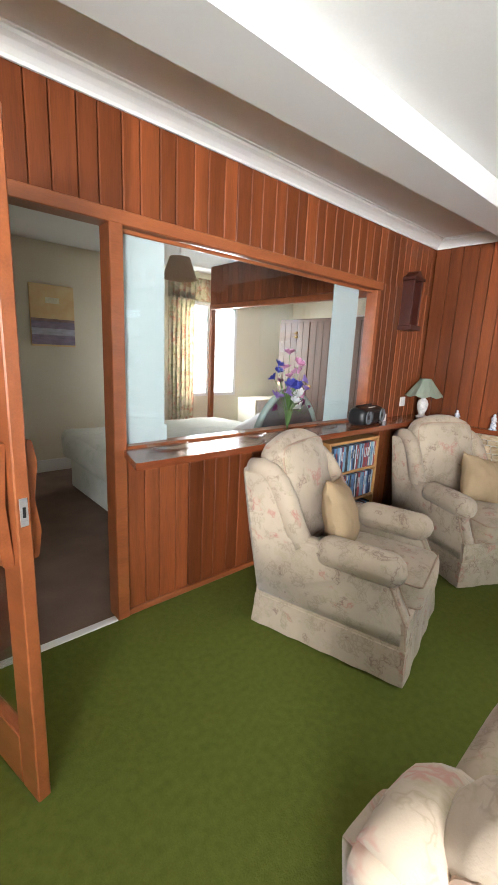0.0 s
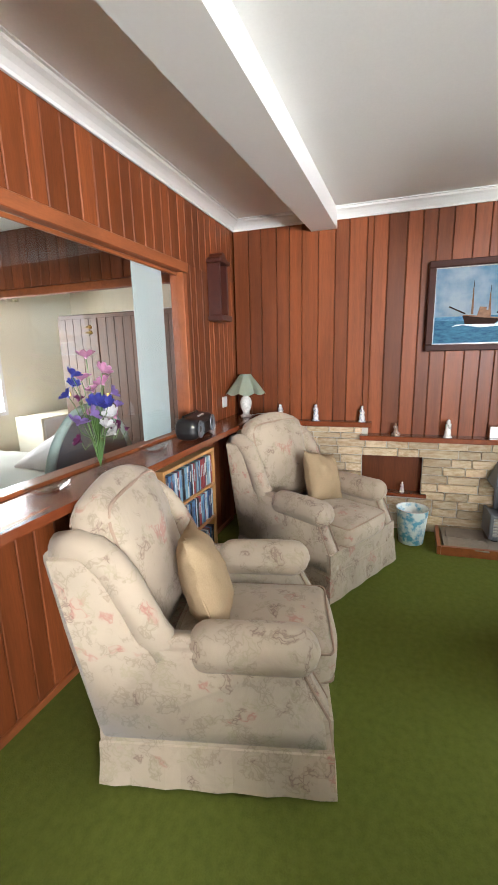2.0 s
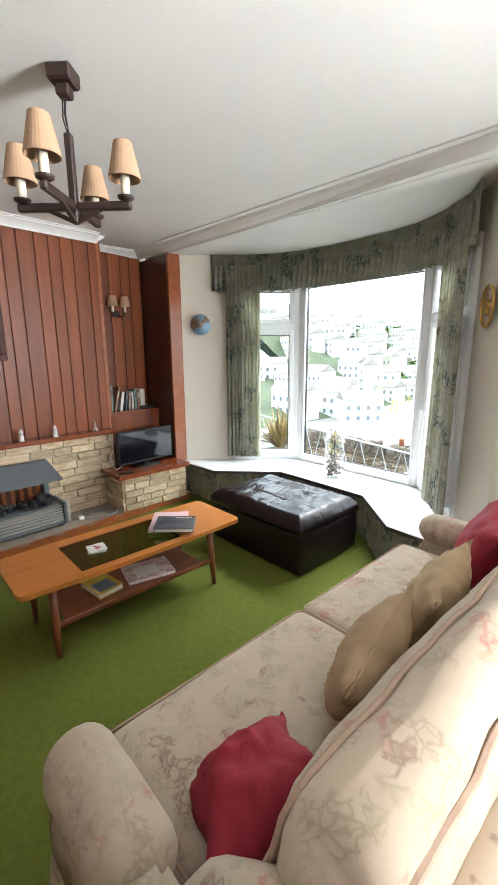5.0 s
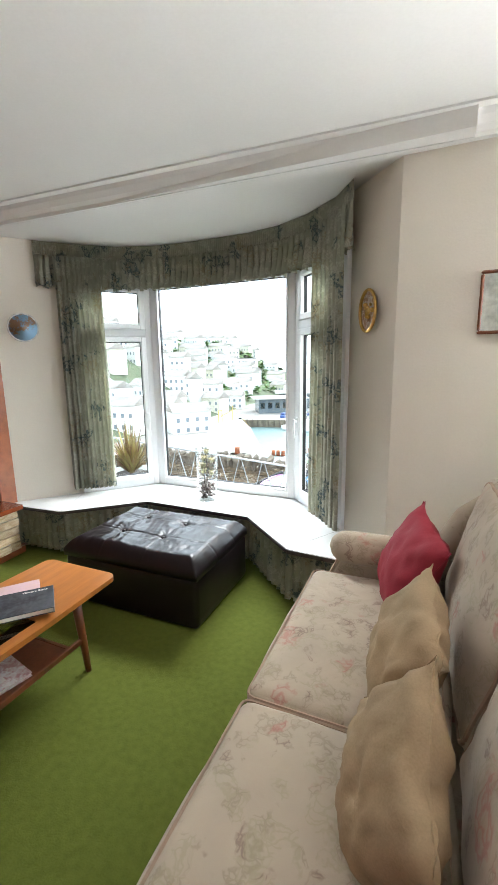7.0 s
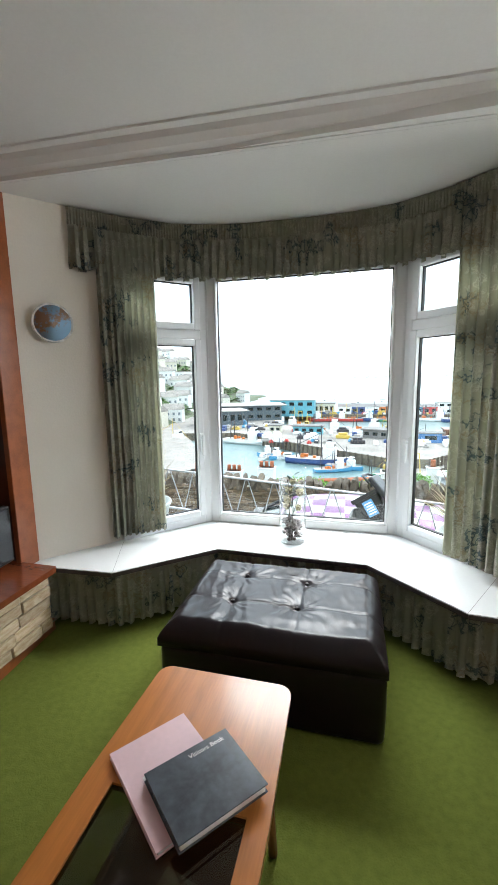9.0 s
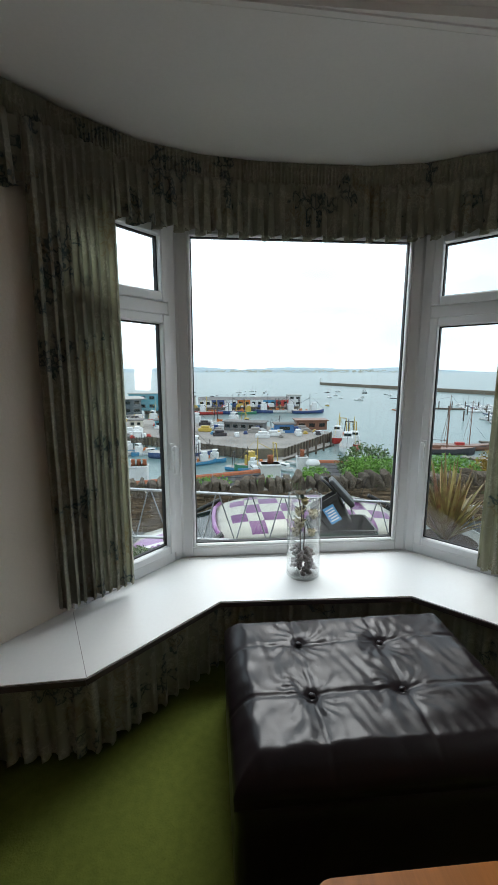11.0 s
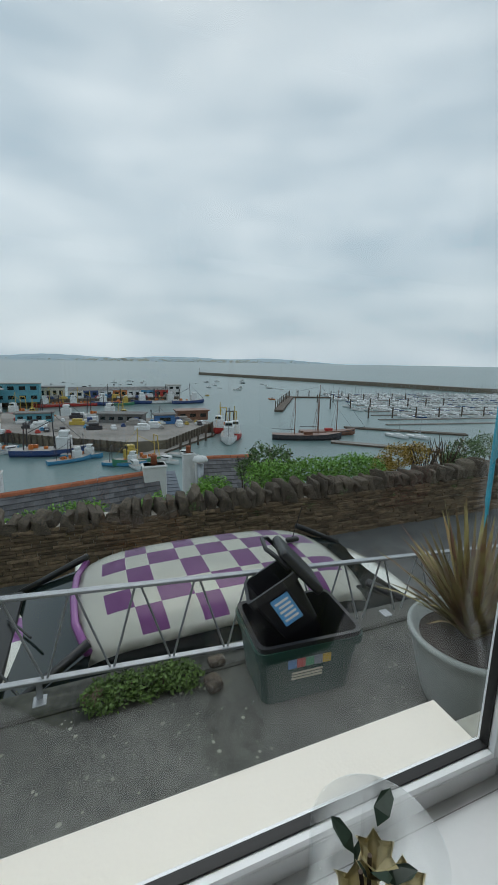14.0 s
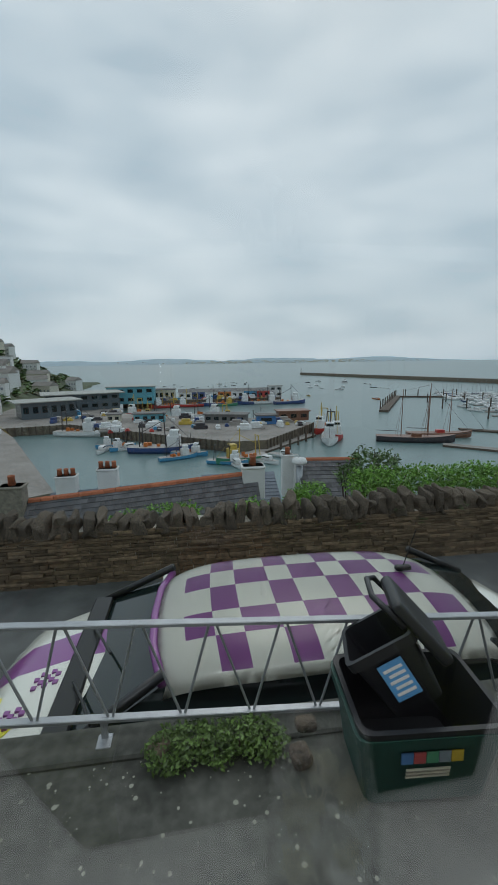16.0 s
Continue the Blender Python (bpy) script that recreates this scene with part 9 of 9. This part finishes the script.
for k, (x, y, w, h, c) in enumerate(hw):
    z = max(QZ, hill(x, y)) - 1
    t = thing("hillside_house", pose(x, y, z, 0, 0, (k * 37) % 50 - 25), ("white rendered hillside house with a slate roof", "long white apartment block on the hillside", "cream hillside house with a slate roof")[c], "house", "houses on the hillside")
    bm = bmesh.new()
    cbox(bm, -w / 2, w / 2, -4, 4, -3, h, 0.1)
    part("wall", bm, RENDERC if c == 2 else RENDERW, t)
    bm = bmesh.new()
    if c == 1:
        cbox(bm, -w / 2 - 0.4, w / 2 + 0.4, -4.4, 4.4, h, h + 0.5, 0.1)
    else:
        prism(bm, [(-4.5, 0), (4.5, 0), (0, 3)], -w / 2 - 0.3, w / 2 + 0.3, m=Matrix(((0, 0, 1, 0), (1, 0, 0, 0), (0, 1, 0, h), (0, 0, 0, 1))))
        bmesh.ops.recalc_face_normals(bm, faces=bm.faces)
    part("roof", bm, QUAYTOP, t)
    n = max(3, int(w / 3))
    for s in range(2 if c != 1 else 3):
        for q in range(n):
            bm = bmesh.new()
            cx, zz = -w / 2 + w * (q + 0.5) / n, h * (0.12 + s * (0.44 if c != 1 else 0.3))
            cbox(bm, cx - 0.6, cx + 0.6, 4.0, 4.08, zz, zz + 1.5, 0.02)
            part("window", bm, TOWNG, t)
protos = [o for o in scene.objects if o.name.startswith("hillside_house") and o.parent is None]
rng = random.Random(71)
placed = []
for k in range(4000):
    if len(placed) >= 125:
        break
    x, y = rng.uniform(90, 400), rng.uniform(-420, -150)
    if any(math.hypot(x - a, y - b) < 13 for a, b in placed) or y < -150 and x < 105 or y > -150 and x < 48 + (150 + y) * 0.2:
        continue
    placed.append((x, y))
    zz = max(QZ, hill(x, y)) if y < -150 else QZ + max(0, (x - 90) * 0.22)
    copy_thing(protos[rng.choice((0, 2, 3, 5, 7, 12))], pose(x, y, zz - 1, 0, 0, rng.uniform(-35, 35)))
for k in range(4000):
    if len(placed) >= 195:
        break
    x, y = rng.uniform(80, 300), rng.uniform(-146, -15)
    if any(math.hypot(x - a, y - b) < 12 for a, b in placed):
        continue
    placed.append((x, y))
    copy_thing(protos[rng.choice((0, 2, 3, 5, 7, 12))], pose(x, y, QZ - 0.5 + max(0, (x - 90) * 0.22), 0, 0, rng.uniform(-25, 60)))
bm = bmesh.new()
sl_ = [[bm.verts.new((90 + 40 * i, -148 + 30 * j, QZ + 0.1 + (40 * i * 0.22 + noise.noise(Vector((i * 0.4, j * 0.4, 0))) * 2 if i else 0))) for j in range(6)] for i in range(12)]
for i in range(11):
    for j in range(5):
        bm.faces.new((sl_[i][j], sl_[i + 1][j], sl_[i + 1][j + 1], sl_[i][j + 1]))
tagged(link("town_slope", bm, HILLG), kind="structure")
bm = bmesh.new()
g0, g1, g2 = [], [], []
for i in range(160):
    x = -3800 + 6500 * i / 159
    e_ = min(1, max(0.0, (x + 3300) / 900))
    hh = (48 + 26 * noise.noise(Vector((x * 0.0016, 0, 0))) + 9 * noise.noise(Vector((x * 0.008, 3, 0)))) * e_
    g0.append(bm.verts.new((x, -4300, SEAZ - 1)))
    g1.append(bm.verts.new((x, -4420, SEAZ + hh * 0.55)))
    g2.append(bm.verts.new((x, -4700, SEAZ + hh)))
for i in range(159):
    bm.faces.new((g0[i], g0[i + 1], g1[i + 1], g1[i]))
    bm.faces.new((g1[i], g1[i + 1], g2[i + 1], g2[i]))
bmesh.ops.recalc_face_normals(bm, faces=bm.faces)
tagged(link("backdrop_far_coast", bm, HAZYLAND), kind="structure")
bm = bmesh.new()
rng = random.Random(60)
for k in range(260):
    x = rng.gauss(-900, 700)
    if x < -2600 or x > 1800:
        continue
    f_ = rng.random()
    w_ = rng.uniform(8, 26)
    box(bm, x, x + w_, -4320 - 110 * f_, -4300 - 110 * f_, SEAZ + 24 * f_ - 3, SEAZ + 24 * f_ + rng.uniform(4, 9))
tagged(link("far_town", bm, RENDERC), kind="stuff")
PM = Matrix.Translation((0, PY + 0.022, 0))
WID = [0.105, 0.086, 0.105, 0.086, 0.1, 0.086]
bpanel = tagged(new("panelling_partition"), kind="structure")
boards(bpanel, PM @ Matrix.Translation((1.26, 0, 0)), 3.84, 0.395, WID, 2.018)
boards(bpanel, PM @ Matrix.Translation((2.112, 0, 0)), 2.93, 0.88, WID, 0.036)
boards(bpanel, PM @ Matrix.Translation((4.24, 0, 0)), 0.85, 1.10, [0.09, 0.075, 0.1], 0.918)
FB = Matrix(((FU.x, -FN.x, 0, A.x), (FU.y, -FN.y, 0, A.y), (0, 0, 1, 0), (0, 0, 0, 1))) @ Matrix.Translation((0, 0.02, 0))
fpanel = tagged(new("panelling_fireplace_wall"), kind="structure")
FW = [0.13, 0.105, 0.13, 0.105, 0.10, 0.13]
boards(fpanel, FB, 1.11, 1.53, FW, 0.884)
boards(fpanel, FB @ Matrix.Translation((1.11, 0, 0)), 2.05, 1.63, [0.105, 0.13, 0.105, 0.095], 0.785)
apanel = tagged(new("panelling_alcove"), kind="structure")
boards(apanel, Matrix.Translation((5.59, -0.81, 0)) @ Matrix.Rotation(radians(-90), 4, "Z"), 0.57, 1.505, [0.12, 0.10], 0.91)
bm = bmesh.new()
cbox(bm, 3.155, 3.185, -0.02, 0.002, 0, 2.42, 0.003)
moved(bm.verts, FM)
bmesh.ops.recalc_face_normals(bm, faces=bm.faces)
part("corner_strip", bm, TRIM, fpanel)

brick_cache = []
for k in range(14):
    bm = bmesh.new()
    vs = cbox(bm, 0, 1, 0, 1, 0, 1, 0.035)
    rr = random.Random(k)
    for v in bm.verts:
        v.co += Vector((rr.uniform(-0.015, 0.015), rr.uniform(-0.10, 0.10), rr.uniform(-0.03, 0.03)))
    bmesh.ops.recalc_face_normals(bm, faces=bm.faces)
    me = bpy.data.meshes.new("brick")
    bm.to_mesh(me)
    bm.free()
    me.materials.append(BRICK)
    brick_cache.append(me)


def bricks(parent, m, u0, u1, z0, z1, course, lens, holes=(), depth=0.02, seed=1, flipd=1):
    """Stone courses with recessed joints on the face of m: x along, y out, z up."""
    rr = random.Random(seed)
    n = max(1, round((z1 - z0) / course))
    hgt = (z1 - z0) / n
    for r in range(n):
        z = z0 + r * hgt
        spans = [(u0, u1)]
        for h0, h1, hz0, hz1 in holes:
            if hz0 < z + hgt * 0.5 < hz1:
                spans = [p for a, b in spans for p in ((a, min(b, h0)), (max(a, h1), b)) if p[1] - p[0] > 0.02]
        for a, b in spans:
            x = a
            first = True
            while x < b - 0.005:
                w = rr.uniform(*lens) * (0.55 if first and r % 2 else 1)
                first = False
                if b - x - w < 0.05:
                    w = b - x
                ob = new("brick", rr.choice(brick_cache))
                ob.parent = parent
                ob.matrix_world = m @ Matrix.Translation((x + 0.004, 0, z + 0.004)) @ Matrix.Diagonal((max(0.01, w - 0.008), depth * rr.uniform(0.7, 1.25), hgt - 0.008, 1))
                x += w


FBR = FM @ Matrix.Translation((0, 0.045, 0))
bricks(fire_setting, FBR, 0.0, 1.075, 0.745, 0.84, 0.048, (0.14, 0.28), seed=2)
bricks(fire_setting, FBR, 0.0, 3.15, 0.0, 0.745, 0.0677, (0.14, 0.29), [(1.08, 1.54, 0.30, 0.61), (2.10, 2.48, 0.1, 0.52)], seed=3)
PLM = Matrix(((0, -1, 0, 4.87), (-1, 0, 0, -0.70), (0, 0, 1, 0), (0, 0, 0, 1)))
bricks(plinth, PLM, 0.0, 0.66, 0.058, 0.376, 0.0636, (0.14, 0.28), seed=4)
PLS = Matrix(((1, 0, 0, 4.855), (0, 1, 0, -0.70), (0, 0, 1, 0), (0, 0, 0, 1)))
bricks(plinth, PLS, 0.0, 0.33, 0.058, 0.376, 0.0636, (0.14, 0.24), seed=5)
for r in range(2):
    for k in range(8):
        bm = bmesh.new()
        cbox(bm, 0.003, 0.262, 0.003, 0.18, 0, 0.008, 0.002)
        moved(bm.verts, Matrix.Translation((4.75 + k * 0.0217 + r * 0.185, 0.66 - k * 0.262, 0.054)) @ Matrix.Rotation(radians(-94.7), 4, "Z"))
        bmesh.ops.recalc_face_normals(bm, faces=bm.faces)
        part("tile", bm, TILE, hearth)
